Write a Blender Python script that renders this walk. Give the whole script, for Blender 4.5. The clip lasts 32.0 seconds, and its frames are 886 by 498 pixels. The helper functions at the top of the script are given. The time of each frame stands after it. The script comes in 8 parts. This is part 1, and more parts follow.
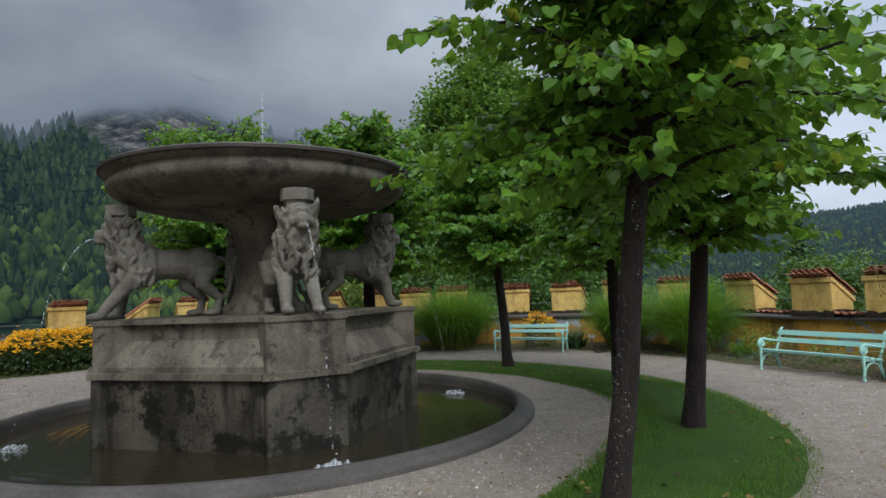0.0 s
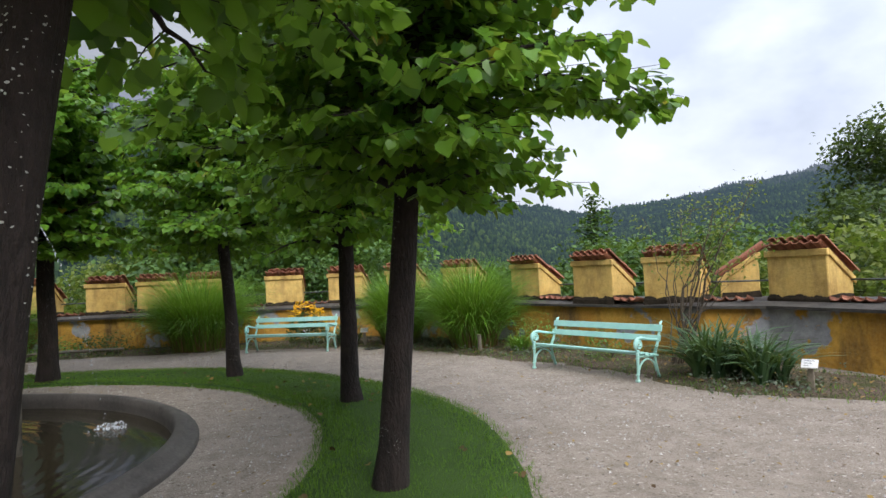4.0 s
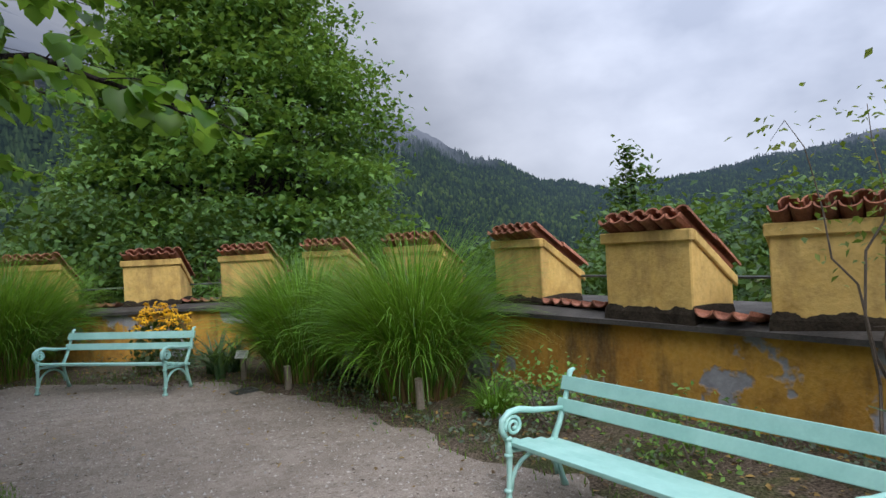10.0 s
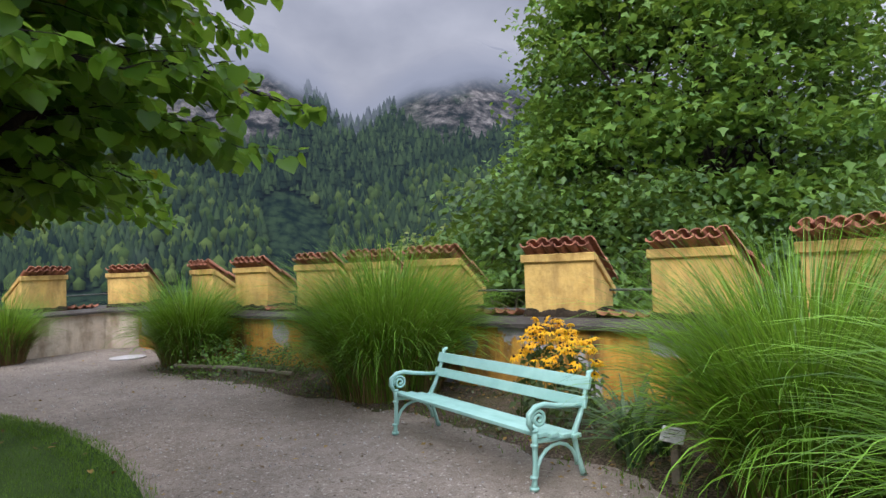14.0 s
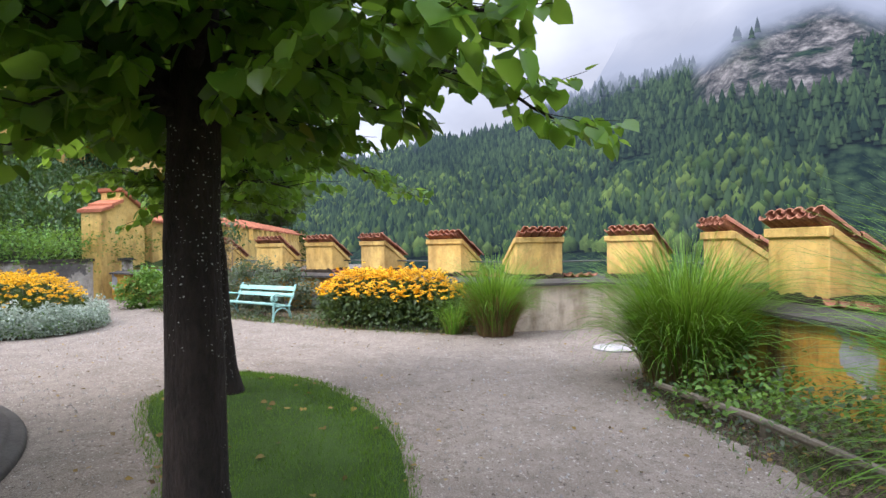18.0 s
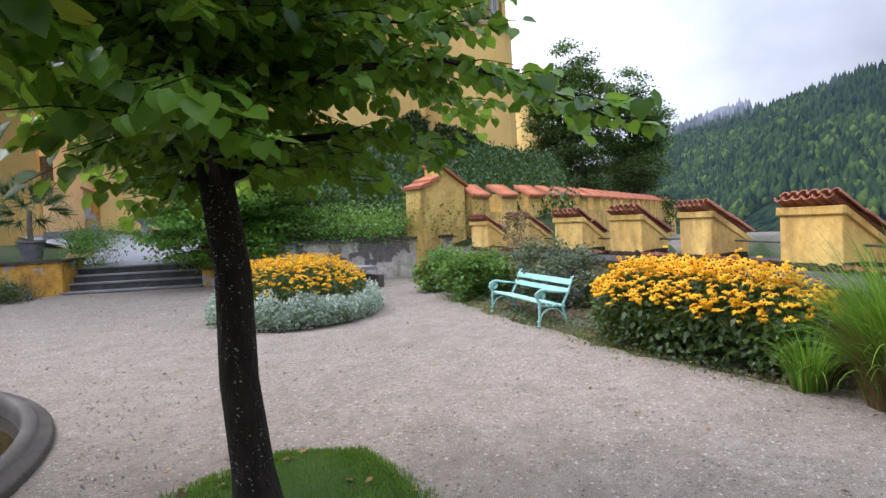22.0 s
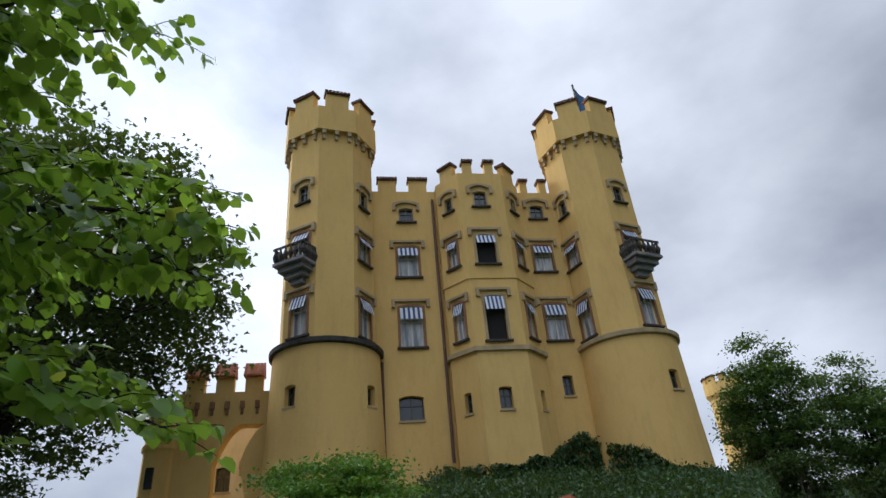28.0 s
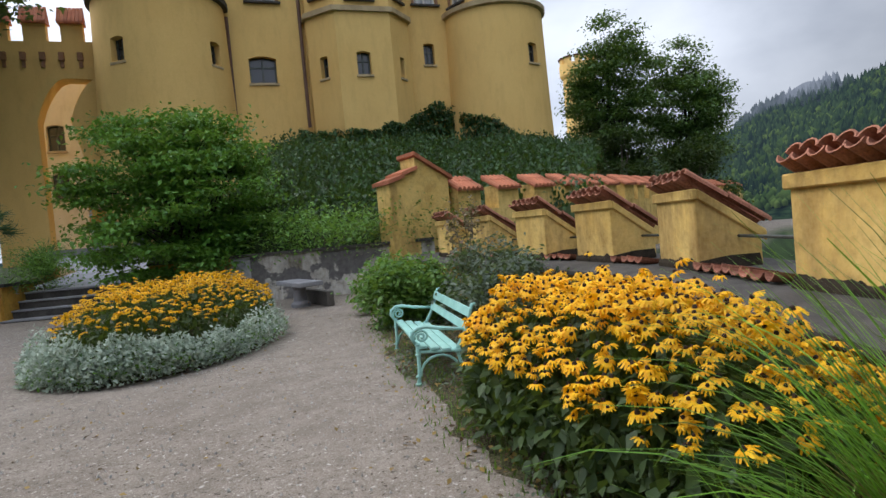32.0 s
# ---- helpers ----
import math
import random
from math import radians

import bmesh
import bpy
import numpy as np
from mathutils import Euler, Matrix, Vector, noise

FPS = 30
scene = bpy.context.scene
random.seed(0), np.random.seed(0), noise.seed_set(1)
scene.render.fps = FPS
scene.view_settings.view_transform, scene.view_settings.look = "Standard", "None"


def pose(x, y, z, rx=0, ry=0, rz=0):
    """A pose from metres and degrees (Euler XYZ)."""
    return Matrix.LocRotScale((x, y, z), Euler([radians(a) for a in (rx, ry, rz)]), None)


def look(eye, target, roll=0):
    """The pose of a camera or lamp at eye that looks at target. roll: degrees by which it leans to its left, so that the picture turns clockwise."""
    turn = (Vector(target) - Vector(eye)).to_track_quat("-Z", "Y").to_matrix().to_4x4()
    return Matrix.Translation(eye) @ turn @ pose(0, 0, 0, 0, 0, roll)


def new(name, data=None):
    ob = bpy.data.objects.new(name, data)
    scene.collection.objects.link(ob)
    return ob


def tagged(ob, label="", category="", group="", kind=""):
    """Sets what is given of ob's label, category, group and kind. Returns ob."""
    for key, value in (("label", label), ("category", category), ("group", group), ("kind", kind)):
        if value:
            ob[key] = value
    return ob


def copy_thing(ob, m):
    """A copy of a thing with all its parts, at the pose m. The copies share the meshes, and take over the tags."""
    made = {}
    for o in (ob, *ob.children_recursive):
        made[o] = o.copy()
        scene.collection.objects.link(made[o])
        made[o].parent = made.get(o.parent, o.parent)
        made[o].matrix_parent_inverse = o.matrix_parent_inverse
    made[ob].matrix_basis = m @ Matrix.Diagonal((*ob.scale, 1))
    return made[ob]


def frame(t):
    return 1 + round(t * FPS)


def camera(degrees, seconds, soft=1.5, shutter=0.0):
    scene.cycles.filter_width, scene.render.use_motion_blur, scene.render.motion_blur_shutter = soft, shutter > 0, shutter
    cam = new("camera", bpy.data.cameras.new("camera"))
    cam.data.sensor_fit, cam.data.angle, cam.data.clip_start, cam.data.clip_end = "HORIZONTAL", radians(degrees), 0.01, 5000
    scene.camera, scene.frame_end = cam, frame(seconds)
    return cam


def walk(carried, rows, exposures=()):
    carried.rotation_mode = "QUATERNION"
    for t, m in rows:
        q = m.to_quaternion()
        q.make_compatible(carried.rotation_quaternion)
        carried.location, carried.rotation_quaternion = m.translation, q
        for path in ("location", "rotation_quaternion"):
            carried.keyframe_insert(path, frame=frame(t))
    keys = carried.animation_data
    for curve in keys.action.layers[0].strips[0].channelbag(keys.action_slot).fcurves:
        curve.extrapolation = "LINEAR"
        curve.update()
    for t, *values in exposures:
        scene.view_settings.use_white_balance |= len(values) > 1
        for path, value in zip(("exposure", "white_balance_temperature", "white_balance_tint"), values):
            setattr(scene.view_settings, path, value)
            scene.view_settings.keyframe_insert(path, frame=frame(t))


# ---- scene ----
cam = camera(72.8, 32.0)
ROWS = [
    (0.0, -0.116, -0.156, 1.651, 0.04, 4.17, 2.22),
    (0.5, 0.112, 0.123, 1.642, -1.00, 4.07, 2.38),
    (1.0, 0.364, 0.364, 1.645, -3.03, 4.00, 2.81),
    (1.5, 0.646, 0.620, 1.652, -5.01, 3.56, 2.96),
    (2.0, 0.871, 0.934, 1.638, -8.72, 3.35, 2.74),
    (2.5, 1.127, 1.241, 1.611, -13.64, 3.13, 2.71),
    (3.0, 1.405, 1.592, 1.631, -14.75, 2.96, 2.40),
    (3.5, 1.639, 1.995, 1.590, -15.21, 2.57, 2.30),
    (4.0, 1.885, 2.383, 1.557, -15.53, 2.26, 2.58),
    (4.5, 2.131, 2.795, 1.585, -16.01, 2.06, 2.82),
    (6.5, 3.240, 4.472, 1.563, -17.59, 0.73, 3.56),
    (7.0, 3.498, 4.874, 1.564, -16.76, 0.32, 3.67),
    (7.5, 3.703, 5.290, 1.561, -16.28, 0.15, 3.25),
    (8.0, 3.891, 5.745, 1.555, -16.28, -0.09, 2.85),
    (8.5, 4.092, 6.209, 1.576, -16.04, -0.09, 2.87),
    (9.0, 4.245, 6.685, 1.562, -15.91, -0.11, 2.89),
    (9.5, 4.415, 7.142, 1.558, -14.98, -0.10, 3.04),
    (10.0, 4.565, 7.613, 1.587, -13.19, 0.07, 2.85),
    (10.5, 4.654, 8.088, 1.602, -12.84, 0.29, 2.24),
    (11.0, 4.785, 8.582, 1.587, -12.62, 0.36, 1.69),
    (11.5, 4.861, 9.050, 1.599, -12.22, 0.89, 1.32),
    (12.0, 4.869, 9.555, 1.604, -7.54, 1.16, 0.85),
    (12.5, 4.838, 10.036, 1.599, 5.41, 1.56, 0.41),
    (13.0, 4.698, 10.516, 1.588, 15.08, 1.47, 0.23),
    (13.5, 4.547, 10.974, 1.580, 21.78, 1.34, 1.33),
    (14.0, 4.383, 11.475, 1.568, 28.67, 1.58, 2.08),
    (14.5, 4.122, 11.979, 1.539, 32.06, 0.86, 2.29),
    (16.5, 2.909, 13.717, 1.514, 47.50, 0.44, 1.47),
    (17.0, 2.400, 14.065, 1.476, 55.53, 0.33, 0.78),
    (17.5, 1.876, 14.299, 1.493, 67.77, -0.14, 0.93),
    (18.0, 1.364, 14.522, 1.536, 77.90, -0.34, 0.88),
    (18.5, 0.831, 14.682, 1.547, 80.61, -1.29, 1.02),
    (19.0, 0.350, 14.883, 1.549, 84.86, -1.49, 2.33),
    (19.5, -0.131, 15.057, 1.577, 92.09, -1.59, 3.15),
    (20.0, -0.622, 15.194, 1.609, 100.74, -2.24, 3.14),
    (20.5, -1.068, 15.405, 1.623, 107.53, -2.72, 3.24),
    (21.0, -1.535, 15.592, 1.616, 110.48, -2.84, 3.31),
    (21.5, -2.033, 15.804, 1.631, 112.33, -2.73, 3.18),
    (22.0, -2.530, 16.008, 1.660, 113.39, -2.45, 2.59),
    (22.5, -3.047, 16.121, 1.652, 114.29, -2.26, 2.27),
    (23.0, -3.536, 16.297, 1.669, 117.22, -0.45, 3.16),
    (23.5, -3.990, 16.438, 1.692, 119.42, 1.26, 3.46),
    (24.0, -4.407, 16.524, 1.693, 120.16, 4.33, 3.77),
    (24.5, -4.767, 16.662, 1.710, 123.06, 10.75, 3.45),
    (25.0, -5.083, 16.722, 1.717, 125.70, 17.03, 3.18),
    (25.5, -5.483, 16.713, 1.713, 127.86, 23.02, 3.17),
    (26.0, -5.696, 16.804, 1.751, 130.39, 27.10, 3.45),
    (26.5, -5.805, 16.933, 1.777, 132.19, 30.29, 4.37),
    (28.5, -5.749, 16.988, 1.790, 133.01, 28.25, 4.73),
    (29.0, -5.813, 16.968, 1.735, 132.96, 22.81, 4.90),
    (29.5, -5.840, 16.953, 1.689, 132.98, 17.59, 5.39),
    (30.0, -5.903, 16.952, 1.651, 132.40, 12.47, 5.97),
    (30.5, -5.941, 16.989, 1.611, 130.92, 7.79, 5.98),
    (31.0, -6.058, 16.968, 1.566, 127.81, 4.54, 5.85),
    (31.5, -6.325, 16.886, 1.554, 122.70, 1.09, 5.38),
    (32.0, -6.606, 16.906, 1.520, 120.10, -2.05, 5.27),
]
EXPOSURE = [(0.0, 0.15, 6150, 9), (1.5, 0.2, 6200, 10), (4.0, 0.65, 6450, 13), (7.0, 0.6, 6450, 14), (9.0, 0.4, 6300, 15), (12.0, 0.05, 6150, 16), (14.0, 0.8, 6350, 19), (16.5, 1.05, 6450, 18), (18.0, 1.45, 6250, 19), (20.0, 1.45, 6150, 20), (21.5, 1.3, 6100, 19), (23.0, 0.8, 6300, 17), (24.5, 0.35, 6450, 15), (26.0, 0.05, 6250, 12), (28.5, 0.15, 6250, 12), (30.0, 0.35, 6400, 13), (32.0, 0.45, 6350, 12)]
walk(cam, [(t, pose(x, y, z, 90 + pitch, roll, yaw)) for t, x, y, z, yaw, pitch, roll in ROWS], EXPOSURE)

# ---- world and light ----
world = bpy.data.worlds.new("overcast_sky")
scene.world = world
world.use_nodes = True
wt = world.node_tree
wt.nodes.clear()
w_out = wt.nodes.new("ShaderNodeOutputWorld")
w_bg = wt.nodes.new("ShaderNodeBackground")
w_sky = wt.nodes.new("ShaderNodeTexSky")
w_sky.sky_type = "NISHITA"
w_sky.sun_disc = False
w_sky.sun_elevation, w_sky.sun_rotation = radians(45), radians(172)
w_co = wt.nodes.new("ShaderNodeTexCoord")
w_map = wt.nodes.new("ShaderNodeMapping")
w_map.inputs["Scale"].default_value = (1.0, 1.0, 1.7)
w_n1 = wt.nodes.new("ShaderNodeTexNoise")
w_n1.inputs["Scale"].default_value, w_n1.inputs["Detail"].default_value, w_n1.inputs["Roughness"].default_value = 2.3, 6.0, 0.5
w_ramp = wt.nodes.new("ShaderNodeValToRGB")
w_ramp.color_ramp.elements[0].position, w_ramp.color_ramp.elements[0].color = 0.33, (0.39, 0.44, 0.53, 1)
w_ramp.color_ramp.elements[1].position, w_ramp.color_ramp.elements[1].color = 0.66, (0.82, 0.88, 0.97, 1)
w_mix = wt.nodes.new("ShaderNodeMix")
w_mix.data_type = "RGBA"
w_mix.inputs[0].default_value = 0.96
w_sc = wt.nodes.new("ShaderNodeVectorMath")
w_sc.operation = "SCALE"
w_sc.inputs["Scale"].default_value = 0.12
wt.links.new(w_co.outputs["Generated"], w_map.inputs["Vector"])
wt.links.new(w_map.outputs["Vector"], w_n1.inputs["Vector"])
wt.links.new(w_n1.outputs["Fac"], w_ramp.inputs["Fac"])
wt.links.new(w_sky.outputs["Color"], w_sc.inputs[0])
wt.links.new(w_sc.outputs["Vector"], w_mix.inputs[6])
wt.links.new(w_ramp.outputs["Color"], w_mix.inputs[7])
w_sep = wt.nodes.new("ShaderNodeSeparateXYZ")
w_up = wt.nodes.new("ShaderNodeMapRange")
w_up.inputs["From Min"].default_value, w_up.inputs["From Max"].default_value = 0.0, 1.0
w_up.inputs["To Min"].default_value, w_up.inputs["To Max"].default_value = 0.72, 1.9
w_all = wt.nodes.new("ShaderNodeVectorMath")
w_all.operation = "SCALE"
wt.links.new(w_co.outputs["Generated"], w_sep.inputs[0])
wt.links.new(w_sep.outputs["Z"], w_up.inputs["Value"])
wt.links.new(w_mix.outputs[2], w_all.inputs[0])
w_side = wt.nodes.new("ShaderNodeVectorMath")
w_side.operation = "DOT_PRODUCT"
w_side.inputs[1].default_value = (0.6, -0.8, 0.0)
w_bank = wt.nodes.new("ShaderNodeMapRange")
w_bank.interpolation_type = "SMOOTHSTEP"
w_bank.inputs["From Min"].default_value, w_bank.inputs["From Max"].default_value = -0.88, -0.25
w_bank.inputs["To Min"].default_value, w_bank.inputs["To Max"].default_value = 0.385, 1.1
w_mul = wt.nodes.new("ShaderNodeMath")
w_mul.operation = "MULTIPLY"
wt.links.new(w_co.outputs["Generated"], w_side.inputs[0])
wt.links.new(w_side.outputs["Value"], w_bank.inputs["Value"])
wt.links.new(w_bank.outputs["Result"], w_mul.inputs[0])
wt.links.new(w_up.outputs["Result"], w_mul.inputs[1])
w_west = wt.nodes.new("ShaderNodeVectorMath")
w_west.operation = "DOT_PRODUCT"
w_west.inputs[1].default_value = (-0.66, -0.25, 0.71)
w_heavy = wt.nodes.new("ShaderNodeMapRange")
w_heavy.interpolation_type = "SMOOTHSTEP"
w_heavy.inputs["From Min"].default_value, w_heavy.inputs["From Max"].default_value = 0.80, 1.0
w_heavy.inputs["To Min"].default_value, w_heavy.inputs["To Max"].default_value = 1.0, 0.56
w_mul2 = wt.nodes.new("ShaderNodeMath")
w_mul2.operation = "MULTIPLY"
wt.links.new(w_co.outputs["Generated"], w_west.inputs[0])
wt.links.new(w_west.outputs["Value"], w_heavy.inputs["Value"])
wt.links.new(w_mul.outputs[0], w_mul2.inputs[0])
wt.links.new(w_heavy.outputs["Result"], w_mul2.inputs[1])
wt.links.new(w_mul2.outputs[0], w_all.inputs["Scale"])
wt.links.new(w_all.outputs["Vector"], w_bg.inputs["Color"])
wt.links.new(w_bg.outputs["Background"], w_out.inputs["Surface"])
w_bg.inputs["Strength"].default_value = 1.0

sun = new("sun", bpy.data.lights.new("sun", "SUN"))
sun.data.energy, sun.data.angle, sun.data.color = 2.2, radians(35), (1.0, 0.985, 0.955)
sun.matrix_world = look((2, -34, 40), (-2, 6, 0))

# ---- materials ----


def node_mat(name):
    m = bpy.data.materials.new(name)
    m.use_nodes = True
    t = m.node_tree
    return m, t, t.nodes["Principled BSDF"]


def noise_node(t, scale, detail=4.0, rough=0.55, coords="Object", stretch=(1, 1, 1)):
    co = t.nodes.new("ShaderNodeTexCoord")
    n = t.nodes.new("ShaderNodeTexNoise")
    n.inputs["Scale"].default_value, n.inputs["Detail"].default_value, n.inputs["Roughness"].default_value = scale, detail, rough
    if coords == "World":
        g = t.nodes.new("ShaderNodeNewGeometry")
        src = g.outputs["Position"]
    else:
        src = co.outputs[coords]
    if stretch != (1, 1, 1):
        mp = t.nodes.new("ShaderNodeMapping")
        mp.inputs["Scale"].default_value = stretch
        t.links.new(src, mp.inputs["Vector"])
        src = mp.outputs["Vector"]
    t.links.new(src, n.inputs["Vector"])
    return n.outputs["Fac"]


def ramp(t, fac, stops):
    r = t.nodes.new("ShaderNodeValToRGB")
    e = r.color_ramp.elements
    while len(e) < len(stops):
        e.new(0.5)
    for el, (p, c) in zip(e, stops):
        el.position = p
        el.color = (*c, 1) if len(c) == 3 else c
    t.links.new(fac, r.inputs["Fac"])
    return r.outputs["Color"]


def mix(t, fac, a, b, mode="MIX"):
    n = t.nodes.new("ShaderNodeMix")
    n.data_type = "RGBA"
    n.blend_type = mode
    for sock, v in ((n.inputs[0], fac), (n.inputs[6], a), (n.inputs[7], b)):
        if isinstance(v, (int, float)):
            sock.default_value = v
        elif isinstance(v, tuple):
            sock.default_value = (*v, 1)
        else:
            t.links.new(v, sock)
    return n.outputs[2]


def maths(t, op, a, b=0.0):
    n = t.nodes.new("ShaderNodeMath")
    n.operation = op
    for sock, v in ((n.inputs[0], a), (n.inputs[1], b)):
        if isinstance(v, (int, float)):
            sock.default_value = v
        else:
            t.links.new(v, sock)
    return n.outputs[0]


def bump(t, bsdf, height, strength=0.3, dist=0.01):
    b = t.nodes.new("ShaderNodeBump")
    b.inputs["Strength"].default_value, b.inputs["Distance"].default_value = strength, dist
    t.links.new(height, b.inputs["Height"])
    t.links.new(b.outputs["Normal"], bsdf.inputs["Normal"])


def object_random(t):
    return t.nodes.new("ShaderNodeObjectInfo").outputs["Random"]


def island_random(t):
    return t.nodes.new("ShaderNodeNewGeometry").outputs["Random Per Island"]


def surface(name, dark, light, scale=3.0, fine=40.0, rough=0.8, bump_h=0.4, dist=0.006, vary="", coords="Object", metal=0.0, spec=0.4, stretch=(1, 1, 1), grain_mix=0.35):
    """A two-scale surface: broad stains, fine grain, relief."""
    m, t, b = node_mat(name)
    broad = noise_node(t, scale, 5, 0.6, coords, stretch)
    grain = noise_node(t, fine, 3, 0.6, coords, stretch)
    col = ramp(t, broad, [(0.3, dark), (0.7, light)])
    col = mix(t, grain_mix, col, ramp(t, grain, [(0.25, tuple(c * 0.45 for c in dark)), (0.75, tuple(min(1, c * 1.25) for c in light))]))
    if vary:
        r = object_random(t) if vary == "object" else island_random(t)
        col = mix(t, 0.8, col, ramp(t, r, [(0, (0.62, 0.62, 0.62)), (1, (1.25, 1.25, 1.25))]), "MULTIPLY")
    t.links.new(col, b.inputs["Base Color"])
    t.links.new(ramp(t, broad, [(0.2, (min(1, rough + 0.12),) * 3), (0.8, (max(0, rough - 0.12),) * 3)]), b.inputs["Roughness"])
    b.inputs["Metallic"].default_value = metal
    b.inputs["Specular IOR Level"].default_value = spec
    bump(t, b, maths(t, "ADD", maths(t, "MULTIPLY", broad, 0.6), grain), bump_h, dist)
    return m


def leaf_mat(name, dark, light, back=0.35, rough=0.5, yellow=0.0, glow=(0.36, 0.52, 0.05)):
    m, t, b = node_mat(name)
    r = island_random(t)
    stops = [(0.0, dark), (0.85, light)]
    if yellow:
        stops += [(1.0 - yellow, light), (1.0, (0.35, 0.26, 0.03))]
    col = ramp(t, r, stops)
    big = noise_node(t, 0.9, 2, 0.5, "World")
    col = mix(t, 0.55, col, ramp(t, big, [(0.3, (0.55, 0.6, 0.5)), (0.7, (1.25, 1.2, 1.1))]), "MULTIPLY")
    t.links.new(col, b.inputs["Base Color"])
    b.inputs["Roughness"].default_value = rough
    b.inputs["Specular IOR Level"].default_value = 0.35
    tr = t.nodes.new("ShaderNodeBsdfTranslucent")
    t.links.new(mix(t, 0.5, col, glow), tr.inputs["Color"])
    ms = t.nodes.new("ShaderNodeMixShader")
    ms.inputs[0].default_value = back
    out = t.nodes["Material Output"]
    t.links.new(b.outputs[0], ms.inputs[1])
    t.links.new(tr.outputs[0], ms.inputs[2])
    t.links.new(ms.outputs[0], out.inputs["Surface"])
    return m


def gravel_mat():
    """Fine trodden gravel: damp patches, worn pale tracks, specks; grown over outside the walls."""
    m, t, b = node_mat("fine_gravel")
    broad = noise_node(t, 0.35, 5, 0.6, "World")
    mid = noise_node(t, 2.4, 6, 0.66, "World")
    damp = noise_node(t, 9.0, 5, 0.7, "World")
    fine = noise_node(t, 95.0, 3, 0.75, "World")
    speck = noise_node(t, 25.0, 3, 0.6, "World")
    v = t.nodes.new("ShaderNodeTexVoronoi")
    v.inputs["Scale"].default_value = 70.0
    g = t.nodes.new("ShaderNodeNewGeometry")
    t.links.new(g.outputs["Position"], v.inputs["Vector"])
    col = ramp(t, broad, [(0.36, (0.198, 0.160, 0.124)), (0.64, (0.275, 0.229, 0.184))])
    col = mix(t, 0.45, col, ramp(t, mid, [(0.36, (0.105, 0.080, 0.058)), (0.5, (0.232, 0.191, 0.152)), (0.64, (0.335, 0.288, 0.238))]))
    col = mix(t, ramp(t, damp, [(0.50, (0, 0, 0)), (0.62, (0.6, 0.6, 0.6))]), col, (0.108, 0.082, 0.060))
    col = mix(t, 0.38, col, ramp(t, fine, [(0.36, (0.05, 0.041, 0.032)), (0.5, (0.205, 0.175, 0.146)), (0.64, (0.47, 0.425, 0.37))]))
    col = mix(t, ramp(t, speck, [(0.63, (0, 0, 0)), (0.66, (0.9, 0.9, 0.9))]), col, (0.055, 0.038, 0.026))
    col = mix(t, ramp(t, speck, [(0.335, (0.8, 0.8, 0.8)), (0.37, (0, 0, 0))]), col, (0.50, 0.46, 0.41))
    wild = t.nodes.new("ShaderNodeAttribute")
    wild.attribute_name = "wild"
    green = ramp(t, noise_node(t, 0.8, 5, 0.7, "World"), [(0.3, (0.012, 0.025, 0.008)), (0.7, (0.05, 0.085, 0.025))])
    col = mix(t, wild.outputs["Fac"], col, green)
    t.links.new(col, b.inputs["Base Color"])
    b.inputs["Roughness"].default_value = 0.92
    b.inputs["Specular IOR Level"].default_value = 0.25
    bump(t, b, maths(t, "ADD", maths(t, "MULTIPLY", damp, 0.5), maths(t, "ADD", maths(t, "MULTIPLY", v.outputs["Distance"], 0.8), fine)), 0.6, 0.008)
    return m


def plaster_mat(name, base, light, stain, patch=None, patch_at=0.6, dirt=0.5, scale=1.2):
    """Old limewash: cloudy colour, dark streaks, bare grey patches where it has come off."""
    m, t, b = node_mat(name)
    cloud = noise_node(t, scale, 6, 0.6, "World")
    fine = noise_node(t, 26.0, 4, 0.6, "World")
    streak = noise_node(t, 2.2, 5, 0.65, "World", (1, 1, 0.25))
    col = ramp(t, cloud, [(0.3, base), (0.7, light)])
    col = mix(t, maths(t, "MULTIPLY", ramp(t, streak, [(0.48, (0, 0, 0)), (0.66, (1, 1, 1))]), dirt), col, stain)
    mottle = noise_node(t, 5.5, 7, 0.68, "World")
    col = mix(t, 0.6 * dirt if dirt > 0.5 else 0.04, col, ramp(t, mottle, [(0.36, (0.45, 0.40, 0.34)), (0.5, (1.0, 1.0, 1.0)), (0.66, (1.25, 1.2, 1.12))]), "MULTIPLY")
    col = mix(t, 0.1, col, ramp(t, fine, [(0.3, (0.25, 0.17, 0.07)), (0.7, (0.95, 0.75, 0.4))]))
    h = fine
    if patch:
        pn = noise_node(t, 1.1, 5, 0.6, "World")
        pm = ramp(t, pn, [(patch_at, (0, 0, 0)), (patch_at + 0.025, (1, 1, 1))])
        pc = ramp(t, noise_node(t, 8, 4, 0.6, "World"), [(0.3, tuple(c * 0.6 for c in patch)), (0.7, patch)])
        col = mix(t, pm, col, pc)
        h = maths(t, "SUBTRACT", fine, maths(t, "MULTIPLY", pm, 1.2))
    t.links.new(col, b.inputs["Base Color"])
    b.inputs["Roughness"].default_value = 0.9
    b.inputs["Specular IOR Level"].default_value = 0.2
    bump(t, b, h, 0.5, 0.012)
    return m


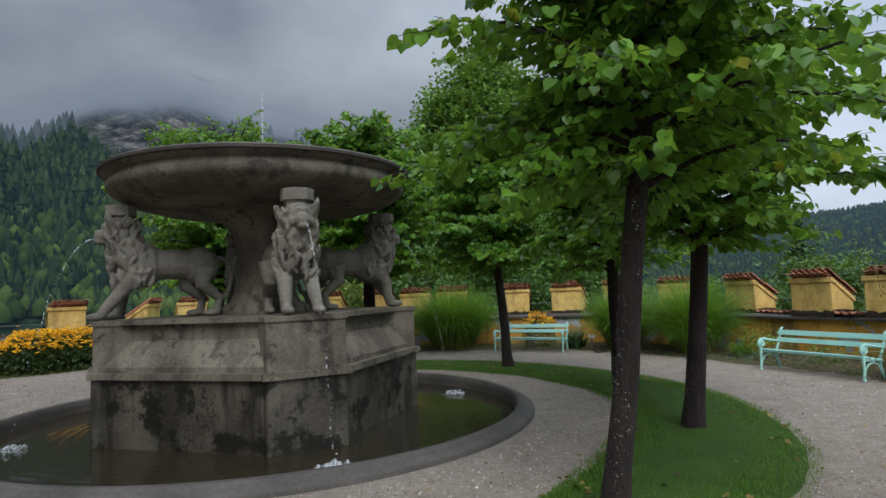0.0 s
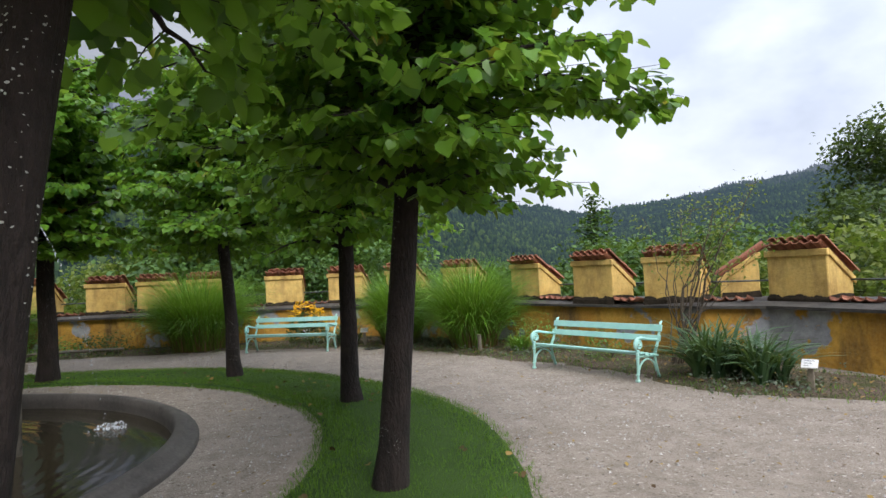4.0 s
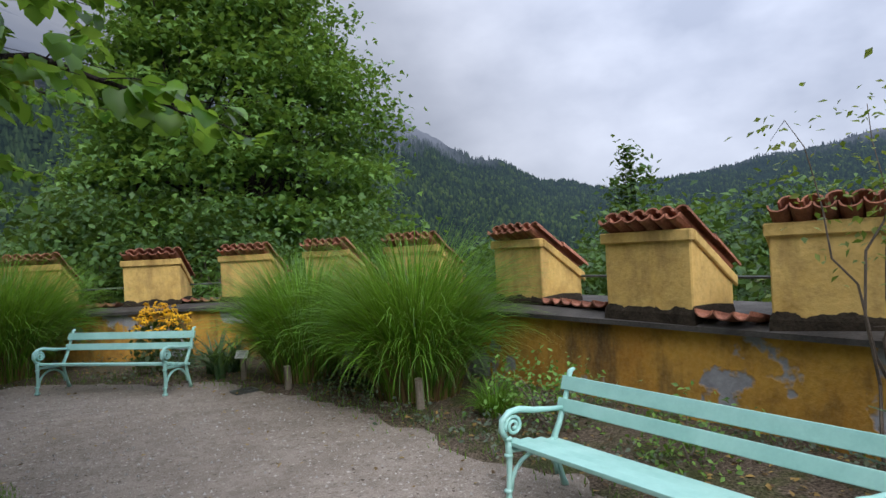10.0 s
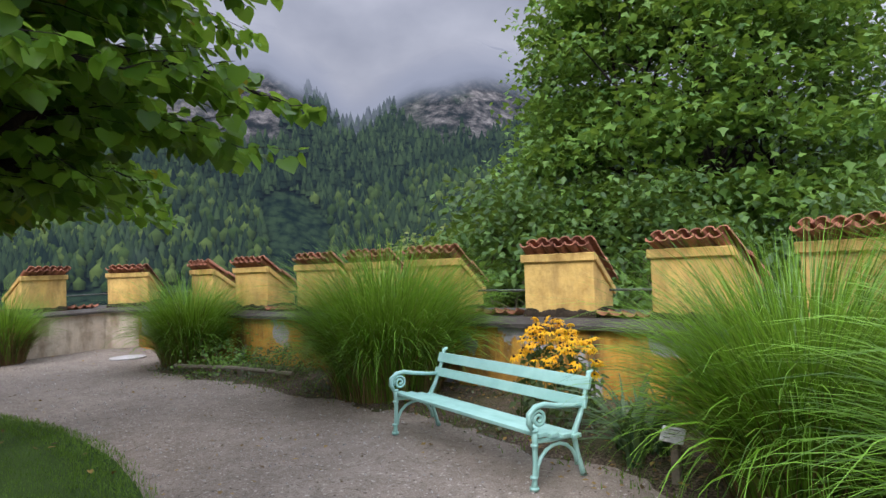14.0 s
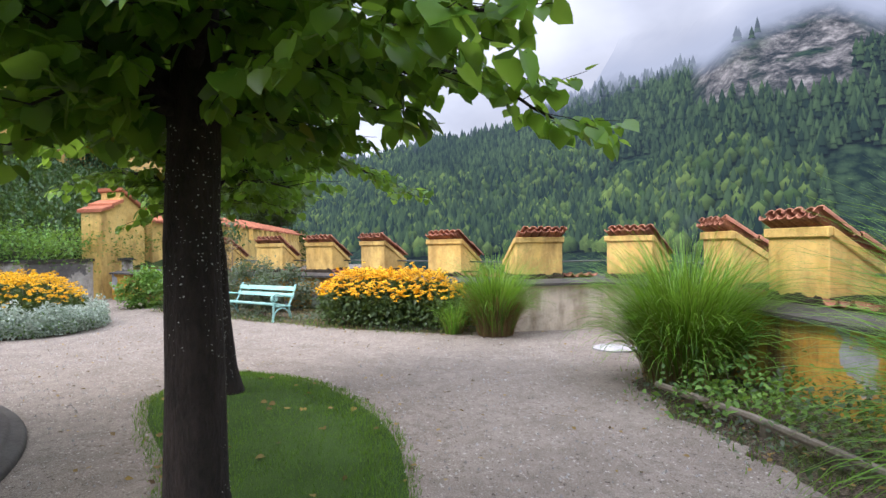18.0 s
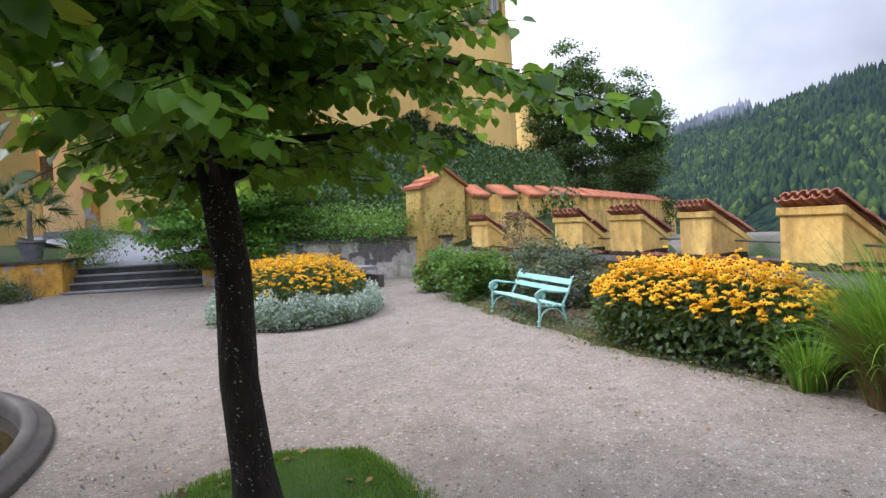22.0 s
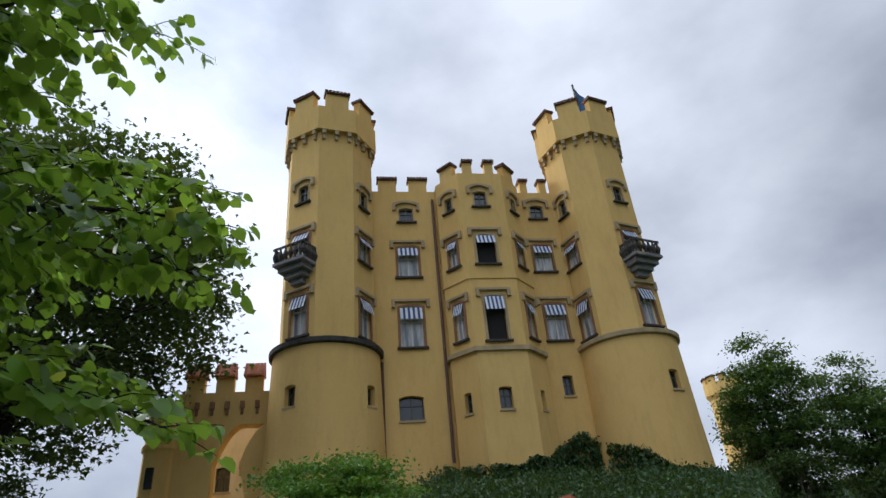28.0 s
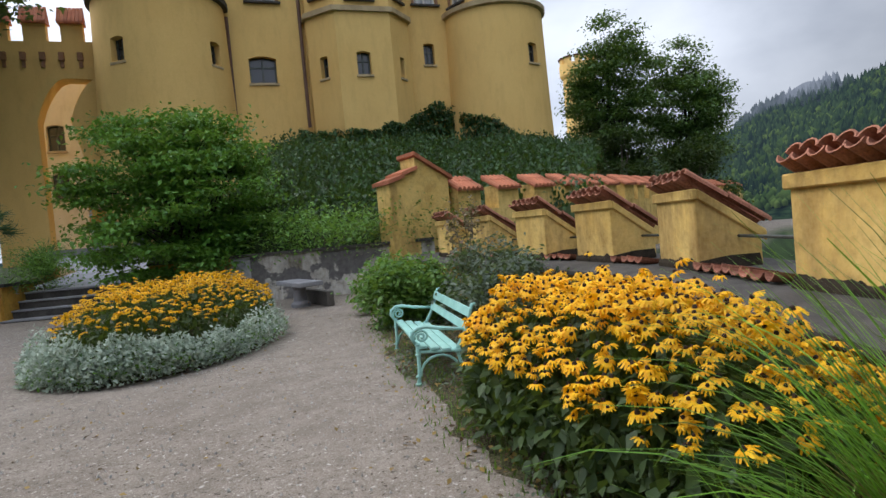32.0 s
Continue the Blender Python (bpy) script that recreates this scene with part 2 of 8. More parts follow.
GRAVEL = gravel_mat()
LAWN = surface("lawn_soil", (0.02, 0.045, 0.008), (0.05, 0.095, 0.018), 1.2, 90, 0.95, 0.6, 0.02, coords="World", spec=0.15)
GRASS_BLADE = leaf_mat("lawn_blades", (0.030, 0.090, 0.008), (0.105, 0.215, 0.022), 0.3, 0.6)
OCHRE = plaster_mat("ochre_plaster", (0.36, 0.155, 0.012), (0.60, 0.34, 0.05), (0.075, 0.042, 0.017), (0.40, 0.40, 0.42), 0.545, 0.9)
MERLON = plaster_mat("merlon_plaster", (0.50, 0.31, 0.075), (0.71, 0.50, 0.17), (0.21, 0.12, 0.035), None, 0.6, 0.7, 1.6)
PALE_PLASTER = plaster_mat("pale_bare_plaster", (0.42, 0.37, 0.30), (0.55, 0.49, 0.40), (0.15, 0.11, 0.07), (0.30, 0.29, 0.28), 0.56, 0.7)
CASTLE = plaster_mat("castle_plaster", (0.66, 0.42, 0.135), (0.74, 0.50, 0.175), (0.50, 0.31, 0.10), None, 0.6, 0.28, 0.25)
RUBBLE = plaster_mat("grey_rubble_wall", (0.24, 0.235, 0.23), (0.50, 0.485, 0.46), (0.07, 0.065, 0.06), (0.16, 0.15, 0.145), 0.52, 1.0, 2.4)
CREAM = plaster_mat("cream_plaster", (0.66, 0.55, 0.36), (0.74, 0.64, 0.46), (0.5, 0.4, 0.24), None, 0.6, 0.3, 0.4)
CASTLE_TRIM = plaster_mat("castle_stone_trim", (0.36, 0.27, 0.16), (0.46, 0.36, 0.22), (0.2, 0.14, 0.08), None, 0.6, 0.4, 1.0)
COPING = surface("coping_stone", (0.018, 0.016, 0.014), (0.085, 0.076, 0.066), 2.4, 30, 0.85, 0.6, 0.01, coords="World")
TILE = surface("clay_tile", (0.15, 0.05, 0.032), (0.43, 0.175, 0.10), 7.0, 50, 0.8, 0.6, 0.006, vary="object", coords="World", grain_mix=0.45)
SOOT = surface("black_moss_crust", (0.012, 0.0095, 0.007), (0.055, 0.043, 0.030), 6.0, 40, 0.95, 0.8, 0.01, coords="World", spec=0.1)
TILE_DARK = surface("dark_old_tile", (0.060, 0.032, 0.022), (0.16, 0.075, 0.048), 4.0, 40, 0.8, 0.5, 0.006, coords="World")
TILE_FAR = surface("clay_tile_bright", (0.34, 0.10, 0.05), (0.48, 0.17, 0.08), 3.0, 30, 0.75, 0.5, 0.006, vary="island", coords="World")


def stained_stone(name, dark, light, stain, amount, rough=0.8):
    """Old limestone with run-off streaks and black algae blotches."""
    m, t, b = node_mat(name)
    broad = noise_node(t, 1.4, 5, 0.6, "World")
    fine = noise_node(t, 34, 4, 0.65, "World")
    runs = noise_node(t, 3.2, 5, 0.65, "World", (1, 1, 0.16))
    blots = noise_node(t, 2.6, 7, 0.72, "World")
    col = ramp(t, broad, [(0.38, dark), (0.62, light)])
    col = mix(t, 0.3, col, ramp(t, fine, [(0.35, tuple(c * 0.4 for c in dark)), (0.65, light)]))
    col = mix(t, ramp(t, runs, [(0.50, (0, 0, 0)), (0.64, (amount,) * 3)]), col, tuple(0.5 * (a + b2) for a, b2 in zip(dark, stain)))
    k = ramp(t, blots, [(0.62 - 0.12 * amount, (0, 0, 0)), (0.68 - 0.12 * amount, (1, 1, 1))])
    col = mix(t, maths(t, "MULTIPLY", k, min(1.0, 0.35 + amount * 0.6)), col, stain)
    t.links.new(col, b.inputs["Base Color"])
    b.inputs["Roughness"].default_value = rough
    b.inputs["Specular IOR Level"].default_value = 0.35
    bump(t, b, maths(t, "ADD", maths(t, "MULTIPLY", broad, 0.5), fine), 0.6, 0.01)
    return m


FOUNT = stained_stone("fountain_stone", (0.075, 0.062, 0.045), (0.205, 0.178, 0.136), (0.022, 0.019, 0.014), 0.6)
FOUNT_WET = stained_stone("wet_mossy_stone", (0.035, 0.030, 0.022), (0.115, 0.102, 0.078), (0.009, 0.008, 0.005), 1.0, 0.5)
LION = surface("lion_stone", (0.085, 0.076, 0.060), (0.225, 0.205, 0.168), 3.0, 35, 0.85, 0.6, 0.01, coords="World")
KERB = surface("basin_stone", (0.035, 0.031, 0.027), (0.105, 0.092, 0.08), 1.6, 30, 0.7, 0.5, 0.008, coords="World")
IRON = surface("dark_iron", (0.05, 0.055, 0.05), (0.12, 0.13, 0.12), 6, 60, 0.5, 0.3, 0.002, metal=0.6)
MINT = surface("mint_paint", (0.26, 0.51, 0.45), (0.38, 0.65, 0.58), 4, 60, 0.38, 0.12, 0.002, coords="World", spec=0.5, grain_mix=0.07)
BARK = surface("linden_bark", (0.0055, 0.004, 0.0032), (0.028, 0.018, 0.014), 9, 46, 0.9, 1.0, 0.03, coords="Object", stretch=(1, 1, 0.35))
LINDEN = leaf_mat("linden_leaves", (0.028, 0.10, 0.014), (0.15, 0.32, 0.032), 0.46, 0.36, 0.012)
WOODLEAF = leaf_mat("woodland_leaves", (0.020, 0.060, 0.014), (0.080, 0.160, 0.038), 0.22, 0.55)
DOGWOOD = leaf_mat("dogwood_leaves", (0.030, 0.11, 0.015), (0.12, 0.28, 0.04), 0.30, 0.42)
MAPLE = leaf_mat("maple_leaves", (0.032, 0.095, 0.018), (0.14, 0.27, 0.048), 0.3, 0.55)
DARKLEAF = leaf_mat("dark_leaves", (0.018, 0.04, 0.012), (0.05, 0.085, 0.025), 0.2, 0.6)
BRIGHTLEAF = leaf_mat("bright_leaves", (0.055, 0.15, 0.025), (0.14, 0.29, 0.05), 0.3, 0.5)
IVY = leaf_mat("ivy_leaves", (0.010, 0.037, 0.011), (0.038, 0.095, 0.026), 0.15, 0.5)
YELLOWISH = leaf_mat("yellow_green_leaves", (0.055, 0.10, 0.018), (0.17, 0.20, 0.042), 0.35, 0.5)
REED = leaf_mat("silver_grass_blades", (0.018, 0.07, 0.005), (0.165, 0.37, 0.032), 0.36, 0.42)
REED_DRY = leaf_mat("dry_grass_blades", (0.07, 0.042, 0.018), (0.27, 0.185, 0.08), 0.3, 0.7, glow=(0.4, 0.28, 0.1))
PETAL = leaf_mat("yellow_petals", (0.82, 0.39, 0.003), (0.94, 0.56, 0.007), 0.3, 0.6, glow=(0.9, 0.5, 0.01))
CONE = surface("flower_cone", (0.012, 0.008, 0.006), (0.05, 0.025, 0.012), 20, 200, 0.9)
SILVER = leaf_mat("silver_foliage", (0.24, 0.31, 0.25), (0.50, 0.57, 0.50), 0.25, 0.8, glow=(0.5, 0.58, 0.45))
GREYLEAF = leaf_mat("grey_green_leaves", (0.04, 0.06, 0.045), (0.14, 0.17, 0.13), 0.2, 0.7)
YUCCA = leaf_mat("sword_leaves", (0.02, 0.06, 0.025), (0.07, 0.13, 0.06), 0.15, 0.5)
ROSEWOOD = surface("rose_cane_bark", (0.030, 0.022, 0.016), (0.11, 0.085, 0.06), 8, 60, 0.9)
TWIG = surface("twig_bark", (0.07, 0.055, 0.04), (0.2, 0.17, 0.13), 8, 60, 0.9)
WOOD = surface("weathered_timber", (0.11, 0.09, 0.065), (0.25, 0.215, 0.165), 3, 40, 0.85, 0.6, 0.006, coords="World")
WHITE = surface("white_label", (0.66, 0.66, 0.64), (0.78, 0.78, 0.77), 4, 60, 0.5, 0.1)
LICHEN = surface("lichen", (0.26, 0.26, 0.225), (0.48, 0.49, 0.44), 9, 60, 0.95)
def soil_mat():
    m, t, b = node_mat("bed_soil")
    a, f = noise_node(t, 2.2, 5, 0.65, "World"), noise_node(t, 45, 3, 0.7, "World")
    col = ramp(t, f, [(0.35, (0.035, 0.026, 0.018)), (0.5, (0.10, 0.077, 0.055)), (0.65, (0.21, 0.165, 0.12))])
    col = mix(t, ramp(t, a, [(0.45, (0, 0, 0)), (0.62, (0.8, 0.8, 0.8))]), col, ramp(t, f, [(0.3, (0.025, 0.035, 0.010)), (0.7, (0.085, 0.10, 0.03))]))
    t.links.new(col, b.inputs["Base Color"])
    b.inputs["Roughness"].default_value = 0.97
    b.inputs["Specular IOR Level"].default_value = 0.1
    bump(t, b, maths(t, "ADD", a, f), 1.0, 0.03)
    return m


SOIL = soil_mat()
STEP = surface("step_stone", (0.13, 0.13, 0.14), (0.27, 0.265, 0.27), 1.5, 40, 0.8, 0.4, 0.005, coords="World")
PAVE = surface("grey_path", (0.25, 0.26, 0.28), (0.36, 0.37, 0.39), 0.8, 50, 0.9, 0.4, 0.006, coords="World")
DEADLEAF = leaf_mat("fallen_leaves", (0.06, 0.035, 0.018), (0.30, 0.20, 0.06), 0.1, 0.8, glow=(0.3, 0.18, 0.04))
GREENGROUND = surface("slope_earth", (0.02, 0.035, 0.012), (0.05, 0.07, 0.025), 0.3, 6, 0.95, 0.5, 0.05, coords="World", spec=0.1)
AWNING_W = surface("awning_white", (0.62, 0.64, 0.68), (0.74, 0.76, 0.8), 3, 50, 0.8, 0.1)
AWNING_B = surface("awning_blue", (0.03, 0.06, 0.17), (0.05, 0.1, 0.24), 3, 50, 0.8, 0.1)
FRAME_W = surface("window_white", (0.55, 0.53, 0.5), (0.7, 0.68, 0.64), 3, 50, 0.6, 0.1)
BRICK_TRIM = surface("brick_trim", (0.20, 0.10, 0.055), (0.34, 0.18, 0.1), 5, 40, 0.85, 0.4, coords="World")
BROWN_PIPE = surface("brown_pipe", (0.09, 0.045, 0.03), (0.15, 0.08, 0.055), 3, 40, 0.5, 0.2)
ROCK = surface("pale_rock", (0.16, 0.15, 0.14), (0.38, 0.37, 0.36), 0.7, 6, 0.9, 0.8, 0.05, coords="World")
POT = surface("grey_pot", (0.07, 0.07, 0.07), (0.16, 0.16, 0.16), 4, 50, 0.7, 0.3)
FLAG = surface("flag_blue", (0.02, 0.07, 0.18), (0.05, 0.14, 0.3), 2, 40, 0.8, 0.1)

GLASS, _t, _b = node_mat("window_glass")
_b.inputs["Base Color"].default_value = (0.02, 0.024, 0.03, 1)
_b.inputs["Roughness"].default_value = 0.06
_b.inputs["Specular IOR Level"].default_value = 0.8
_t.links.new(ramp(_t, noise_node(_t, 1.5, 2, 0.5, "World"), [(0.3, (0.02, 0.02, 0.02)), (0.7, (0.14, 0.14, 0.14))]), _b.inputs["Roughness"])

CURTAIN, _t, _b = node_mat("curtained_glass")
_t.links.new(ramp(_t, noise_node(_t, 3.0, 3, 0.6, "World", (1, 1, 0.15)), [(0.4, (0.20, 0.21, 0.23)), (0.6, (0.52, 0.53, 0.54))]), _b.inputs["Base Color"])
_b.inputs["Roughness"].default_value = 0.18

# near-black sheet that stands in for the unlit room in open windows
DARK, _t, _b = node_mat("dark_room")
_b.inputs["Base Color"].default_value = (0.012, 0.011, 0.01, 1)
_b.inputs["Roughness"].default_value = 0.9

WATER, _t, _b = node_mat("pond_water")
_b.inputs["Base Color"].default_value = (0.026, 0.021, 0.012, 1)
_b.inputs["Roughness"].default_value = 0.07
_b.inputs["IOR"].default_value = 1.33
_wv = _t.nodes.new("ShaderNodeTexWave")
_wv.wave_type, _wv.rings_direction = "RINGS", "Z"
_wv.inputs["Scale"].default_value, _wv.inputs["Distortion"].default_value, _wv.inputs["Detail"].default_value = 2.2, 5.0, 2.0
_co = _t.nodes.new("ShaderNodeTexCoord")
_t.links.new(_co.outputs["Object"], _wv.inputs["Vector"])
bump(_t, _b, maths(_t, "ADD", _wv.outputs["Fac"], noise_node(_t, 7, 3, 0.6)), 0.12, 0.010)

SPRAY, _t, _b = node_mat("falling_water")
_b.inputs["Base Color"].default_value = (0.8, 0.84, 0.88, 1)
_b.inputs["Roughness"].default_value = 0.15
_tr = _t.nodes.new("ShaderNodeBsdfTransparent")
_ms = _t.nodes.new("ShaderNodeMixShader")
_t.links.new(ramp(_t, noise_node(_t, 25, 3, 0.6), [(0.45, (0.02, 0.02, 0.02)), (0.68, (0.6, 0.6, 0.6))]), _ms.inputs[0])
_t.links.new(_tr.outputs[0], _ms.inputs[1])
_t.links.new(_b.outputs[0], _ms.inputs[2])
_t.links.new(_ms.outputs[0], _t.nodes["Material Output"].inputs["Surface"])


def mountain_mat():
    """Wooded slopes with pale cliffs; a painted cloud deck swallows the upper parts."""
    m, t, b = node_mat("wooded_mountain")
    big = noise_node(t, 0.006, 5, 0.6, "World")
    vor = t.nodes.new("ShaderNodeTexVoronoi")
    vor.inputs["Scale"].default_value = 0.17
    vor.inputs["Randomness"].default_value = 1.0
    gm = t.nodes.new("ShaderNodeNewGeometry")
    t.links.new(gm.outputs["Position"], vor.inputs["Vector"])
    # crown middles light, gaps near black: shade between trees put in the colour
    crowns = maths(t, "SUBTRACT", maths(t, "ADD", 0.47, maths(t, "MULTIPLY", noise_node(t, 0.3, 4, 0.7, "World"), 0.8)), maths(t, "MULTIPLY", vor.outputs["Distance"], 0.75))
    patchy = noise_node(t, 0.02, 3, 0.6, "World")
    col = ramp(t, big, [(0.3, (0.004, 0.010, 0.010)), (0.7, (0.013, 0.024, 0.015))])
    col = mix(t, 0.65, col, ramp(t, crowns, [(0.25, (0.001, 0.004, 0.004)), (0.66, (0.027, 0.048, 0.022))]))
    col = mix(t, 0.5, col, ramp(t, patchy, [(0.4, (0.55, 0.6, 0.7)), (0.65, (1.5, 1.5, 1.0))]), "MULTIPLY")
    at = t.nodes.new("ShaderNodeAttribute")
    at.attribute_name = "cliff"
    crag = noise_node(t, 0.075, 9, 0.74, "World", (1, 1, 0.30))
    rock = ramp(t, crag, [(0.40, (0.008, 0.010, 0.010)), (0.47, (0.035, 0.034, 0.033)), (0.54, (0.085, 0.079, 0.075)), (0.66, (0.21, 0.195, 0.182))])
    bare = ramp(t, noise_node(t, 0.016, 6, 0.68, "World", (1, 1, 0.55)), [(0.36, (0, 0, 0)), (0.45, (1, 1, 1))])
    col = mix(t, maths(t, "MULTIPLY", at.outputs["Fac"], bare), col, rock)
    t.links.new(col, b.inputs["Base Color"])
    b.inputs["Roughness"].default_value = 1.0
    b.inputs["Specular IOR Level"].default_value = 0.0
    bump(t, b, maths(t, "ADD", crowns, crag), 0.7, 3.0)
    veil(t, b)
    return m


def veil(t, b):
    """Blue haze and a cloud deck painted on as glow, swallowing the upper parts."""
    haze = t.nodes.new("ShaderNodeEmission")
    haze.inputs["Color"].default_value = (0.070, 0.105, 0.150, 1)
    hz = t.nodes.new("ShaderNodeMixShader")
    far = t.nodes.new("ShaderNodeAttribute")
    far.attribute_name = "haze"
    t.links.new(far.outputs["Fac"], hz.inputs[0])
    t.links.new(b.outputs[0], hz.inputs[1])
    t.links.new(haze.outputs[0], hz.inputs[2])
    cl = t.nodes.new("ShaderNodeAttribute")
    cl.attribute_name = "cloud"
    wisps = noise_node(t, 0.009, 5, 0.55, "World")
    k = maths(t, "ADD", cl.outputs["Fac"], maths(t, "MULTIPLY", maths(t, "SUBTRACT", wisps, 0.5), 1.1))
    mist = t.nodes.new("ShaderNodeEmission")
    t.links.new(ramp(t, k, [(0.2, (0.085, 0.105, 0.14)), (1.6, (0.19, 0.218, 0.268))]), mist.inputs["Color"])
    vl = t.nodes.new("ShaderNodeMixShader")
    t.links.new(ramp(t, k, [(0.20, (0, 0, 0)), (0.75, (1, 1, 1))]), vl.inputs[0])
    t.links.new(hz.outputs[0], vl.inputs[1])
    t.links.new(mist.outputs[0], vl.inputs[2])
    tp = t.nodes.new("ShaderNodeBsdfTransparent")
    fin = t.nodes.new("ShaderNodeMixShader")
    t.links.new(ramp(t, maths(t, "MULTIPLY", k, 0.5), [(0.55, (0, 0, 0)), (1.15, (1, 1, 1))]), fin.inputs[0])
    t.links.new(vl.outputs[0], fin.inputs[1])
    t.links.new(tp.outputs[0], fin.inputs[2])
    t.links.new(fin.outputs[0], t.nodes["Material Output"].inputs["Surface"])


def forest_mat(name, dark, light):
    m, t, b = node_mat(name)
    col = ramp(t, island_random(t), [(0.0, dark), (1.0, light)])
    big = noise_node(t, 0.012, 4, 0.6, "World")
    col = mix(t, 0.6, col, ramp(t, big, [(0.35, (0.5, 0.55, 0.6)), (0.65, (1.35, 1.3, 1.0))]), "MULTIPLY")
    t.links.new(col, b.inputs["Base Color"])
    b.inputs["Roughness"].default_value = 1.0
    b.inputs["Specular IOR Level"].default_value = 0.0
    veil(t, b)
    return m


MOUNTAIN = mountain_mat()
SPRUCE = forest_mat("far_spruce", (0.006, 0.013, 0.010), (0.030, 0.052, 0.022))
FAR_BROADLEAF = forest_mat("far_broadleaf", (0.020, 0.040, 0.012), (0.062, 0.092, 0.025))

# ---- building tools ----


def part(name, bm, material, parent=None, label="", smooth=False):
    """Links a bmesh as one mesh object, under a thing or a part."""
    me = bpy.data.meshes.new(name)
    bm.to_mesh(me)
    bm.free()
    me.materials.append(material)
    if smooth:
        me.polygons.foreach_set("use_smooth", [True] * len(me.polygons))
    ob = new(name, me)
    ob.parent = parent
    if label:
        tagged(ob, label)
    return ob


def raw(name, verts, faces, material, parent=None, label="", smooth=False):
    me = bpy.data.meshes.new(name)
    me.from_pydata(verts, [], faces)
    me.materials.append(material)
    if smooth:
        me.polygons.foreach_set("use_smooth", [True] * len(me.polygons))
    ob = new(name, me)
    ob.parent = parent
    if label:
        tagged(ob, label)
    return ob


def thing(name, label, category, group="", kind="", m=None):
    ob = new(name)
    ob.empty_display_size = 0.2
    if m is not None:
        ob.matrix_basis = m
    return tagged(ob, label, category, group, kind)


def box(bm, x0, x1, y0, y1, z0, z1, m=None, bevel=0.0):
    vs = [bm.verts.new(Vector((x, y, z))) for z in (z0, z1) for y in (y0, y1) for x in (x0, x1)]
    fs = [bm.faces.new([vs[i] for i in f]) for f in ((0, 2, 3, 1), (4, 5, 7, 6), (0, 1, 5, 4), (2, 6, 7, 3), (0, 4, 6, 2), (1, 3, 7, 5))]
    if bevel:
        es = list({e for f in fs for e in f.edges})
        r = bmesh.ops.bevel(bm, geom=es, offset=bevel, segments=2, affect="EDGES", profile=0.6)
        vs = list({v for f in r["faces"] for v in f.verts} | {v for v in vs if v.is_valid})
    if m is not None:
        bmesh.ops.transform(bm, matrix=m, verts=[v for v in vs if v.is_valid])
    return bm


def prism(bm, poly, z0, z1, m=None):
    """A polygon (x, y), anticlockwise, drawn up from z0 to z1."""
    lo = [bm.verts.new((x, y, z0)) for x, y in poly]
    hi = [bm.verts.new((x, y, z1)) for x, y in poly]
    n = len(poly)
    bm.faces.new(lo[::-1])
    bm.faces.new(hi)
    for i in range(n):
        bm.faces.new((lo[i], lo[(i + 1) % n], hi[(i + 1) % n], hi[i]))
    if m is not None:
        bmesh.ops.transform(bm, matrix=m, verts=lo + hi)
    return bm


def lathe(bm, profile, n=48, a0=0.0, a1=2 * math.pi, m=None):
    """Turns a profile (radius, z) round the z axis."""
    full = abs(a1 - a0 - 2 * math.pi) < 1e-6
    k = n if full else n + 1
    rings = [[bm.verts.new((r * math.cos(a0 + (a1 - a0) * i / n), r * math.sin(a0 + (a1 - a0) * i / n), z)) for i in range(k)] for r, z in profile]
    for a, b in zip(rings, rings[1:]):
        for i in range(n):
            j = (i + 1) % k
            bm.faces.new((a[i], a[j], b[j], b[i]))
    if m is not None:
        bmesh.ops.transform(bm, matrix=m, verts=[v for r in rings for v in r])
    return bm


def tube(bm, pts, radii, n=8, cap=True):
    """A tube along points, of one radius or one for each point."""
    pts = [Vector(p) for p in pts]
    if isinstance(radii, (int, float)):
        radii = [radii] * len(pts)
    radii = [float(v) for v in radii]
    rings = []
    side = None
    for i, p in enumerate(pts):
        d = (pts[min(i + 1, len(pts) - 1)] - pts[max(i - 1, 0)]).normalized()
        if side is None:
            side = d.orthogonal().normalized()
        side = (side - d * side.dot(d))
        side = side.normalized() if side.length > 1e-6 else d.orthogonal().normalized()
        up = d.cross(side)
        rings.append([bm.verts.new(p + radii[i] * (math.cos(2 * math.pi * k / n) * side + math.sin(2 * math.pi * k / n) * up)) for k in range(n)])
    for a, b in zip(rings, rings[1:]):
        for k in range(n):
            bm.faces.new((a[k], a[(k + 1) % n], b[(k + 1) % n], b[k]))
    if cap:
        bm.faces.new(rings[0][::-1])
        bm.faces.new(rings[-1])
    return bm


def blob(bm, c, r, seg=10, rings=7, m=None):
    """An ellipsoid at c with radii r."""
    mm = Matrix.Translation(c) @ (m if m is not None else Matrix()) @ Matrix.Diagonal((*r, 1))
    bmesh.ops.create_uvsphere(bm, u_segments=seg, v_segments=rings, radius=1.0, matrix=mm)
    return bm


def turn_to(dx, dy):
    """The angle in degrees that turns local -y to the way (dx, dy)."""
    return math.degrees(math.atan2(dx, -dy))

# ---- the ground ----
FX, FY = -2.72, 8.66
TERRACE = [(12, -60), (10.6, 4), (10.2, 10.6), (9.2, 11.8), (7.9, 15.7), (5.2, 18.6), (3.2, 19.6), (-4.4, 20.6), (-8.2, 21.4), (-10, 20.2), (-10.2, 18.6), (-17.6, 12.3), (-21.2, 9.2), (-60, 26), (-80, -60)]


def inside(x, y, poly):
    hit = False
    for (ax, ay), (bx, by) in zip(poly, poly[1:] + poly[:1]):
        if (ay > y) != (by > y) and x < (bx - ax) * (y - ay) / (by - ay) + ax:
            hit = not hit
    return hit


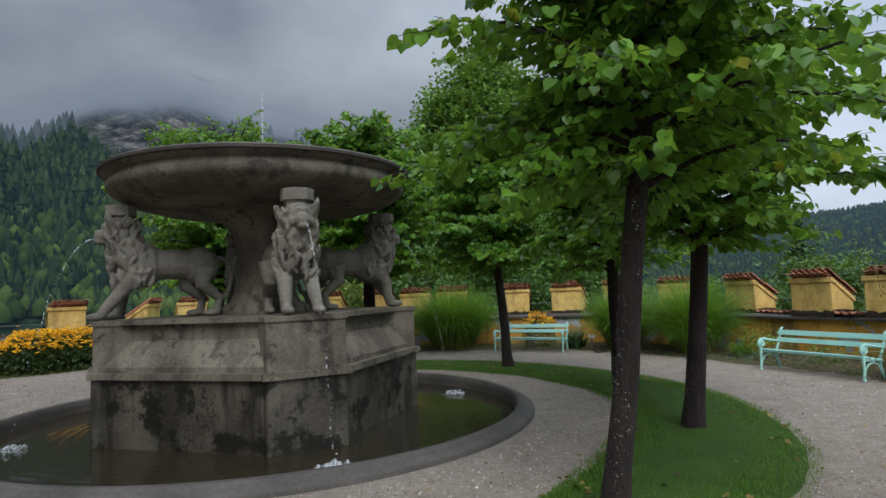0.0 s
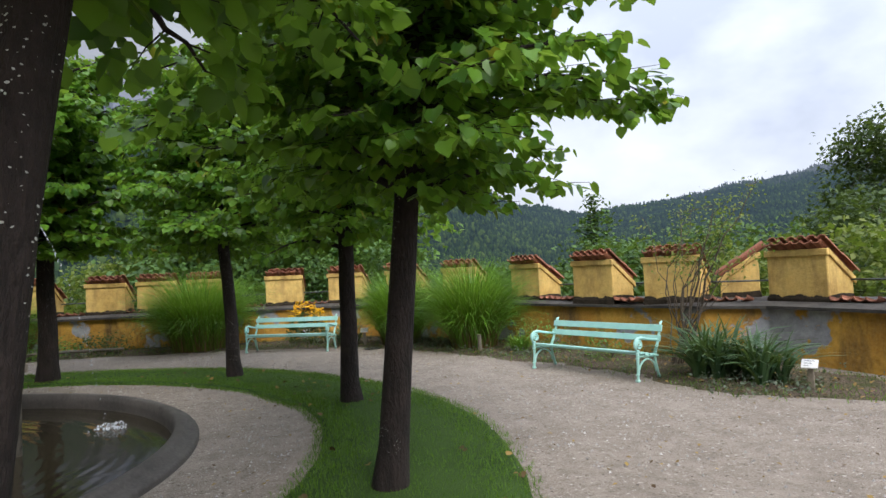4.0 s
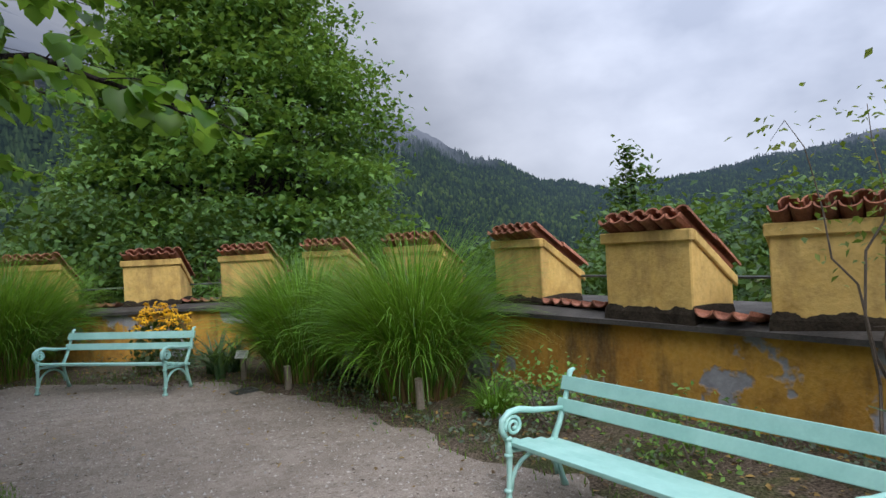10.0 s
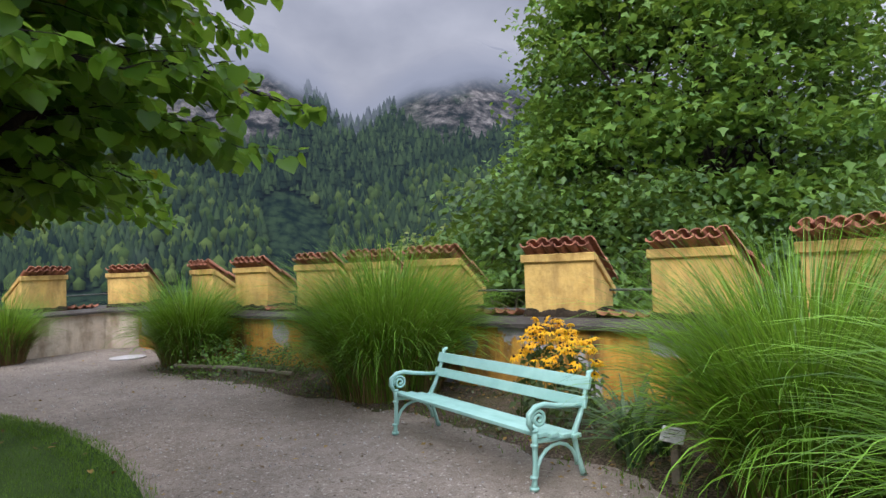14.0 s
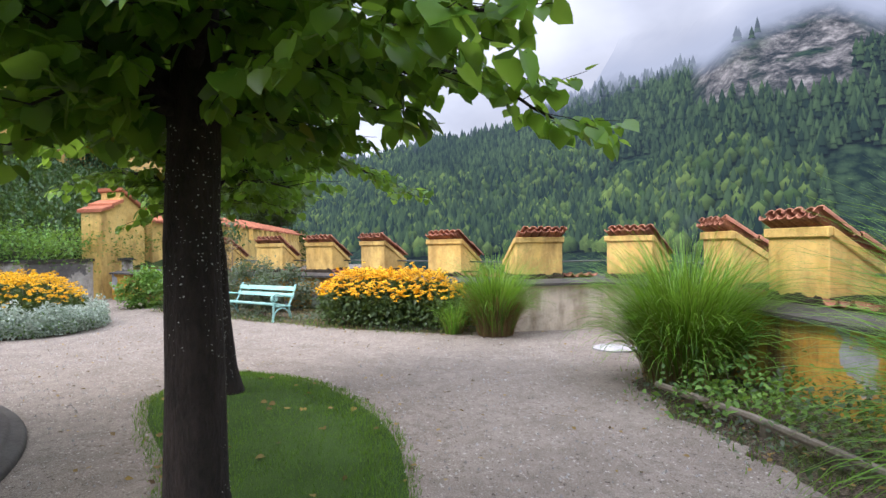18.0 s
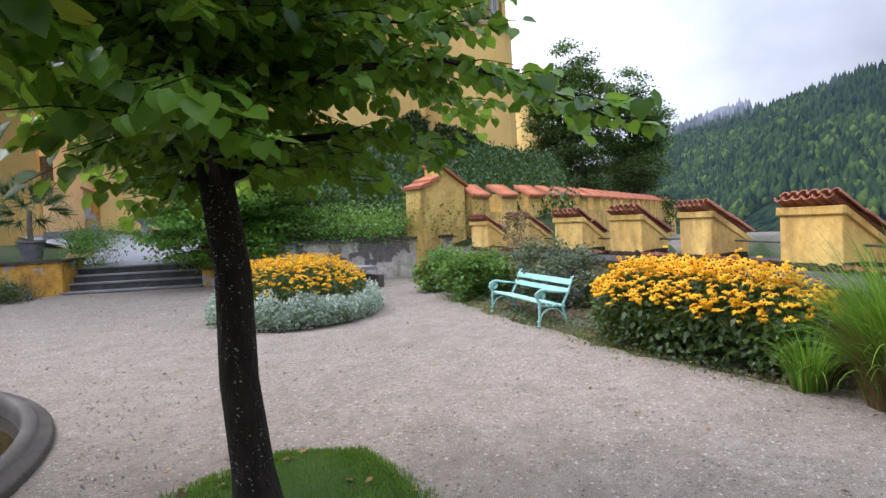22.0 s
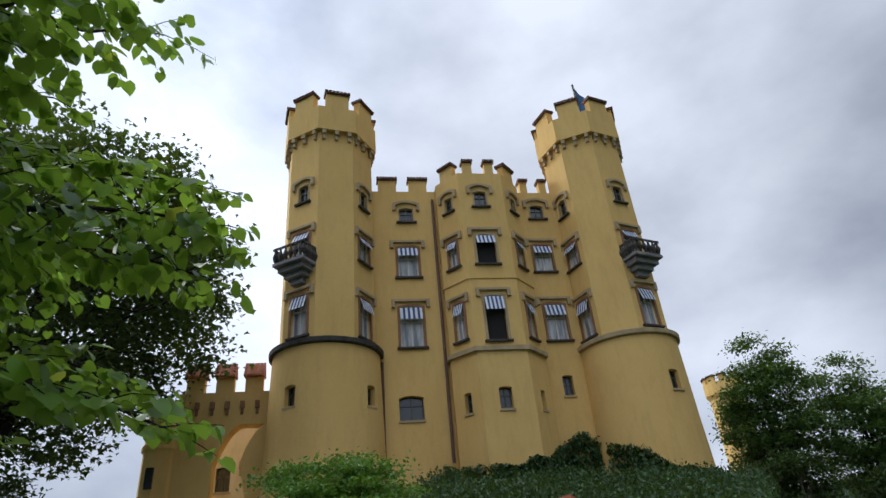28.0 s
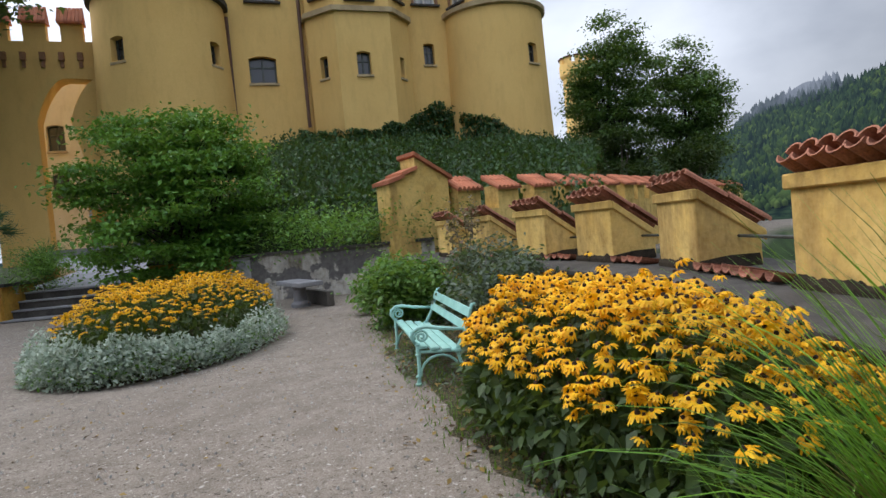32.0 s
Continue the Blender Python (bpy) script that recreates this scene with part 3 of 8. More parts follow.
def edge_distance(x, y, poly):
    best = 1e9
    for (ax, ay), (bx, by) in zip(poly, poly[1:] + poly[:1]):
        ux, uy = bx - ax, by - ay
        k = max(0.0, min(1.0, ((x - ax) * ux + (y - ay) * uy) / (ux * ux + uy * uy)))
        best = min(best, math.hypot(x - ax - k * ux, y - ay - k * uy))
    return best


def ground_height(x, y):
    if inside(x, y, TERRACE):
        return 0.012 * noise.noise(Vector((x * 0.5, y * 0.5, 0)))
    d = edge_distance(x, y, TERRACE)
    return -min(22.0, d * 1.3) + 1.5 * noise.noise(Vector((x * 0.05, y * 0.05, 3)))


def build_ground():
    radii = [3.62, 3.8] + [4.2 + 0.6 * i for i in range(50)] + [36, 42, 50, 62, 80, 110, 160, 240, 400, 800, 1600, 3200]
    n = 200
    verts, faces = [], []
    for r in radii:
        for i in range(n):
            a = 2 * math.pi * i / n
            x, y = FX + r * math.cos(a), FY + r * math.sin(a)
            verts.append((x, y, ground_height(x, y) if r < 300 else -22.0))
    for k in range(len(radii) - 1):
        for i in range(n):
            j = (i + 1) % n
            faces.append((k * n + i, (k + 1) * n + i, (k + 1) * n + j, k * n + j))
    ob = raw("ground", verts, faces, GRAVEL, smooth=True)
    wild = [0.0 if inside(x, y, TERRACE) else 1.0 for x, y, _ in verts]
    ob.data.attributes.new("wild", "FLOAT", "POINT").data.foreach_set("value", wild)
    return tagged(ob, "pale grey-brown fine gravel court with scattered leaves", "ground", kind="structure")


build_ground()

# ---- the crenellated garden wall ----
WALL_LINE = [(10.3, -8.0), (9.95, 7.0), (9.5, 10.1), (8.85, 10.8), (6.95, 15.25), (4.75, 17.75), (2.9, 18.6), (-4.5, 19.5), (-8.1, 20.45), (-9.1, 19.85), (-9.15, 18.1), (-11.3, 16.9), (-13.5, 15.6), (-14.8, 14.2), (-16.9, 11.5), (-19.6, 8.6)]


def offset_line(line, d):
    """The line moved d metres to its left hand."""
    out = []
    for i, p in enumerate(line):
        a, b = line[max(i - 1, 0)], line[min(i + 1, len(line) - 1)]
        p = Vector(p)
        n1 = (p - Vector(a)).normalized() if i else None
        n2 = (Vector(b) - p).normalized() if i < len(line) - 1 else None
        n1, n2 = n1 or n2, n2 or n1
        l1, l2 = Vector((-n1.y, n1.x)), Vector((-n2.y, n2.x))
        m = (l1 + l2).normalized()
        out.append(tuple(p + m * d / max(0.5, m.dot(l1))))
    return out


def strip(bm, line, profile, n0, n1):
    """Sweeps a closed profile (left offset, z) along points n0..n1 of a line."""
    rows = [offset_line(line, o) for o, _ in profile]
    rings = [[bm.verts.new((*rows[k][i], profile[k][1])) for k in range(len(profile))] for i in range(n0, n1 + 1)]
    m = len(profile)
    for a, b in zip(rings, rings[1:]):
        for k in range(m):
            bm.faces.new((a[k], a[(k + 1) % m], b[(k + 1) % m], b[k]))
    bm.faces.new(rings[0])
    bm.faces.new(rings[-1][::-1])
    bmesh.ops.recalc_face_normals(bm, faces=bm.faces)
    return bm


def wall_run(name, n0, n1, label, material):
    body = strip(bmesh.new(), WALL_LINE, [(0.45, -0.3), (-0.9, -8.0), (-0.9, 0.86), (0.45, 0.79)], n0, n1)
    ob = tagged(part(name, body, material), label, "wall", kind="structure")
    cop = strip(bmesh.new(), WALL_LINE, [(0.54, 0.794), (0.54, 0.84), (0.28, 0.885), (-0.95, 0.905), (-0.95, 0.865), (0.45, 0.794)], n0, n1)
    part("coping", cop, COPING, ob, "dark weathered stone coping")
    return ob


wall_east = wall_run("wall_east", 0, 4, "low garden wall of flaking ochre plaster with grey bare patches", OCHRE)
wall_north = wall_run("wall_north", 4, 8, "low garden wall of stained ochre plaster behind tall grasses", OCHRE)
wall_jog = wall_run("wall_corner", 8, 10, "short return of garden wall with pale peeling plaster", PALE_PLASTER)
wall_west = wall_run("wall_west", 10, 15, "low garden wall of ochre plaster behind the flower bed", OCHRE)


def tile_mesh(name, length, r, up):
    """A thick half-round clay tile along y; up: arched like a cover, else hollow like a pan."""
    bm = bmesh.new()
    n = 6
    rings = []
    for y, s in ((0, 1.0), (length, 0.86)):
        for rr in (r * s, r * s - 0.014):
            rings.append([bm.verts.new((rr * math.cos(math.pi * i / n), y, (1 if up else -1) * rr * math.sin(math.pi * i / n) * 0.85)) for i in range(n + 1)])
    o0, i0, o1, i1 = rings
    for i in range(n):
        bm.faces.new((o0[i], o0[i + 1], o1[i + 1], o1[i]))
        bm.faces.new((i0[i], i1[i], i1[i + 1], i0[i + 1]))
        bm.faces.new((o0[i], i0[i], i0[i + 1], o0[i + 1]))
        bm.faces.new((o1[i], o1[i + 1], i1[i + 1], i1[i]))
    for k in (0, n):
        bm.faces.new((o0[k], o1[k], i1[k], i0[k]))
    bmesh.ops.recalc_face_normals(bm, faces=bm.faces)
    me = bpy.data.meshes.new(name)
    bm.to_mesh(me)
    bm.free()
    me.materials.append(TILE)
    return me


COVER, PAN = tile_mesh("cover_tile", 0.46, 0.075, True), tile_mesh("pan_tile", 0.88, 0.075, False)
SHORT = tile_mesh("sill_tile", 0.34, 0.085, False)


def merlon_mesh(w):
    bm = bmesh.new()
    side = [(0.0, 0.83), (0.62, 0.83), (0.62, 1.24), (0.0, 1.66)]
    lo = [[bm.verts.new((x, y, z)) for y, z in side] for x in (0, w)]
    for k in range(4):
        bm.faces.new((lo[0][k], lo[0][(k + 1) % 4], lo[1][(k + 1) % 4], lo[1][k]))
    bm.faces.new(lo[0])
    bm.faces.new(lo[1][::-1])
    # the cornice strip under the tiles, in front and up the sides
    for z0, z1, o in ((1.56, 1.625, 0.03),):
        box(bm, -o, w + o, -o - 0.005, 0.03, z0, z1 + 0.04)
    for x0, x1 in ((-0.03, 0.006), (w - 0.006, w + 0.03)):
        vs = [bm.verts.new(p) for x in (x0, x1) for p in ((x, 0.03, 1.565), (x, 0.66, 1.12), (x, 0.66, 1.225), (x, 0.03, 1.665))]
        for f in ((0, 1, 2, 3), (7, 6, 5, 4), (0, 4, 5, 1), (3, 2, 6, 7), (1, 5, 6, 2), (0, 3, 7, 4)):
            bm.faces.new([vs[i] for i in f])
    bmesh.ops.recalc_face_normals(bm, faces=bm.faces)
    bmesh.ops.bevel(bm, geom=[e for e in bm.edges if e.is_manifold], offset=0.012, segments=1, affect="EDGES")
    me = bpy.data.meshes.new("merlon")
    bm.to_mesh(me)
    bm.free()
    me.materials.append(MERLON)
    return me


MERLON_90 = merlon_mesh(0.92)


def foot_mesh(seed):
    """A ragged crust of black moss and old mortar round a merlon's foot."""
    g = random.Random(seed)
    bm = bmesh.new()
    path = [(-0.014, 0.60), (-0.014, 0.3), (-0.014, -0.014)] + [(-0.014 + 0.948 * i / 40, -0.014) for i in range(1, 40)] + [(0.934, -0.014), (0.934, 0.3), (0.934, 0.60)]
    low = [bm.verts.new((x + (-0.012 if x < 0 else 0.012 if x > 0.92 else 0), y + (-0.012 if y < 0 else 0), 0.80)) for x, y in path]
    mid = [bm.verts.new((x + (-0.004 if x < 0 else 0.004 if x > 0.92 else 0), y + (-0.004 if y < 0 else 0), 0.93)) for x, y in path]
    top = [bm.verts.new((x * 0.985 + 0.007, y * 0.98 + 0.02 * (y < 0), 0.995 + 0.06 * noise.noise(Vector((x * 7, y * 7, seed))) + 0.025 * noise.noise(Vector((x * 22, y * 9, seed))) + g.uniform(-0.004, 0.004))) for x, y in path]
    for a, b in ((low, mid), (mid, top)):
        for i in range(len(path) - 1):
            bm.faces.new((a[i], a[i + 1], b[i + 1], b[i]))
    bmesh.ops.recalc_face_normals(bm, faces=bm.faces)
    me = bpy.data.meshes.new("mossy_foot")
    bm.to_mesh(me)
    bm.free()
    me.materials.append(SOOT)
    return me


FEET = [foot_mesh(i) for i in range(4)]
rng = random.Random(5)


def add_merlon(wall, x, y, dx, dy, gap=0.9, tiles=True, scale=1.0):
    """A merlon whose left front corner, seen from the garden, stands at x, y; (dx, dy) runs to its right."""
    a = math.degrees(math.atan2(dy, dx))
    ob = new("merlon", MERLON_90)
    ob.parent = wall
    ob.matrix_basis = pose(x, y, 0, 0, 0, a) @ Matrix.Diagonal((scale, 1, 1, 1))
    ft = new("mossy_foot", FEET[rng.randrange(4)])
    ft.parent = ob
    slope = -math.degrees(math.atan2(0.42, 0.62))
    for i in range(6):
        for k, (me, up) in enumerate(((PAN, 0), (COVER, 1), (COVER, 2))):
            t = new("roof_tile", me)
            t.parent = ob
            px = 0.085 + i * 0.15 + (0.075 if up else 0)
            py = -0.09 + (0.4 if up == 2 else 0) + rng.uniform(-0.012, 0.012)
            t.matrix_basis = pose(px, py, 1.80 - 0.665 * (py + 0.09) - (0.0 if not up else -0.012 - 0.012 * (up == 2)), slope, rng.uniform(-2, 2), rng.uniform(-2.5, 2.5))
    n = int(gap / 0.165)
    for i in range(n):
        t = new("sill_tile", SHORT)
        t.parent = wall
        t.matrix_basis = pose(x, y, 0, 0, 0, a) @ pose(0.92 * scale + 0.1 + i * (gap - 0.05) / max(1, n), -0.04 + rng.uniform(-0.03, 0.03), 0.985 + rng.uniform(-0.01, 0.01), -12, rng.uniform(-7, 7), rng.uniform(-9, 9))
    return ob


E_DIR, N_DIR = (0.36, -0.93), (0.99, -0.12)
for x, y, d, g in ((9.95, 4.8, (0.03, -1), 0.8), (9.85, 6.6, (0.03, -1), 0.8), (9.72, 8.4, (0.1, -0.99), 0.8), (9.3, 10.1, (0.2, -0.97), 0.7), (9.85, 10.85, (0.68, 0.73), 0.0),
                   (8.02, 11.5, (0.62, -0.78), 0.75), (7.42, 12.93, E_DIR, 0.55), (6.97, 15.0, (0.3, -0.95), 1.05)):
    add_merlon(wall_east, x, y, *d, g)
for x, y, d, g in ((5.75, 16.35, (0.66, -0.75), 0.6), (4.6, 17.65, (0.7, -0.71), 0.7), (3.2, 18.42, (0.9, -0.44), 0.6), (1.62, 18.66, N_DIR, 0.7), (-0.3, 18.93, N_DIR, 0.95), (-1.5, 19.08, N_DIR, 0.3), (-2.69, 19.22, N_DIR, 0.8), (-4.37, 19.42, N_DIR, 0.7), (-6.1, 19.85, (0.97, -0.25), 0.75)):
    add_merlon(wall_north, x, y, *d, g)
add_merlon(wall_jog, -8.95, 19.85, 0.86, 0.5, 0.3)
add_merlon(wall_jog, -9.12, 18.14, -0.04, 1.0, 0.75)
for x, y, d, g in ((-11.3, 16.9, (0.8, 0.6), 1.2), (-13.44, 15.64, (0.85, 0.52), 1.4), (-14.72, 14.31, (0.7, 0.71), 0.75), (-15.75, 12.98, (0.63, 0.77), 0.7), (-16.85, 11.52, (0.62, 0.78), 0.8), (-18.0, 10.15, (0.66, 0.75), 0.8)):
    add_merlon(wall_west, x, y, *d, g)


def rail(line, z, parent):
    bm = bmesh.new()
    tube(bm, [(*p, z) for p in line], 0.016, 6)
    part("rail", bm, IRON, parent, "thin grey iron rail between the merlons")


rail(offset_line(WALL_LINE, -0.42)[0:4], 1.19, wall_east)
rail(offset_line(WALL_LINE, -0.42)[3:6], 1.19, wall_east)
rail(offset_line(WALL_LINE, -0.42)[5:9], 1.19, wall_north)
rail(offset_line(WALL_LINE, -0.42)[8:11], 1.19, wall_jog)
rail(offset_line(WALL_LINE, -0.42)[10:15], 1.19, wall_west)

# ---- steps, terrace walls and the upper path ----
SX, SY = Vector((-0.55, 0.835)), Vector((-0.835, -0.55))   # along a step to its right, and up the flight
S0 = Vector((-14.6, -2.0))


def on_steps(u, v):
    p = S0 + SX * u + SY * v
    return p.x, p.y


def build_steps():
    st = tagged(new("steps"), "broad worn grey stone steps up to the castle court", "steps", kind="structure")
    st.matrix_basis = Matrix.Translation((S0.x, S0.y, 0)) @ Matrix.Rotation(math.atan2(SX.y, SX.x), 4, "Z")
    z = 0.0
    for i, r in enumerate((0.07, 0.23, 0.23, 0.23)):
        bm = bmesh.new()
        y0, y1 = 0.32 * i + (0.0 if i else -0.12), 0.32 * i + (0.8 if i < 3 else 0.5)
        # riser takes the dark coping colour, which paints in the shade below the tread
        box(bm, 0.12 if i else -0.2, 4.1, y0 + 0.045, y1, z - 0.05, z + r - 0.05)
        riser = part("step", bm, COPING, st, "damp stone riser, darkened for the shade under its tread")
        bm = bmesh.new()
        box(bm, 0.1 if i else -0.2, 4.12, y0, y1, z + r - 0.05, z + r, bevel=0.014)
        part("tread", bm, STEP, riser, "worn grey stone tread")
        z += r
    return st


build_steps()


def ribbon(name, left, right, material, label, category, kind="structure", z=None):
    verts = [(*p,) for p in left] + [(*p,) for p in right]
    n = len(left)
    return tagged(raw(name, verts, [(i, n + i, n + i + 1, i + 1) for i in range(n - 1)], material), label, category, kind=kind)


ribbon("upper_path", [(*on_steps(-0.2, 1.2), 0.765), (*on_steps(-1.0, 6), 1.15), (*on_steps(-4.5, 10), 1.55), (*on_steps(-9.0, 16), 2.1)], [(*on_steps(4.6, 1.2), 0.765), (*on_steps(5.4, 6), 1.15), (*on_steps(6.0, 10), 1.55), (*on_steps(5.0, 16), 2.1)], PAVE, "pale grey paved court rising to the castle gate", "path")


def wall_block(name, pts, w, z0, z1, material, label, coping=True, parent=None):
    """A wall along points with its front face on the line; thickness to the left."""
    bm = strip(bmesh.new(), pts, [(0, z0), (w, z0), (w, z1), (0, z1)], 0, len(pts) - 1)
    ob = tagged(part(name, bm, material), label, "wall", kind="structure")
    if coping:
        part("coping", strip(bmesh.new(), pts, [(-0.07, z1 + 0.003), (w + 0.07, z1 + 0.003), (w + 0.07, z1 + 0.08), (-0.07, z1 + 0.09)], 0, len(pts) - 1), COPING, ob, "dark stone coping")
    return ob


r0 = on_steps(4.35, 0.5)
wall_block("terrace_wall_right", [(-17.9, 4.3), (-17.6, 3.6), on_steps(4.1, 0.1)][::-1], 0.5, -0.1, 1.2, OCHRE, "retaining wall of crumbling ochre plaster beside the steps")
wall_block("terrace_wall_rubble", [(-20.4, 8.6), (-18.9, 6.6), (-17.9, 4.303)][::-1], 0.5, -0.1, 1.2, RUBBLE, "retaining wall of bare grey rubble behind the stone bench")
l0 = on_steps(0.1, -0.05)
wall_block("terrace_wall_left", [(-3.0, -8.0), (-9.0, -4.2), (l0[0], l0[1])], 0.45, -0.1, 1.02, OCHRE, "low retaining wall of peeling ochre plaster with dark coping")
l1 = on_steps(-0.15, 1.5)
wall_block("terrace_wall_side", [on_steps(0.13, 0.02), on_steps(0.13, 1.5)], 0.4, -0.1, 0.99, OCHRE, "short end of the retaining wall beside the steps")
wall_block("terrace_wall_pier", [on_steps(4.1, 0.1), on_steps(4.1, 1.6)][::-1], 0.5, -0.1, 1.2, OCHRE, "square ochre end pier beside the steps")
wall_block("terrace_wall_upper", [(-3.0, -12.0), (-10.0, -9.0), (-15.5, -8.0)], 0.4, 0.3, 1.55, OCHRE, "ochre garden wall of the upper terrace")


def build_slope():
    """The hillside between the terrace walls and the castle."""
    n, m = 60, 26
    verts, faces = [], []
    a, b = Vector((-16.9, 2.2)), Vector((-22.5, 12.0))
    c, d = Vector((-29.6, -8.8)), Vector((-47.0, 6.0))
    for j in range(m + 1):
        v = j / m
        for i in range(n + 1):
            u = i / n
            p = (a.lerp(b, u)).lerp(c.lerp(d, u), v)
            rise = min(1.0, u / 0.16 + 0.12)
            z = 0.95 + 5.6 * (1 - (1 - v) ** 1.7) * (1.0 - 0.2 * u) * rise * rise * (3 - 2 * rise) + 0.5 * noise.noise(Vector((p.x * 0.25, p.y * 0.25, 1))) * min(1, v * 3)
            verts.append((p.x, p.y, z))
    for j in range(m):
        for i in range(n):
            k = j * (n + 1) + i
            faces.append((k, k + 1, k + n + 2, k + n + 1))
    return tagged(raw("slope", verts, faces, GREENGROUND, smooth=True), "steep green slope below the castle walls", "slope", kind="structure"), verts, n, m


slope, SLOPE_V, SLOPE_N, SLOPE_M = build_slope()
verts = [(-2, -8.2, 0.9), (-15.0, -2.5, 0.9), (-19.5, -8.5, 1.25), (-24.5, -18, 1.6), (-10, -40, 1.6), (10, -30, 1.2)]
tagged(raw("upper_terrace", verts, [(0, 1, 2, 3, 4, 5)], GREENGROUND), "planted earth of the upper terrace", "ground", kind="structure")

# ---- the castle ----
CM = Matrix.Translation((-35.22, -5.42, 0)) @ Matrix(((-0.768, -0.640, 0, 0), (0.640, -0.768, 0, 0), (0, 0, 1, 0), (0, 0, 0, 1)))   # local x along the front, -y to the garden
castle = thing("castle", "yellow-ochre plastered castle with two crenellated octagonal towers", "castle", m=CM)


def ngon(cx, cy, r, n=8, a0=22.5):
    return [(cx + r * math.cos(radians(a0 + 360 * i / n)), cy + r * math.sin(radians(a0 + 360 * i / n))) for i in range(n)]


CUTS = []


def window(parent, x, y, z0, z1, w, face, style):
    """A window with centre x, y on a wall face whose outward way is the angle face (degrees, local). styles: awning, open, slit, small."""
    wn = new("window")
    wn.parent = parent
    wn.matrix_basis = pose(x, y, 0, 0, 0, face + 90)
    h = w / 2
    arch = 0.10 * w
    poly = [(-h, z0), (h, z0), (h, z1 - arch), (h * 0.5, z1 - arch * 0.25), (0, z1), (-h * 0.5, z1 - arch * 0.25), (-h, z1 - arch)]

    def slab(pl, y0, y1):
        bm = bmesh.new()
        f = [bm.verts.new((a, y0, b)) for a, b in pl]
        k = [bm.verts.new((a, y1, b)) for a, b in pl]
        bm.faces.new(f)
        bm.faces.new(k[::-1])
        for i in range(len(pl)):
            bm.faces.new((f[i], k[i], k[(i + 1) % len(pl)], f[(i + 1) % len(pl)]))
        bmesh.ops.recalc_face_normals(bm, faces=bm.faces)
        return bm

    def ring(pl, grow, y0, y1):
        cx, cz = 0, (z0 + z1) / 2
        big = [(a + grow * (1 if a > 0 else -1 if a < 0 else 0), b + grow * (1 if b > cz else -1)) for a, b in pl]
        bm = bmesh.new()
        rows = [[bm.verts.new((a, yy, b)) for a, b in q] for q, yy in ((pl, y0), (big, y0), (big, y1), (pl, y1))]
        n = len(pl)
        for ra, rb in zip(rows, rows[1:] + rows[:1]):
            for i in range(n):
                bm.faces.new((ra[i], ra[(i + 1) % n], rb[(i + 1) % n], rb[i]))
        bmesh.ops.recalc_face_normals(bm, faces=bm.faces)
        return bm

    big = style in ("awning", "open")
    surround = BRICK_TRIM if style == "awning" else CASTLE_TRIM
    deep = 0.42 if style == "slit" else 0.24
    CUTS.append((parent, wn.matrix_basis.copy(), poly, deep))
    if style != "slit":
        part("window_surround", ring(poly, 0.16 if big else 0.09, -0.06, 0.05), surround, wn)
    part("pane", slab(poly, deep - 0.03, deep + 0.05), DARK if style == "open" else CURTAIN if style == "awning" else GLASS, wn)
    if style != "open":
        bm = bmesh.new()
        for a in (-h + 0.05, 0, h - 0.05):
            box(bm, a - 0.045, a + 0.045, deep - 0.09, deep - 0.035, z0, z1 - arch)
        for b in (z0 + 0.04, z0 + (z1 - z0) * 0.62):
            box(bm, -h, h, deep - 0.095, deep - 0.04, b - 0.045, b + 0.045)
        part("window_frame", bm, FRAME_W if big else IRON, wn)
    bm = bmesh.new()
    box(bm, -h - (0.08 if style == 'slit' else 0.25), h + (0.08 if style == 'slit' else 0.25), -0.09 if style == 'slit' else -0.2, 0.05, z0 - 0.15, z0 - 0.03)
    part("window_sill", bm, CASTLE_TRIM if style == "slit" else COPING, wn)
    if style != "slit":
        zz = z1 + (0.32 if big else 0.22)
        arc = [(-h - 0.5 + (w + 1.0) * i / 8, zz + 0.16 + (0 if big else 0.22 * math.sin(math.pi * i / 8))) for i in range(9)]
        low = [(a * (1 - 0.22 / (h + 0.5)), b - 0.16) for a, b in arc]
        bm = slab([(-h - 0.5, zz - 0.42)] + arc + [(h + 0.5, zz - 0.42), (h + 0.28, zz - 0.42)] + low[::-1] + [(-h - 0.28, zz - 0.42)], -0.2, 0.03)
        part("hood_mould", bm, CASTLE_TRIM, wn)
    if big:
        n = 9
        for k in range(2):
            bm = bmesh.new()
            for i in range(n):
                if i % 2 == k:
                    a, b = -h + 0.03 + (w - 0.06) * i / n, -h + 0.03 + (w - 0.06) * (i + 1) / n
                    zt, zb = z1 - 0.08, z1 - (z1 - z0) * 0.36
                    vs = [bm.verts.new(p) for p in ((a, -0.05, zt), (b, -0.05, zt), (b, -0.34, zb), (a, -0.34, zb), (a, -0.03, zt), (b, -0.03, zt), (b, -0.32, zb), (a, -0.32, zb))]
                    for f in ((0, 1, 2, 3), (7, 6, 5, 4), (3, 2, 6, 7), (0, 3, 7, 4), (1, 5, 6, 2)):
                        bm.faces.new([vs[q] for q in f])
            part("awning_stripes", bm, AWNING_B if k else AWNING_W, wn, "blue and white striped awning")
    return wn


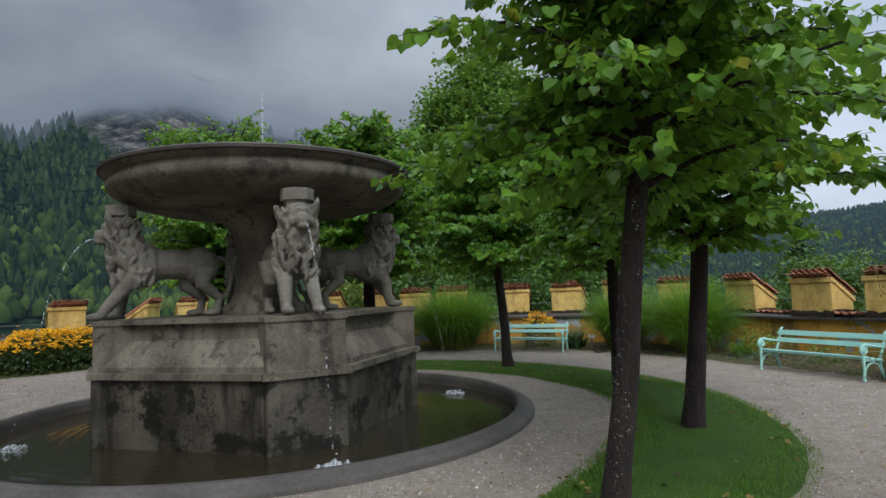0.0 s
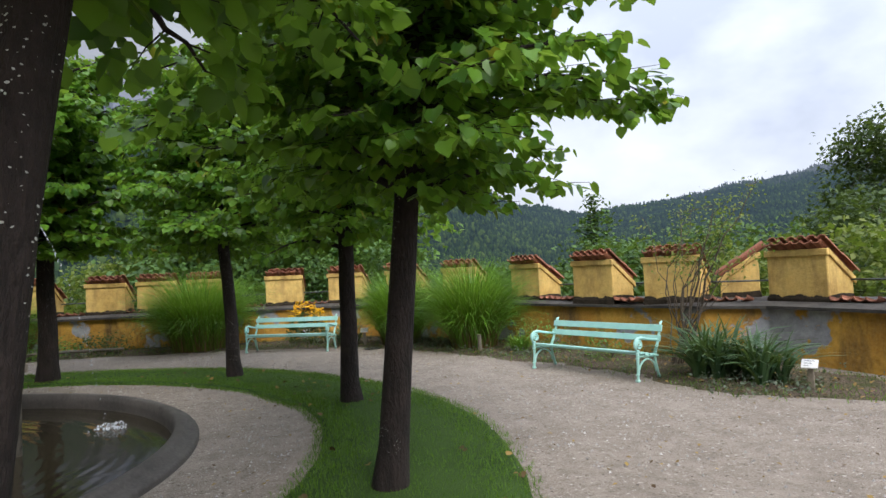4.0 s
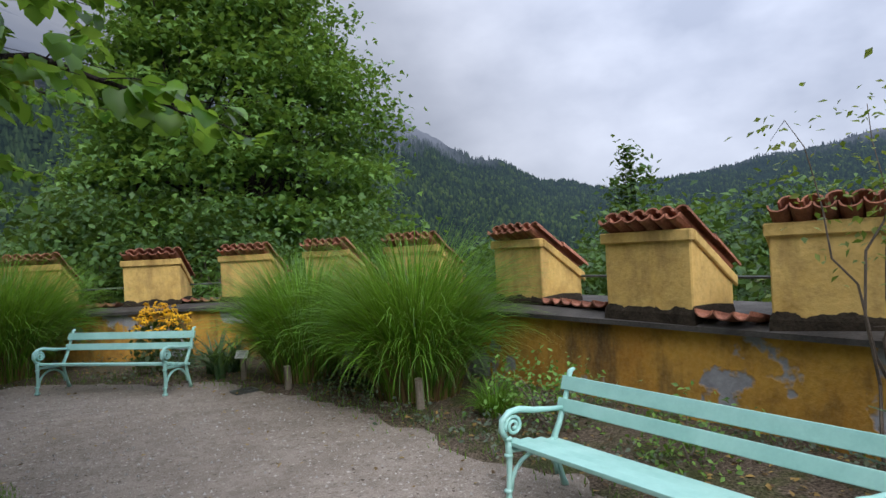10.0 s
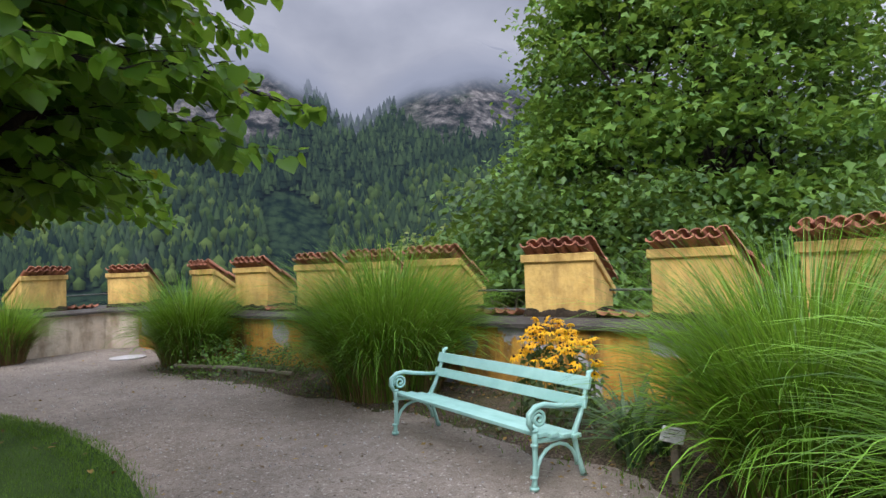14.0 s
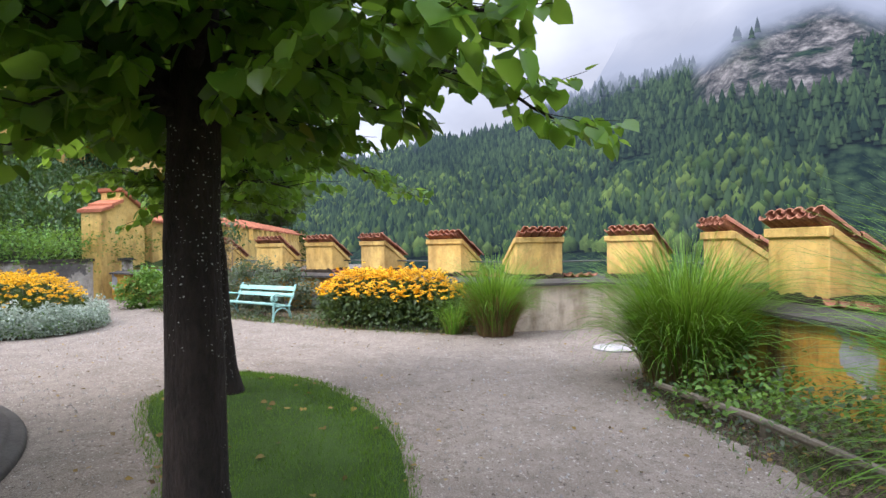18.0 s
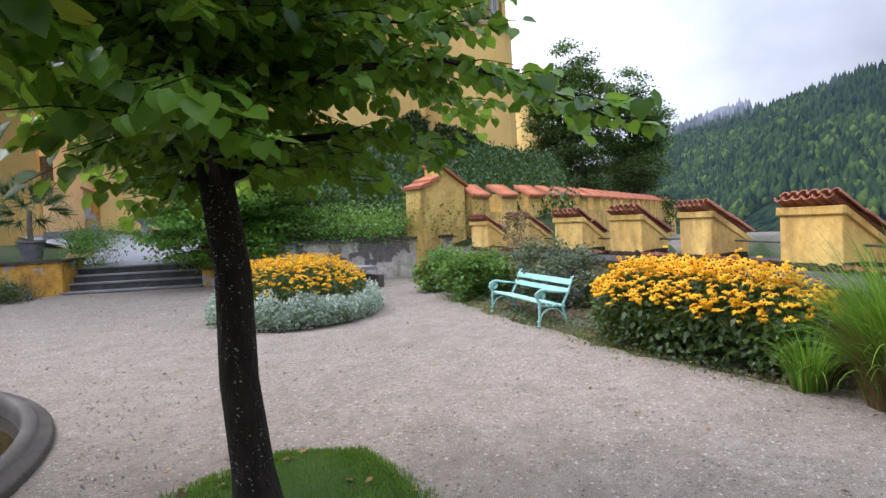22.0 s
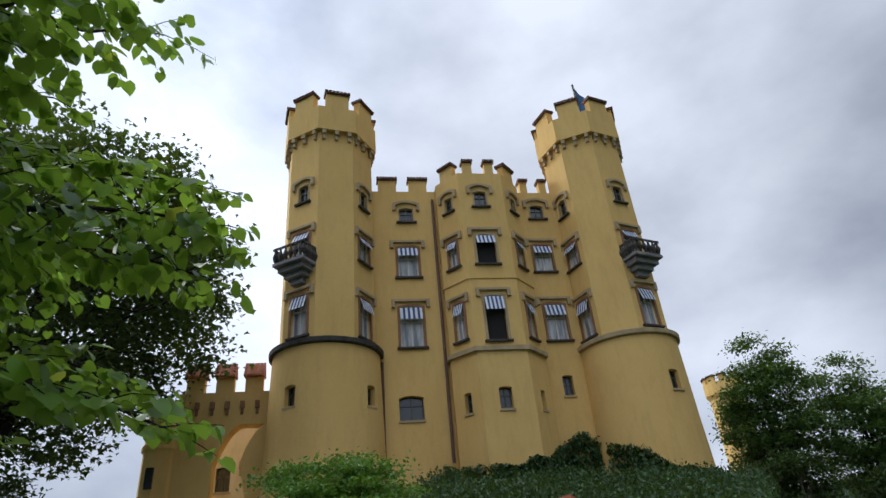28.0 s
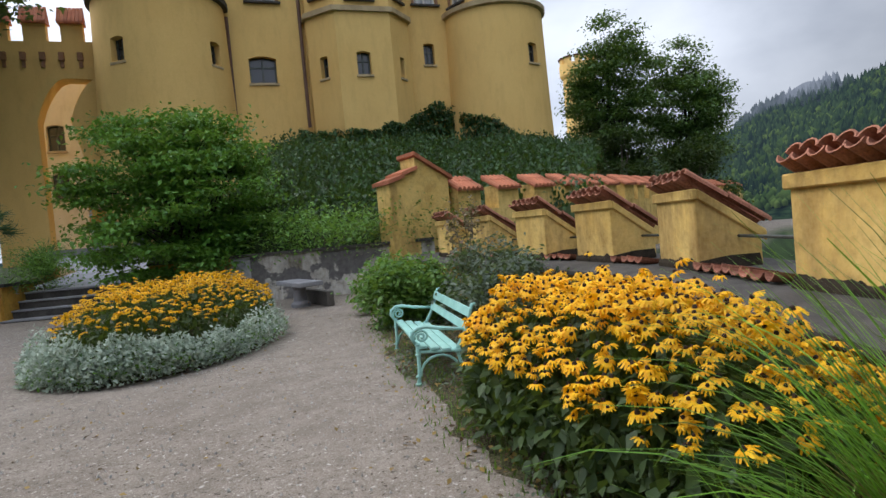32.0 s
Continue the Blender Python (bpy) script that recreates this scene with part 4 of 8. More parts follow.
def battlement(poly, z, h, th, parent, gap=0.9, width=1.3, closed=True, roof=False):
    """Merlons with little tiled caps along a polygon, outside face on it."""
    n = len(poly)
    for i in range(n if closed else n - 1):
        a, b = Vector(poly[i]), Vector(poly[(i + 1) % n])
        d = b - a
        L = d.length
        d.normalize()
        out = Vector((d.y, -d.x))
        m = Matrix(((d.x, -out.x, 0, a.x), (d.y, -out.y, 0, a.y), (0, 0, 1, z), (0, 0, 0, 1)))
        k = max(1, round(L / (gap + width)))
        wd = L / k - gap
        for j in range(k):
            x0 = gap / 2 + j * (wd + gap) if k > 1 or not closed else (L - wd) / 2
            bm = bmesh.new()
            box(bm, x0, x0 + wd, 0, th, 0, h, m)
            me = part("battlement", bm, CASTLE, parent)
            bm = bmesh.new()
            if roof:
                n_r = 7
                for s in range(n_r):
                    xa, xb = x0 - 0.1 + (wd + 0.2) * s / n_r, x0 - 0.1 + (wd + 0.2) * (s + 0.86) / n_r
                    vs = [bm.verts.new(m @ Vector(p)) for xx in (xa, xb) for p in ((xx, -0.28, h - 0.12), (xx, -0.28, h), (xx, th * 0.5, h + 0.85), (xx, th + 0.2, h - 0.05))]
                    for f in ((0, 1, 2, 3), (7, 6, 5, 4), (0, 4, 5, 1), (1, 5, 6, 2), (2, 6, 7, 3), (3, 7, 4, 0)):
                        bm.faces.new([vs[v] for v in f])
                bmesh.ops.recalc_face_normals(bm, faces=bm.faces)
                part("cap_tiles", bm, TILE_FAR, me)
                continue
            q = 7
            for s in range(q):
                xa = x0 - 0.12 + (wd + 0.24) * s / q
                box(bm, xa + 0.02, xa + (wd + 0.24) / q - 0.02, -0.18, th + 0.15, h + 0.02, h + 0.17, m)
            box(bm, x0 - 0.1, x0 + wd + 0.1, -0.14, th + 0.12, h - 0.06, h + 0.06, m)
            part("cap_tiles", bm, TILE_DARK, me)


def corbels(poly, z, parent, step=0.85, drop=0.8, out=0.35):
    n = len(poly)
    for i in range(n):
        a, b = Vector(poly[i]), Vector(poly[(i + 1) % n])
        d = b - a
        L = d.length
        d.normalize()
        o = Vector((d.y, -d.x))
        m = Matrix(((d.x, -o.x, 0, a.x), (d.y, -o.y, 0, a.y), (0, 0, 1, z), (0, 0, 0, 1)))
        k = max(1, round(L / step))
        for j in range(k):
            x = L * (j + 0.5) / k
            bm = bmesh.new()
            box(bm, x - 0.14, x + 0.14, 0.02 - 0.0, out + 0.06, -drop * 0.55, 0.1, m)
            box(bm, x - 0.11, x + 0.11, 0.14, out + 0.06, -drop, -drop * 0.5, m)
            part("corbel", bm, CASTLE_TRIM, parent)


def tower(x, z_base, z_ledge, z_top, r_low, r_up, ledge_mat, a0):
    tw = new("tower")
    tw.parent = castle
    tw.matrix_basis = pose(x, 0, 0)
    bm = bmesh.new()
    lathe(bm, [(0.01, z_base - 6), (r_low * 1.12, z_base - 6), (r_low * 1.03, z_base + 3), (r_low, z_ledge), (0.01, z_ledge)], 40)
    part("tower_foot", bm, CASTLE, tw, smooth=True)
    bm = bmesh.new()
    lathe(bm, [(r_low - 0.1, z_ledge - 0.2), (r_low + 0.22, z_ledge - 0.1), (r_low + 0.24, z_ledge + 0.16), (r_up - 0.4, z_ledge + 0.5)], 40)
    part("ledge", bm, ledge_mat, tw, "moulded ledge round the tower")
    bm = bmesh.new()
    prism(bm, ngon(0, 0, r_up, 8, a0), z_ledge, z_top - 3.4)
    part("shaft", bm, CASTLE, tw)
    bm = bmesh.new()
    prism(bm, ngon(0, 0, r_up + 0.38, 8, a0), z_top - 3.4, z_top - 1.35)
    part("parapet", bm, CASTLE, tw)
    corbels(ngon(0, 0, r_up + 0.38, 8, a0), z_top - 3.3, tw)
    battlement(ngon(0, 0, r_up + 0.38, 8, a0), z_top - 1.35, 1.3, 0.5, tw, gap=1.0, width=1.1)
    bm = bmesh.new()
    tube(bm, [(0, 0, z_top - 1.5), (0, 0, z_top + 2.6)], 0.075, 6)
    part("lightning_rod", bm, IRON, tw)
    return tw


tower_left = tower(-9.7, 8.0, 14.6, 33.6, 3.25, 3.05, COPING, -102)
tower_right = tower(9.9, 6.6, 14.6, 33.9, 3.2, 3.05, CASTLE_TRIM, -96)

bm = bmesh.new()
box(bm, -9, 9.5, 0, 9, 2, 27.2)
part("front_wall", bm, CASTLE, castle)
battlement([(-6.7, 0), (-2.2, 0)], 27.2, 1.05, 0.5, castle, gap=0.95, width=1.05, closed=False)
battlement([(4.0, 0), (7.0, 0)], 27.2, 1.05, 0.5, castle, gap=0.95, width=1.05, closed=False)
BAY = [(-2.1, 0.3), (-2.1, -0.6), (-0.75, -2.2), (2.4, -2.2), (4.0, -0.6), (4.0, 0.3)]
bm = bmesh.new()
prism(bm, BAY, 2, 27.3)
part("bay", bm, CASTLE, castle)
for z, dz, o, mt in ((14.0, 0.28, 0.16, CASTLE_TRIM), (18.9, 0.14, 0.06, CASTLE)):
    bm = bmesh.new()
    prism(bm, [(x + (o if x > 1 else -o), y - o) for x, y in BAY], z, z + dz)
    part("string_course", bm, mt, castle)
battlement(BAY[1:5], 27.3, 1.0, 0.45, castle, gap=0.95, width=1.0, closed=False)
for x, z0, z1, w, st in ((-4.34, 15.2, 18.0, 1.5, "awning"), (-4.34, 20.2, 22.5, 1.4, "awning"), (-4.3, 24.6, 25.7, 0.95, "small"), (-4.63, 10.6, 12.1, 1.5, "slit"),
                         (5.42, 15.4, 18.0, 1.4, "awning"), (5.3, 20.5, 22.6, 1.3, "awning"), (5.42, 24.9, 26.0, 0.95, "small"), (5.44, 11.7, 13.0, 0.7, "slit")):
    window(castle, x, 0, z0, z1, w, -90, st)
for x, z0, z1, w, st in ((0.72, 14.7, 17.7, 1.25, "open"), (0.67, 20.0, 22.2, 1.3, "open"), (0.69, 24.5, 25.7, 0.85, "small"), (0.7, 10.5, 11.8, 0.8, "slit")):
    window(castle, x, -2.2, z0, z1, w, -90, st)
for sx, ang in ((-1, 180 + 40), (1, -45)):
    cx = -1.42 if sx < 0 else 3.2
    ang = math.degrees(math.atan2(-1.35, -1.6)) if sx < 0 else math.degrees(math.atan2(-1.6, 1.6))
    for z0, z1, w, st in ((15.0, 17.5, 0.75, "awning"), (20.1, 22.1, 0.75, "awning"), (24.5, 25.6, 0.6, "small"), (10.5, 11.7, 0.55, "slit")):
        window(castle, cx, -1.4, z0, z1, w, ang, st)
apo = 3.05 * math.cos(radians(22.5))
for tx, angs in ((-9.7, (-124.5, -34.5)), (9.9, (-163.5, -73.5))):
    for ang in angs:
        ca, sa = math.cos(radians(ang)), math.sin(radians(ang))
        for z0, z1, w, st in ((15.2, 17.8, 1.15, "awning"), (20.4, 22.2, 1.15, "awning"), (24.6, 25.9, 0.75, "small")):
            window(castle, tx + apo * ca, apo * sa, z0, z1, w, ang, st)
for tx, ang in ((-9.7, -125), (-9.7, -38), (9.9, -70)):
    ca, sa = math.cos(radians(ang)), math.sin(radians(ang))
    window(castle, tx + 3.27 * ca, 3.27 * sa, 11.0, 12.2, 0.75, ang, "slit")
def carve(ob, owner, shift):
    """Cuts the niches of the owner's windows into a wall; shift: where the wall's own frame lies in the owner."""
    bm = bmesh.new()
    for who, m, poly, deep in CUTS:
        if who is not owner:
            continue
        f = [bm.verts.new((a, -0.6, b)) for a, b in poly]
        k = [bm.verts.new((a, deep, b)) for a, b in poly]
        bm.faces.new(f)
        bm.faces.new(k[::-1])
        for i in range(len(poly)):
            bm.faces.new((f[i], k[i], k[(i + 1) % len(poly)], f[(i + 1) % len(poly)]))
        bmesh.ops.transform(bm, matrix=shift.inverted() @ m, verts=f + k)
    bmesh.ops.recalc_face_normals(bm, faces=bm.faces)
    tool = bpy.data.meshes.new("niche_tool")
    bm.to_mesh(tool)
    bm.free()
    body = bmesh.new()
    body.from_mesh(ob.data)
    bmesh.ops.holes_fill(body, edges=body.edges)
    bmesh.ops.recalc_face_normals(body, faces=body.faces)
    body.to_mesh(ob.data)
    body.free()
    a, b = bpy.data.objects.new("wall_copy", ob.data), bpy.data.objects.new("niche_tool", tool)
    for o in (a, b):
        bpy.context.scene.collection.objects.link(o)
    cut = a.modifiers.new("niches", "BOOLEAN")
    cut.operation, cut.solver, cut.object = "DIFFERENCE", "EXACT", b
    deps = bpy.context.evaluated_depsgraph_get()
    me = bpy.data.meshes.new_from_object(a.evaluated_get(deps))
    for o in (a, b):
        bpy.data.objects.remove(o)
    me.materials.clear()
    me.materials.append(ob.data.materials[0])
    if ob.data.polygons[0].use_smooth:
        me.polygons.foreach_set("use_smooth", [True] * len(me.polygons))
        me.set_sharp_from_angle(angle=radians(25))
    old = ob.data
    ob.data = me
    bpy.data.meshes.remove(old)


for ob in list(castle.children):
    if ob.name.split(".")[0] in ("front_wall", "bay"):
        carve(ob, castle, Matrix())
for tw in (tower_left, tower_right):
    for ob in list(tw.children):
        if ob.name.split(".")[0] in ("tower_foot", "shaft"):
            carve(ob, castle, tw.matrix_basis)

# downpipes
for x in (-2.35, -6.35):
    bm = bmesh.new()
    tube(bm, [(x, -0.12, 8), (x, -0.12, 26.4 if x > -4 else 14.2)], 0.1, 8)
    part("downpipe", bm, BROWN_PIPE, castle)


def balcony(tx, ang, style):
    ca, sa = math.cos(radians(ang)), math.sin(radians(ang))
    b = new("balcony")
    b.parent = castle
    b.matrix_basis = pose(tx + apo * ca, apo * sa, 19.55, 0, 0, ang + 90)
    bm = bmesh.new()
    box(bm, -1.15, 1.15, -1.3, 0.1, 0, 0.22, bevel=0.03)
    for k, (w, d) in enumerate(((0.95, 1.0), (0.7, 0.7), (0.45, 0.4))):
        box(bm, -w, w, -d, 0.1, -0.35 * (k + 1), -0.35 * k + 0.01)
    part("balcony_floor", bm, STEP, b, "grey stone balcony")
    for x0, x1, y0, y1 in ((-1.15, 1.15, -1.3, -1.2), (-1.15, -1.05, -1.2, 0.1), (1.05, 1.15, -1.2, 0.1)):
        bm = bmesh.new()
        box(bm, x0, x1, y0, y1, 1.12, 1.25)
        hr = part("balcony_rail", bm, COPING, b, "dark stone balcony rail")
        n = 6
        for i in range(n):
            fx, fy = (x0 + (x1 - x0) * (i + 0.5) / n, (y0 + y1) / 2) if x1 - x0 > 0.5 else ((x0 + x1) / 2, y0 + (y1 - y0) * (i + 0.5) / n)
            bm = bmesh.new()
            lathe(bm, [(0.06, 0.22), (0.07, 0.35), (0.17, 0.65), (0.07, 0.95), (0.06, 1.12)], 8, m=Matrix.Translation((fx, fy, 0)))
            part("baluster", bm, COPING, hr)


balcony(-9.7, -124.5, 0)
balcony(9.9, -73.5, 1)
bm = bmesh.new()
tube(bm, [(11.2, 0.4, 32.4), (10.9, 0.3, 38.9)], 0.10, 6)
pole = part("flagpole", bm, IRON, castle)
bm = bmesh.new()
rows = []
for i in range(9):
    u = i / 8
    rows.append([[bm.verts.new((10.95 + 0.75 * u + 0.10 * v * (1 - u), 0.3 + side + 0.22 * math.sin(3.2 * u + 2.0 * v) * u, 38.6 - 1.15 * u - 2.7 * v * (1 - 0.25 * u))) for side in (-0.02, 0.02)] for v in (0.0, 0.25, 0.5, 0.75, 1.0)])
for ra, rb in zip(rows, rows[1:]):
    for k in range(4):
        bm.faces.new((ra[k][0], ra[k + 1][0], rb[k + 1][0], rb[k][0]))
        bm.faces.new((ra[k][1], rb[k][1], rb[k + 1][1], ra[k + 1][1]))
    for k, o in ((0, 0), (4, 1)):
        bm.faces.new((ra[k][0], rb[k][0], rb[k][1], ra[k][1]))
part("flag", bm, FLAG, pole, "blue flag hanging limp")

# the gate wing left of the tower
gate = thing("gate_wing", "ochre castle gate wall with pointed arch and red-tiled battlements", "gatehouse", m=CM)
ARCH = [(-1.3, 0)] + [(-1.3 + 1.3 * i / 6, 6.8 + 2.2 * math.sin(math.pi / 2 * i / 6) ** 0.8) for i in range(7)] + [(1.3 - 1.3 * i / 6, 6.8 + 2.2 * math.cos(math.pi / 2 * i / 6) ** 0.8) for i in range(1, 7)] + [(1.3, 0)]
bm = bmesh.new()
box(bm, -18.2, -16.0, 0.5, 1.6, 0, 12.9)
box(bm, -13.0, -11, 0.5, 1.6, 0, 12.9)
prof = [(-16.0, 12.9), (-13.0, 12.9), (-13.0, 2)] + [(-14.5 + x * 1.15, 2 + (z - 0.0) * (1.0 if z else 0)) for x, z in ARCH[::-1]] + [(-16.0, 2)]
f = [bm.verts.new((x, 0.5, z)) for x, z in prof]
k = [bm.verts.new((x, 1.6, z)) for x, z in prof]
bm.faces.new(f)
bm.faces.new(k[::-1])
for i in range(len(prof)):
    bm.faces.new((f[i], k[i], k[(i + 1) % len(prof)], f[(i + 1) % len(prof)]))
bmesh.ops.recalc_face_normals(bm, faces=bm.faces)
part("gate_wall", bm, CASTLE, gate)
battlement([(-18.2, 0.5), (-11.5, 0.5)], 12.9, 1.0, 0.5, gate, gap=0.65, width=0.95, closed=False, roof=True)
for i in range(8):
    bm = bmesh.new()
    box(bm, -18.1 + 0.85 * i, -17.85 + 0.85 * i, 0.28, 0.52, 11.9, 12.3)
    box(bm, -18.05 + 0.85 * i, -17.9 + 0.85 * i, 0.38, 0.52, 11.55, 11.92)
    part("corbel", bm, BRICK_TRIM, gate)
bm = bmesh.new()
box(bm, -17.4, -12.0, 5, 11, 0, 13.2)
back = part("courtyard_wall", bm, CREAM, gate, "cream inner court facade")
for x, z0 in ((-16.2, 8.0), (-16.2, 5.2), (-13.4, 8.0), (-13.4, 5.2)):
    window(gate, x, 5, z0, z0 + 1.5, 0.9, -90, "slit")
carve(back, gate, Matrix())
bm = bmesh.new()
lathe(bm, [(0.01, 4.6), (0.25, 4.9), (0.8, 5.9), (0.95, 6.0), (0.95, 9.6), (1.08, 9.75), (1.08, 9.95), (0.95, 10.0), (0.95, 12.0), (0.01, 12.3)], 8, m=Matrix.Translation((-18.9, 0.9, 0)))
tur = part("corner_turret", bm, CASTLE, gate)
bm = bmesh.new()
box(bm, -19.25, -18.85, -0.2, 0.05, 7.6, 8.7)
part("turret_window", bm, GLASS, tur)
# stepped parapet of the ramp below the arch
bm = bmesh.new()
vs = [bm.verts.new(p) for y in (-0.9, -0.55) for p in ((-13.9, y, 1.0), (-10.9, y, 1.0), (-10.9, y, 2.9), (-13.9, y, 4.3))]
for q in ((0, 1, 2, 3), (7, 6, 5, 4), (0, 4, 5, 1), (3, 2, 6, 7), (1, 5, 6, 2), (0, 3, 7, 4)):
    bm.faces.new([vs[v] for v in q])
bmesh.ops.recalc_face_normals(bm, faces=bm.faces)
ramp_wall = part("ramp_parapet", bm, OCHRE, gate, "ochre parapet sloping down from the gate")
bm = bmesh.new()
vs = [bm.verts.new(p) for y in (-1.0, -0.45) for p in ((-14.0, y, 4.31), (-10.8, y, 2.82), (-10.8, y, 2.95), (-14.0, y, 4.44))]
for q in ((0, 1, 2, 3), (7, 6, 5, 4), (0, 4, 5, 1), (3, 2, 6, 7), (1, 5, 6, 2), (0, 3, 7, 4)):
    bm.faces.new([vs[v] for v in q])
part("parapet_cap", bm, BRICK_TRIM, ramp_wall)
for i in range(2):
    bm = bmesh.new()
    box(bm, -15.6, -11.4, -2.6 + 0.35 * i, -0.95, 1.4, 1.95 + 0.17 * i, bevel=0.02)
    part("gate_step", bm, STEP, gate)
for x in (-15.1, -14.6, -14.1, -13.6):
    bm = bmesh.new()
    box(bm, x - 0.12, x + 0.12, 4.6, 5.0, 9.3, 9.7)
    box(bm, x - 0.1, x + 0.1, 4.75, 5.0, 8.9, 9.32)
    part("corbel", bm, CASTLE_TRIM, gate)
bm = bmesh.new()
tube(bm, [(-13.2, 4.9, 2), (-13.2, 4.9, 9.6)], 0.08, 6)
part("downpipe", bm, BROWN_PIPE, gate)


def build_second_wall():
    """The farther crenellated wall with bright tiles, and its gabled pier."""
    a, b = Vector((-20.35, 7.95)), Vector((-24.7, 10.3))
    w = thing("far_wall", "second crenellated ochre wall with bright red tile caps", "wall", kind="structure")
    d = (b - a).normalized()
    L = (b - a).length
    m = Matrix(((d.x, -d.y, 0, a.x), (d.y, d.x, 0, a.y), (0, 0, 1, 0), (0, 0, 0, 1)))
    run = [Vector(p) for p in ((-21.3, 8.75), (-24.7, 10.3), (-29.6, 11.3), (-38.6, 12.2), (-54.0, 13.7))]
    gone = 0.0
    for q0, q1 in zip(run, run[1:]):
        dd = (q1 - q0).normalized()
        mm = Matrix(((dd.x, -dd.y, 0, q0.x), (dd.y, dd.x, 0, q0.y), (0, 0, 1, 0.2), (0, 0, 0, 1)))
        LL = (q1 - q0).length
        bm = bmesh.new()
        box(bm, 0, LL + 0.05, -0.3, 0.3, -6, 1.75, mm)
        part("wall_body", bm, MERLON, w)
        n = int((LL - gone) / 1.45) + 1
        for i in range(n):
            x = gone + 1.45 * i
            bm = bmesh.new()
            box(bm, x, x + 0.80, -0.3, 0.3, 1.75, 2.40, mm)
            me = part("merlon", bm, MERLON, w)
            bm = bmesh.new()
            for s in range(6):
                xa = x - 0.06 + s * 0.153
                rows = [[bm.verts.new(mm @ Vector((xa + u, yy, zz + r))) for u, r in ((0.0, 0.0), (0.03, 0.055), (0.07, 0.075), (0.11, 0.055), (0.14, 0.0))] for yy, zz in ((-0.42, 2.32), (0.0, 2.52), (0.0, 2.54), (0.36, 2.70))]
                for ra, rb in zip(rows, rows[1:]):
                    for q in range(4):
                        bm.faces.new((ra[q], ra[q + 1], rb[q + 1], rb[q]))
                bm.faces.new(rows[0][::-1])
                bm.faces.new(rows[-1])
            vs = [bm.verts.new(mm @ Vector(p)) for xx in (x - 0.06, x + 0.86) for p in ((xx, -0.40, 2.27), (xx, 0.34, 2.62), (xx, 0.34, 2.69), (xx, -0.40, 2.325))]
            for q in ((0, 1, 2, 3), (7, 6, 5, 4), (0, 4, 5, 1), (3, 2, 6, 7), (1, 5, 6, 2), (0, 3, 7, 4)):
                bm.faces.new([vs[v] for v in q])
            bmesh.ops.recalc_face_normals(bm, faces=bm.faces)
            part("cap_tiles", bm, TILE_FAR, me)
        gone = n * 1.45 - (LL - gone)
        gone = max(0.0, gone)
    bm = bmesh.new()
    for x0, x1, zl, zr in ((-0.75, -0.35, 2.75, 2.9), (-0.35, 0.05, 2.95, 3.1), (0.05, 1.05, 3.45, 2.85)):
        vs = [bm.verts.new(m @ Vector(p)) for yy in (-0.4, 0.4) for p in ((x0, yy, -1), (x1, yy, -1), (x1, yy, zr), (x0, yy, zl))]
        for q in ((0, 1, 2, 3), (7, 6, 5, 4), (0, 4, 5, 1), (3, 2, 6, 7), (1, 5, 6, 2), (0, 3, 7, 4)):
            bm.faces.new([vs[v] for v in q])
    pier = part("gabled_pier", bm, MERLON, w)
    bm = bmesh.new()
    for x0, x1, zl, zr in ((-0.82, -0.33, 2.76, 2.92), (-0.4, 0.07, 2.96, 3.12), (0.0, 1.15, 3.5, 2.82)):
        vs = [bm.verts.new(m @ Vector(p)) for yy in (-0.5, 0.5) for p in ((x0, yy, zl), (x1, yy, zr), (x1, yy, zr + 0.1), (x0, yy, zl + 0.1))]
        for q in ((0, 1, 2, 3), (7, 6, 5, 4), (0, 4, 5, 1), (3, 2, 6, 7), (1, 5, 6, 2), (0, 3, 7, 4)):
            bm.faces.new([vs[v] for v in q])
    part("cap_tiles", bm, TILE_FAR, pier)


build_second_wall()

far = thing("far_tower", "distant yellow round tower with battlements behind trees", "tower", m=pose(-97, -9.5, 7.6))
bm = bmesh.new()
lathe(bm, [(2.4, 0), (2.4, 14.2), (2.8, 14.8), (2.8, 16.4), (0.01, 16.4)], 20)
part("shaft", bm, CASTLE, far)
battlement(ngon(0, 0, 2.8, 10, 0), 16.4, 0.9, 0.4, far, gap=0.7, width=0.9)

# ---- mountains ----
SKYLINE = ((0, 7.0), (30, 7.5), (42, 7.2), (52, 5.8), (60, 5.0), (66, 5.8), (72, 8.2), (82, 13.5), (95, 24), (108, 27), (116, 29), (122, 27), (128, 28), (132, 32), (140, 31), (148, 21), (154, 14.0), (162, 10.9), (167, 10.2), (170, 9.2), (173, 8.6), (177, 8.7), (180, 7.6), (184, 5.4), (188, 4.4), (200, 3.0), (215, 0.6), (240, 0.4), (290, 0.4), (330, 5), (360, 7.0))
DEEP = ((0, 1900), (40, 1900), (62, 1700), (74, 1300), (88, 900), (150, 800), (170, 700), (178, 900), (190, 900), (360, 1500))
CLOUD_BASE = ((0, 9), (50, 7.4), (60, 6.6), (70, 8.4), (82, 11.0), (96, 13.4), (106, 15.2), (113, 17.0), (119, 16.2), (125.5, 13.2), (130, 16.4), (134, 18.4), (138, 17.4), (143, 15.2), (150, 14.4), (157, 13.2), (165, 11.4), (172, 9.6), (178, 8.4), (184, 7.0), (190, 6.6), (360, 9))
CLIFFS = ((135.0, 15.0, 5.5, 4.6), (141.0, 13.6, 3.4, 2.4), (114.5, 14.6, 7.5, 3.6), (104.0, 13.5, 3.0, 2.0), (88.0, 10.5, 3.0, 1.6))   # direction, height, half spans in degrees


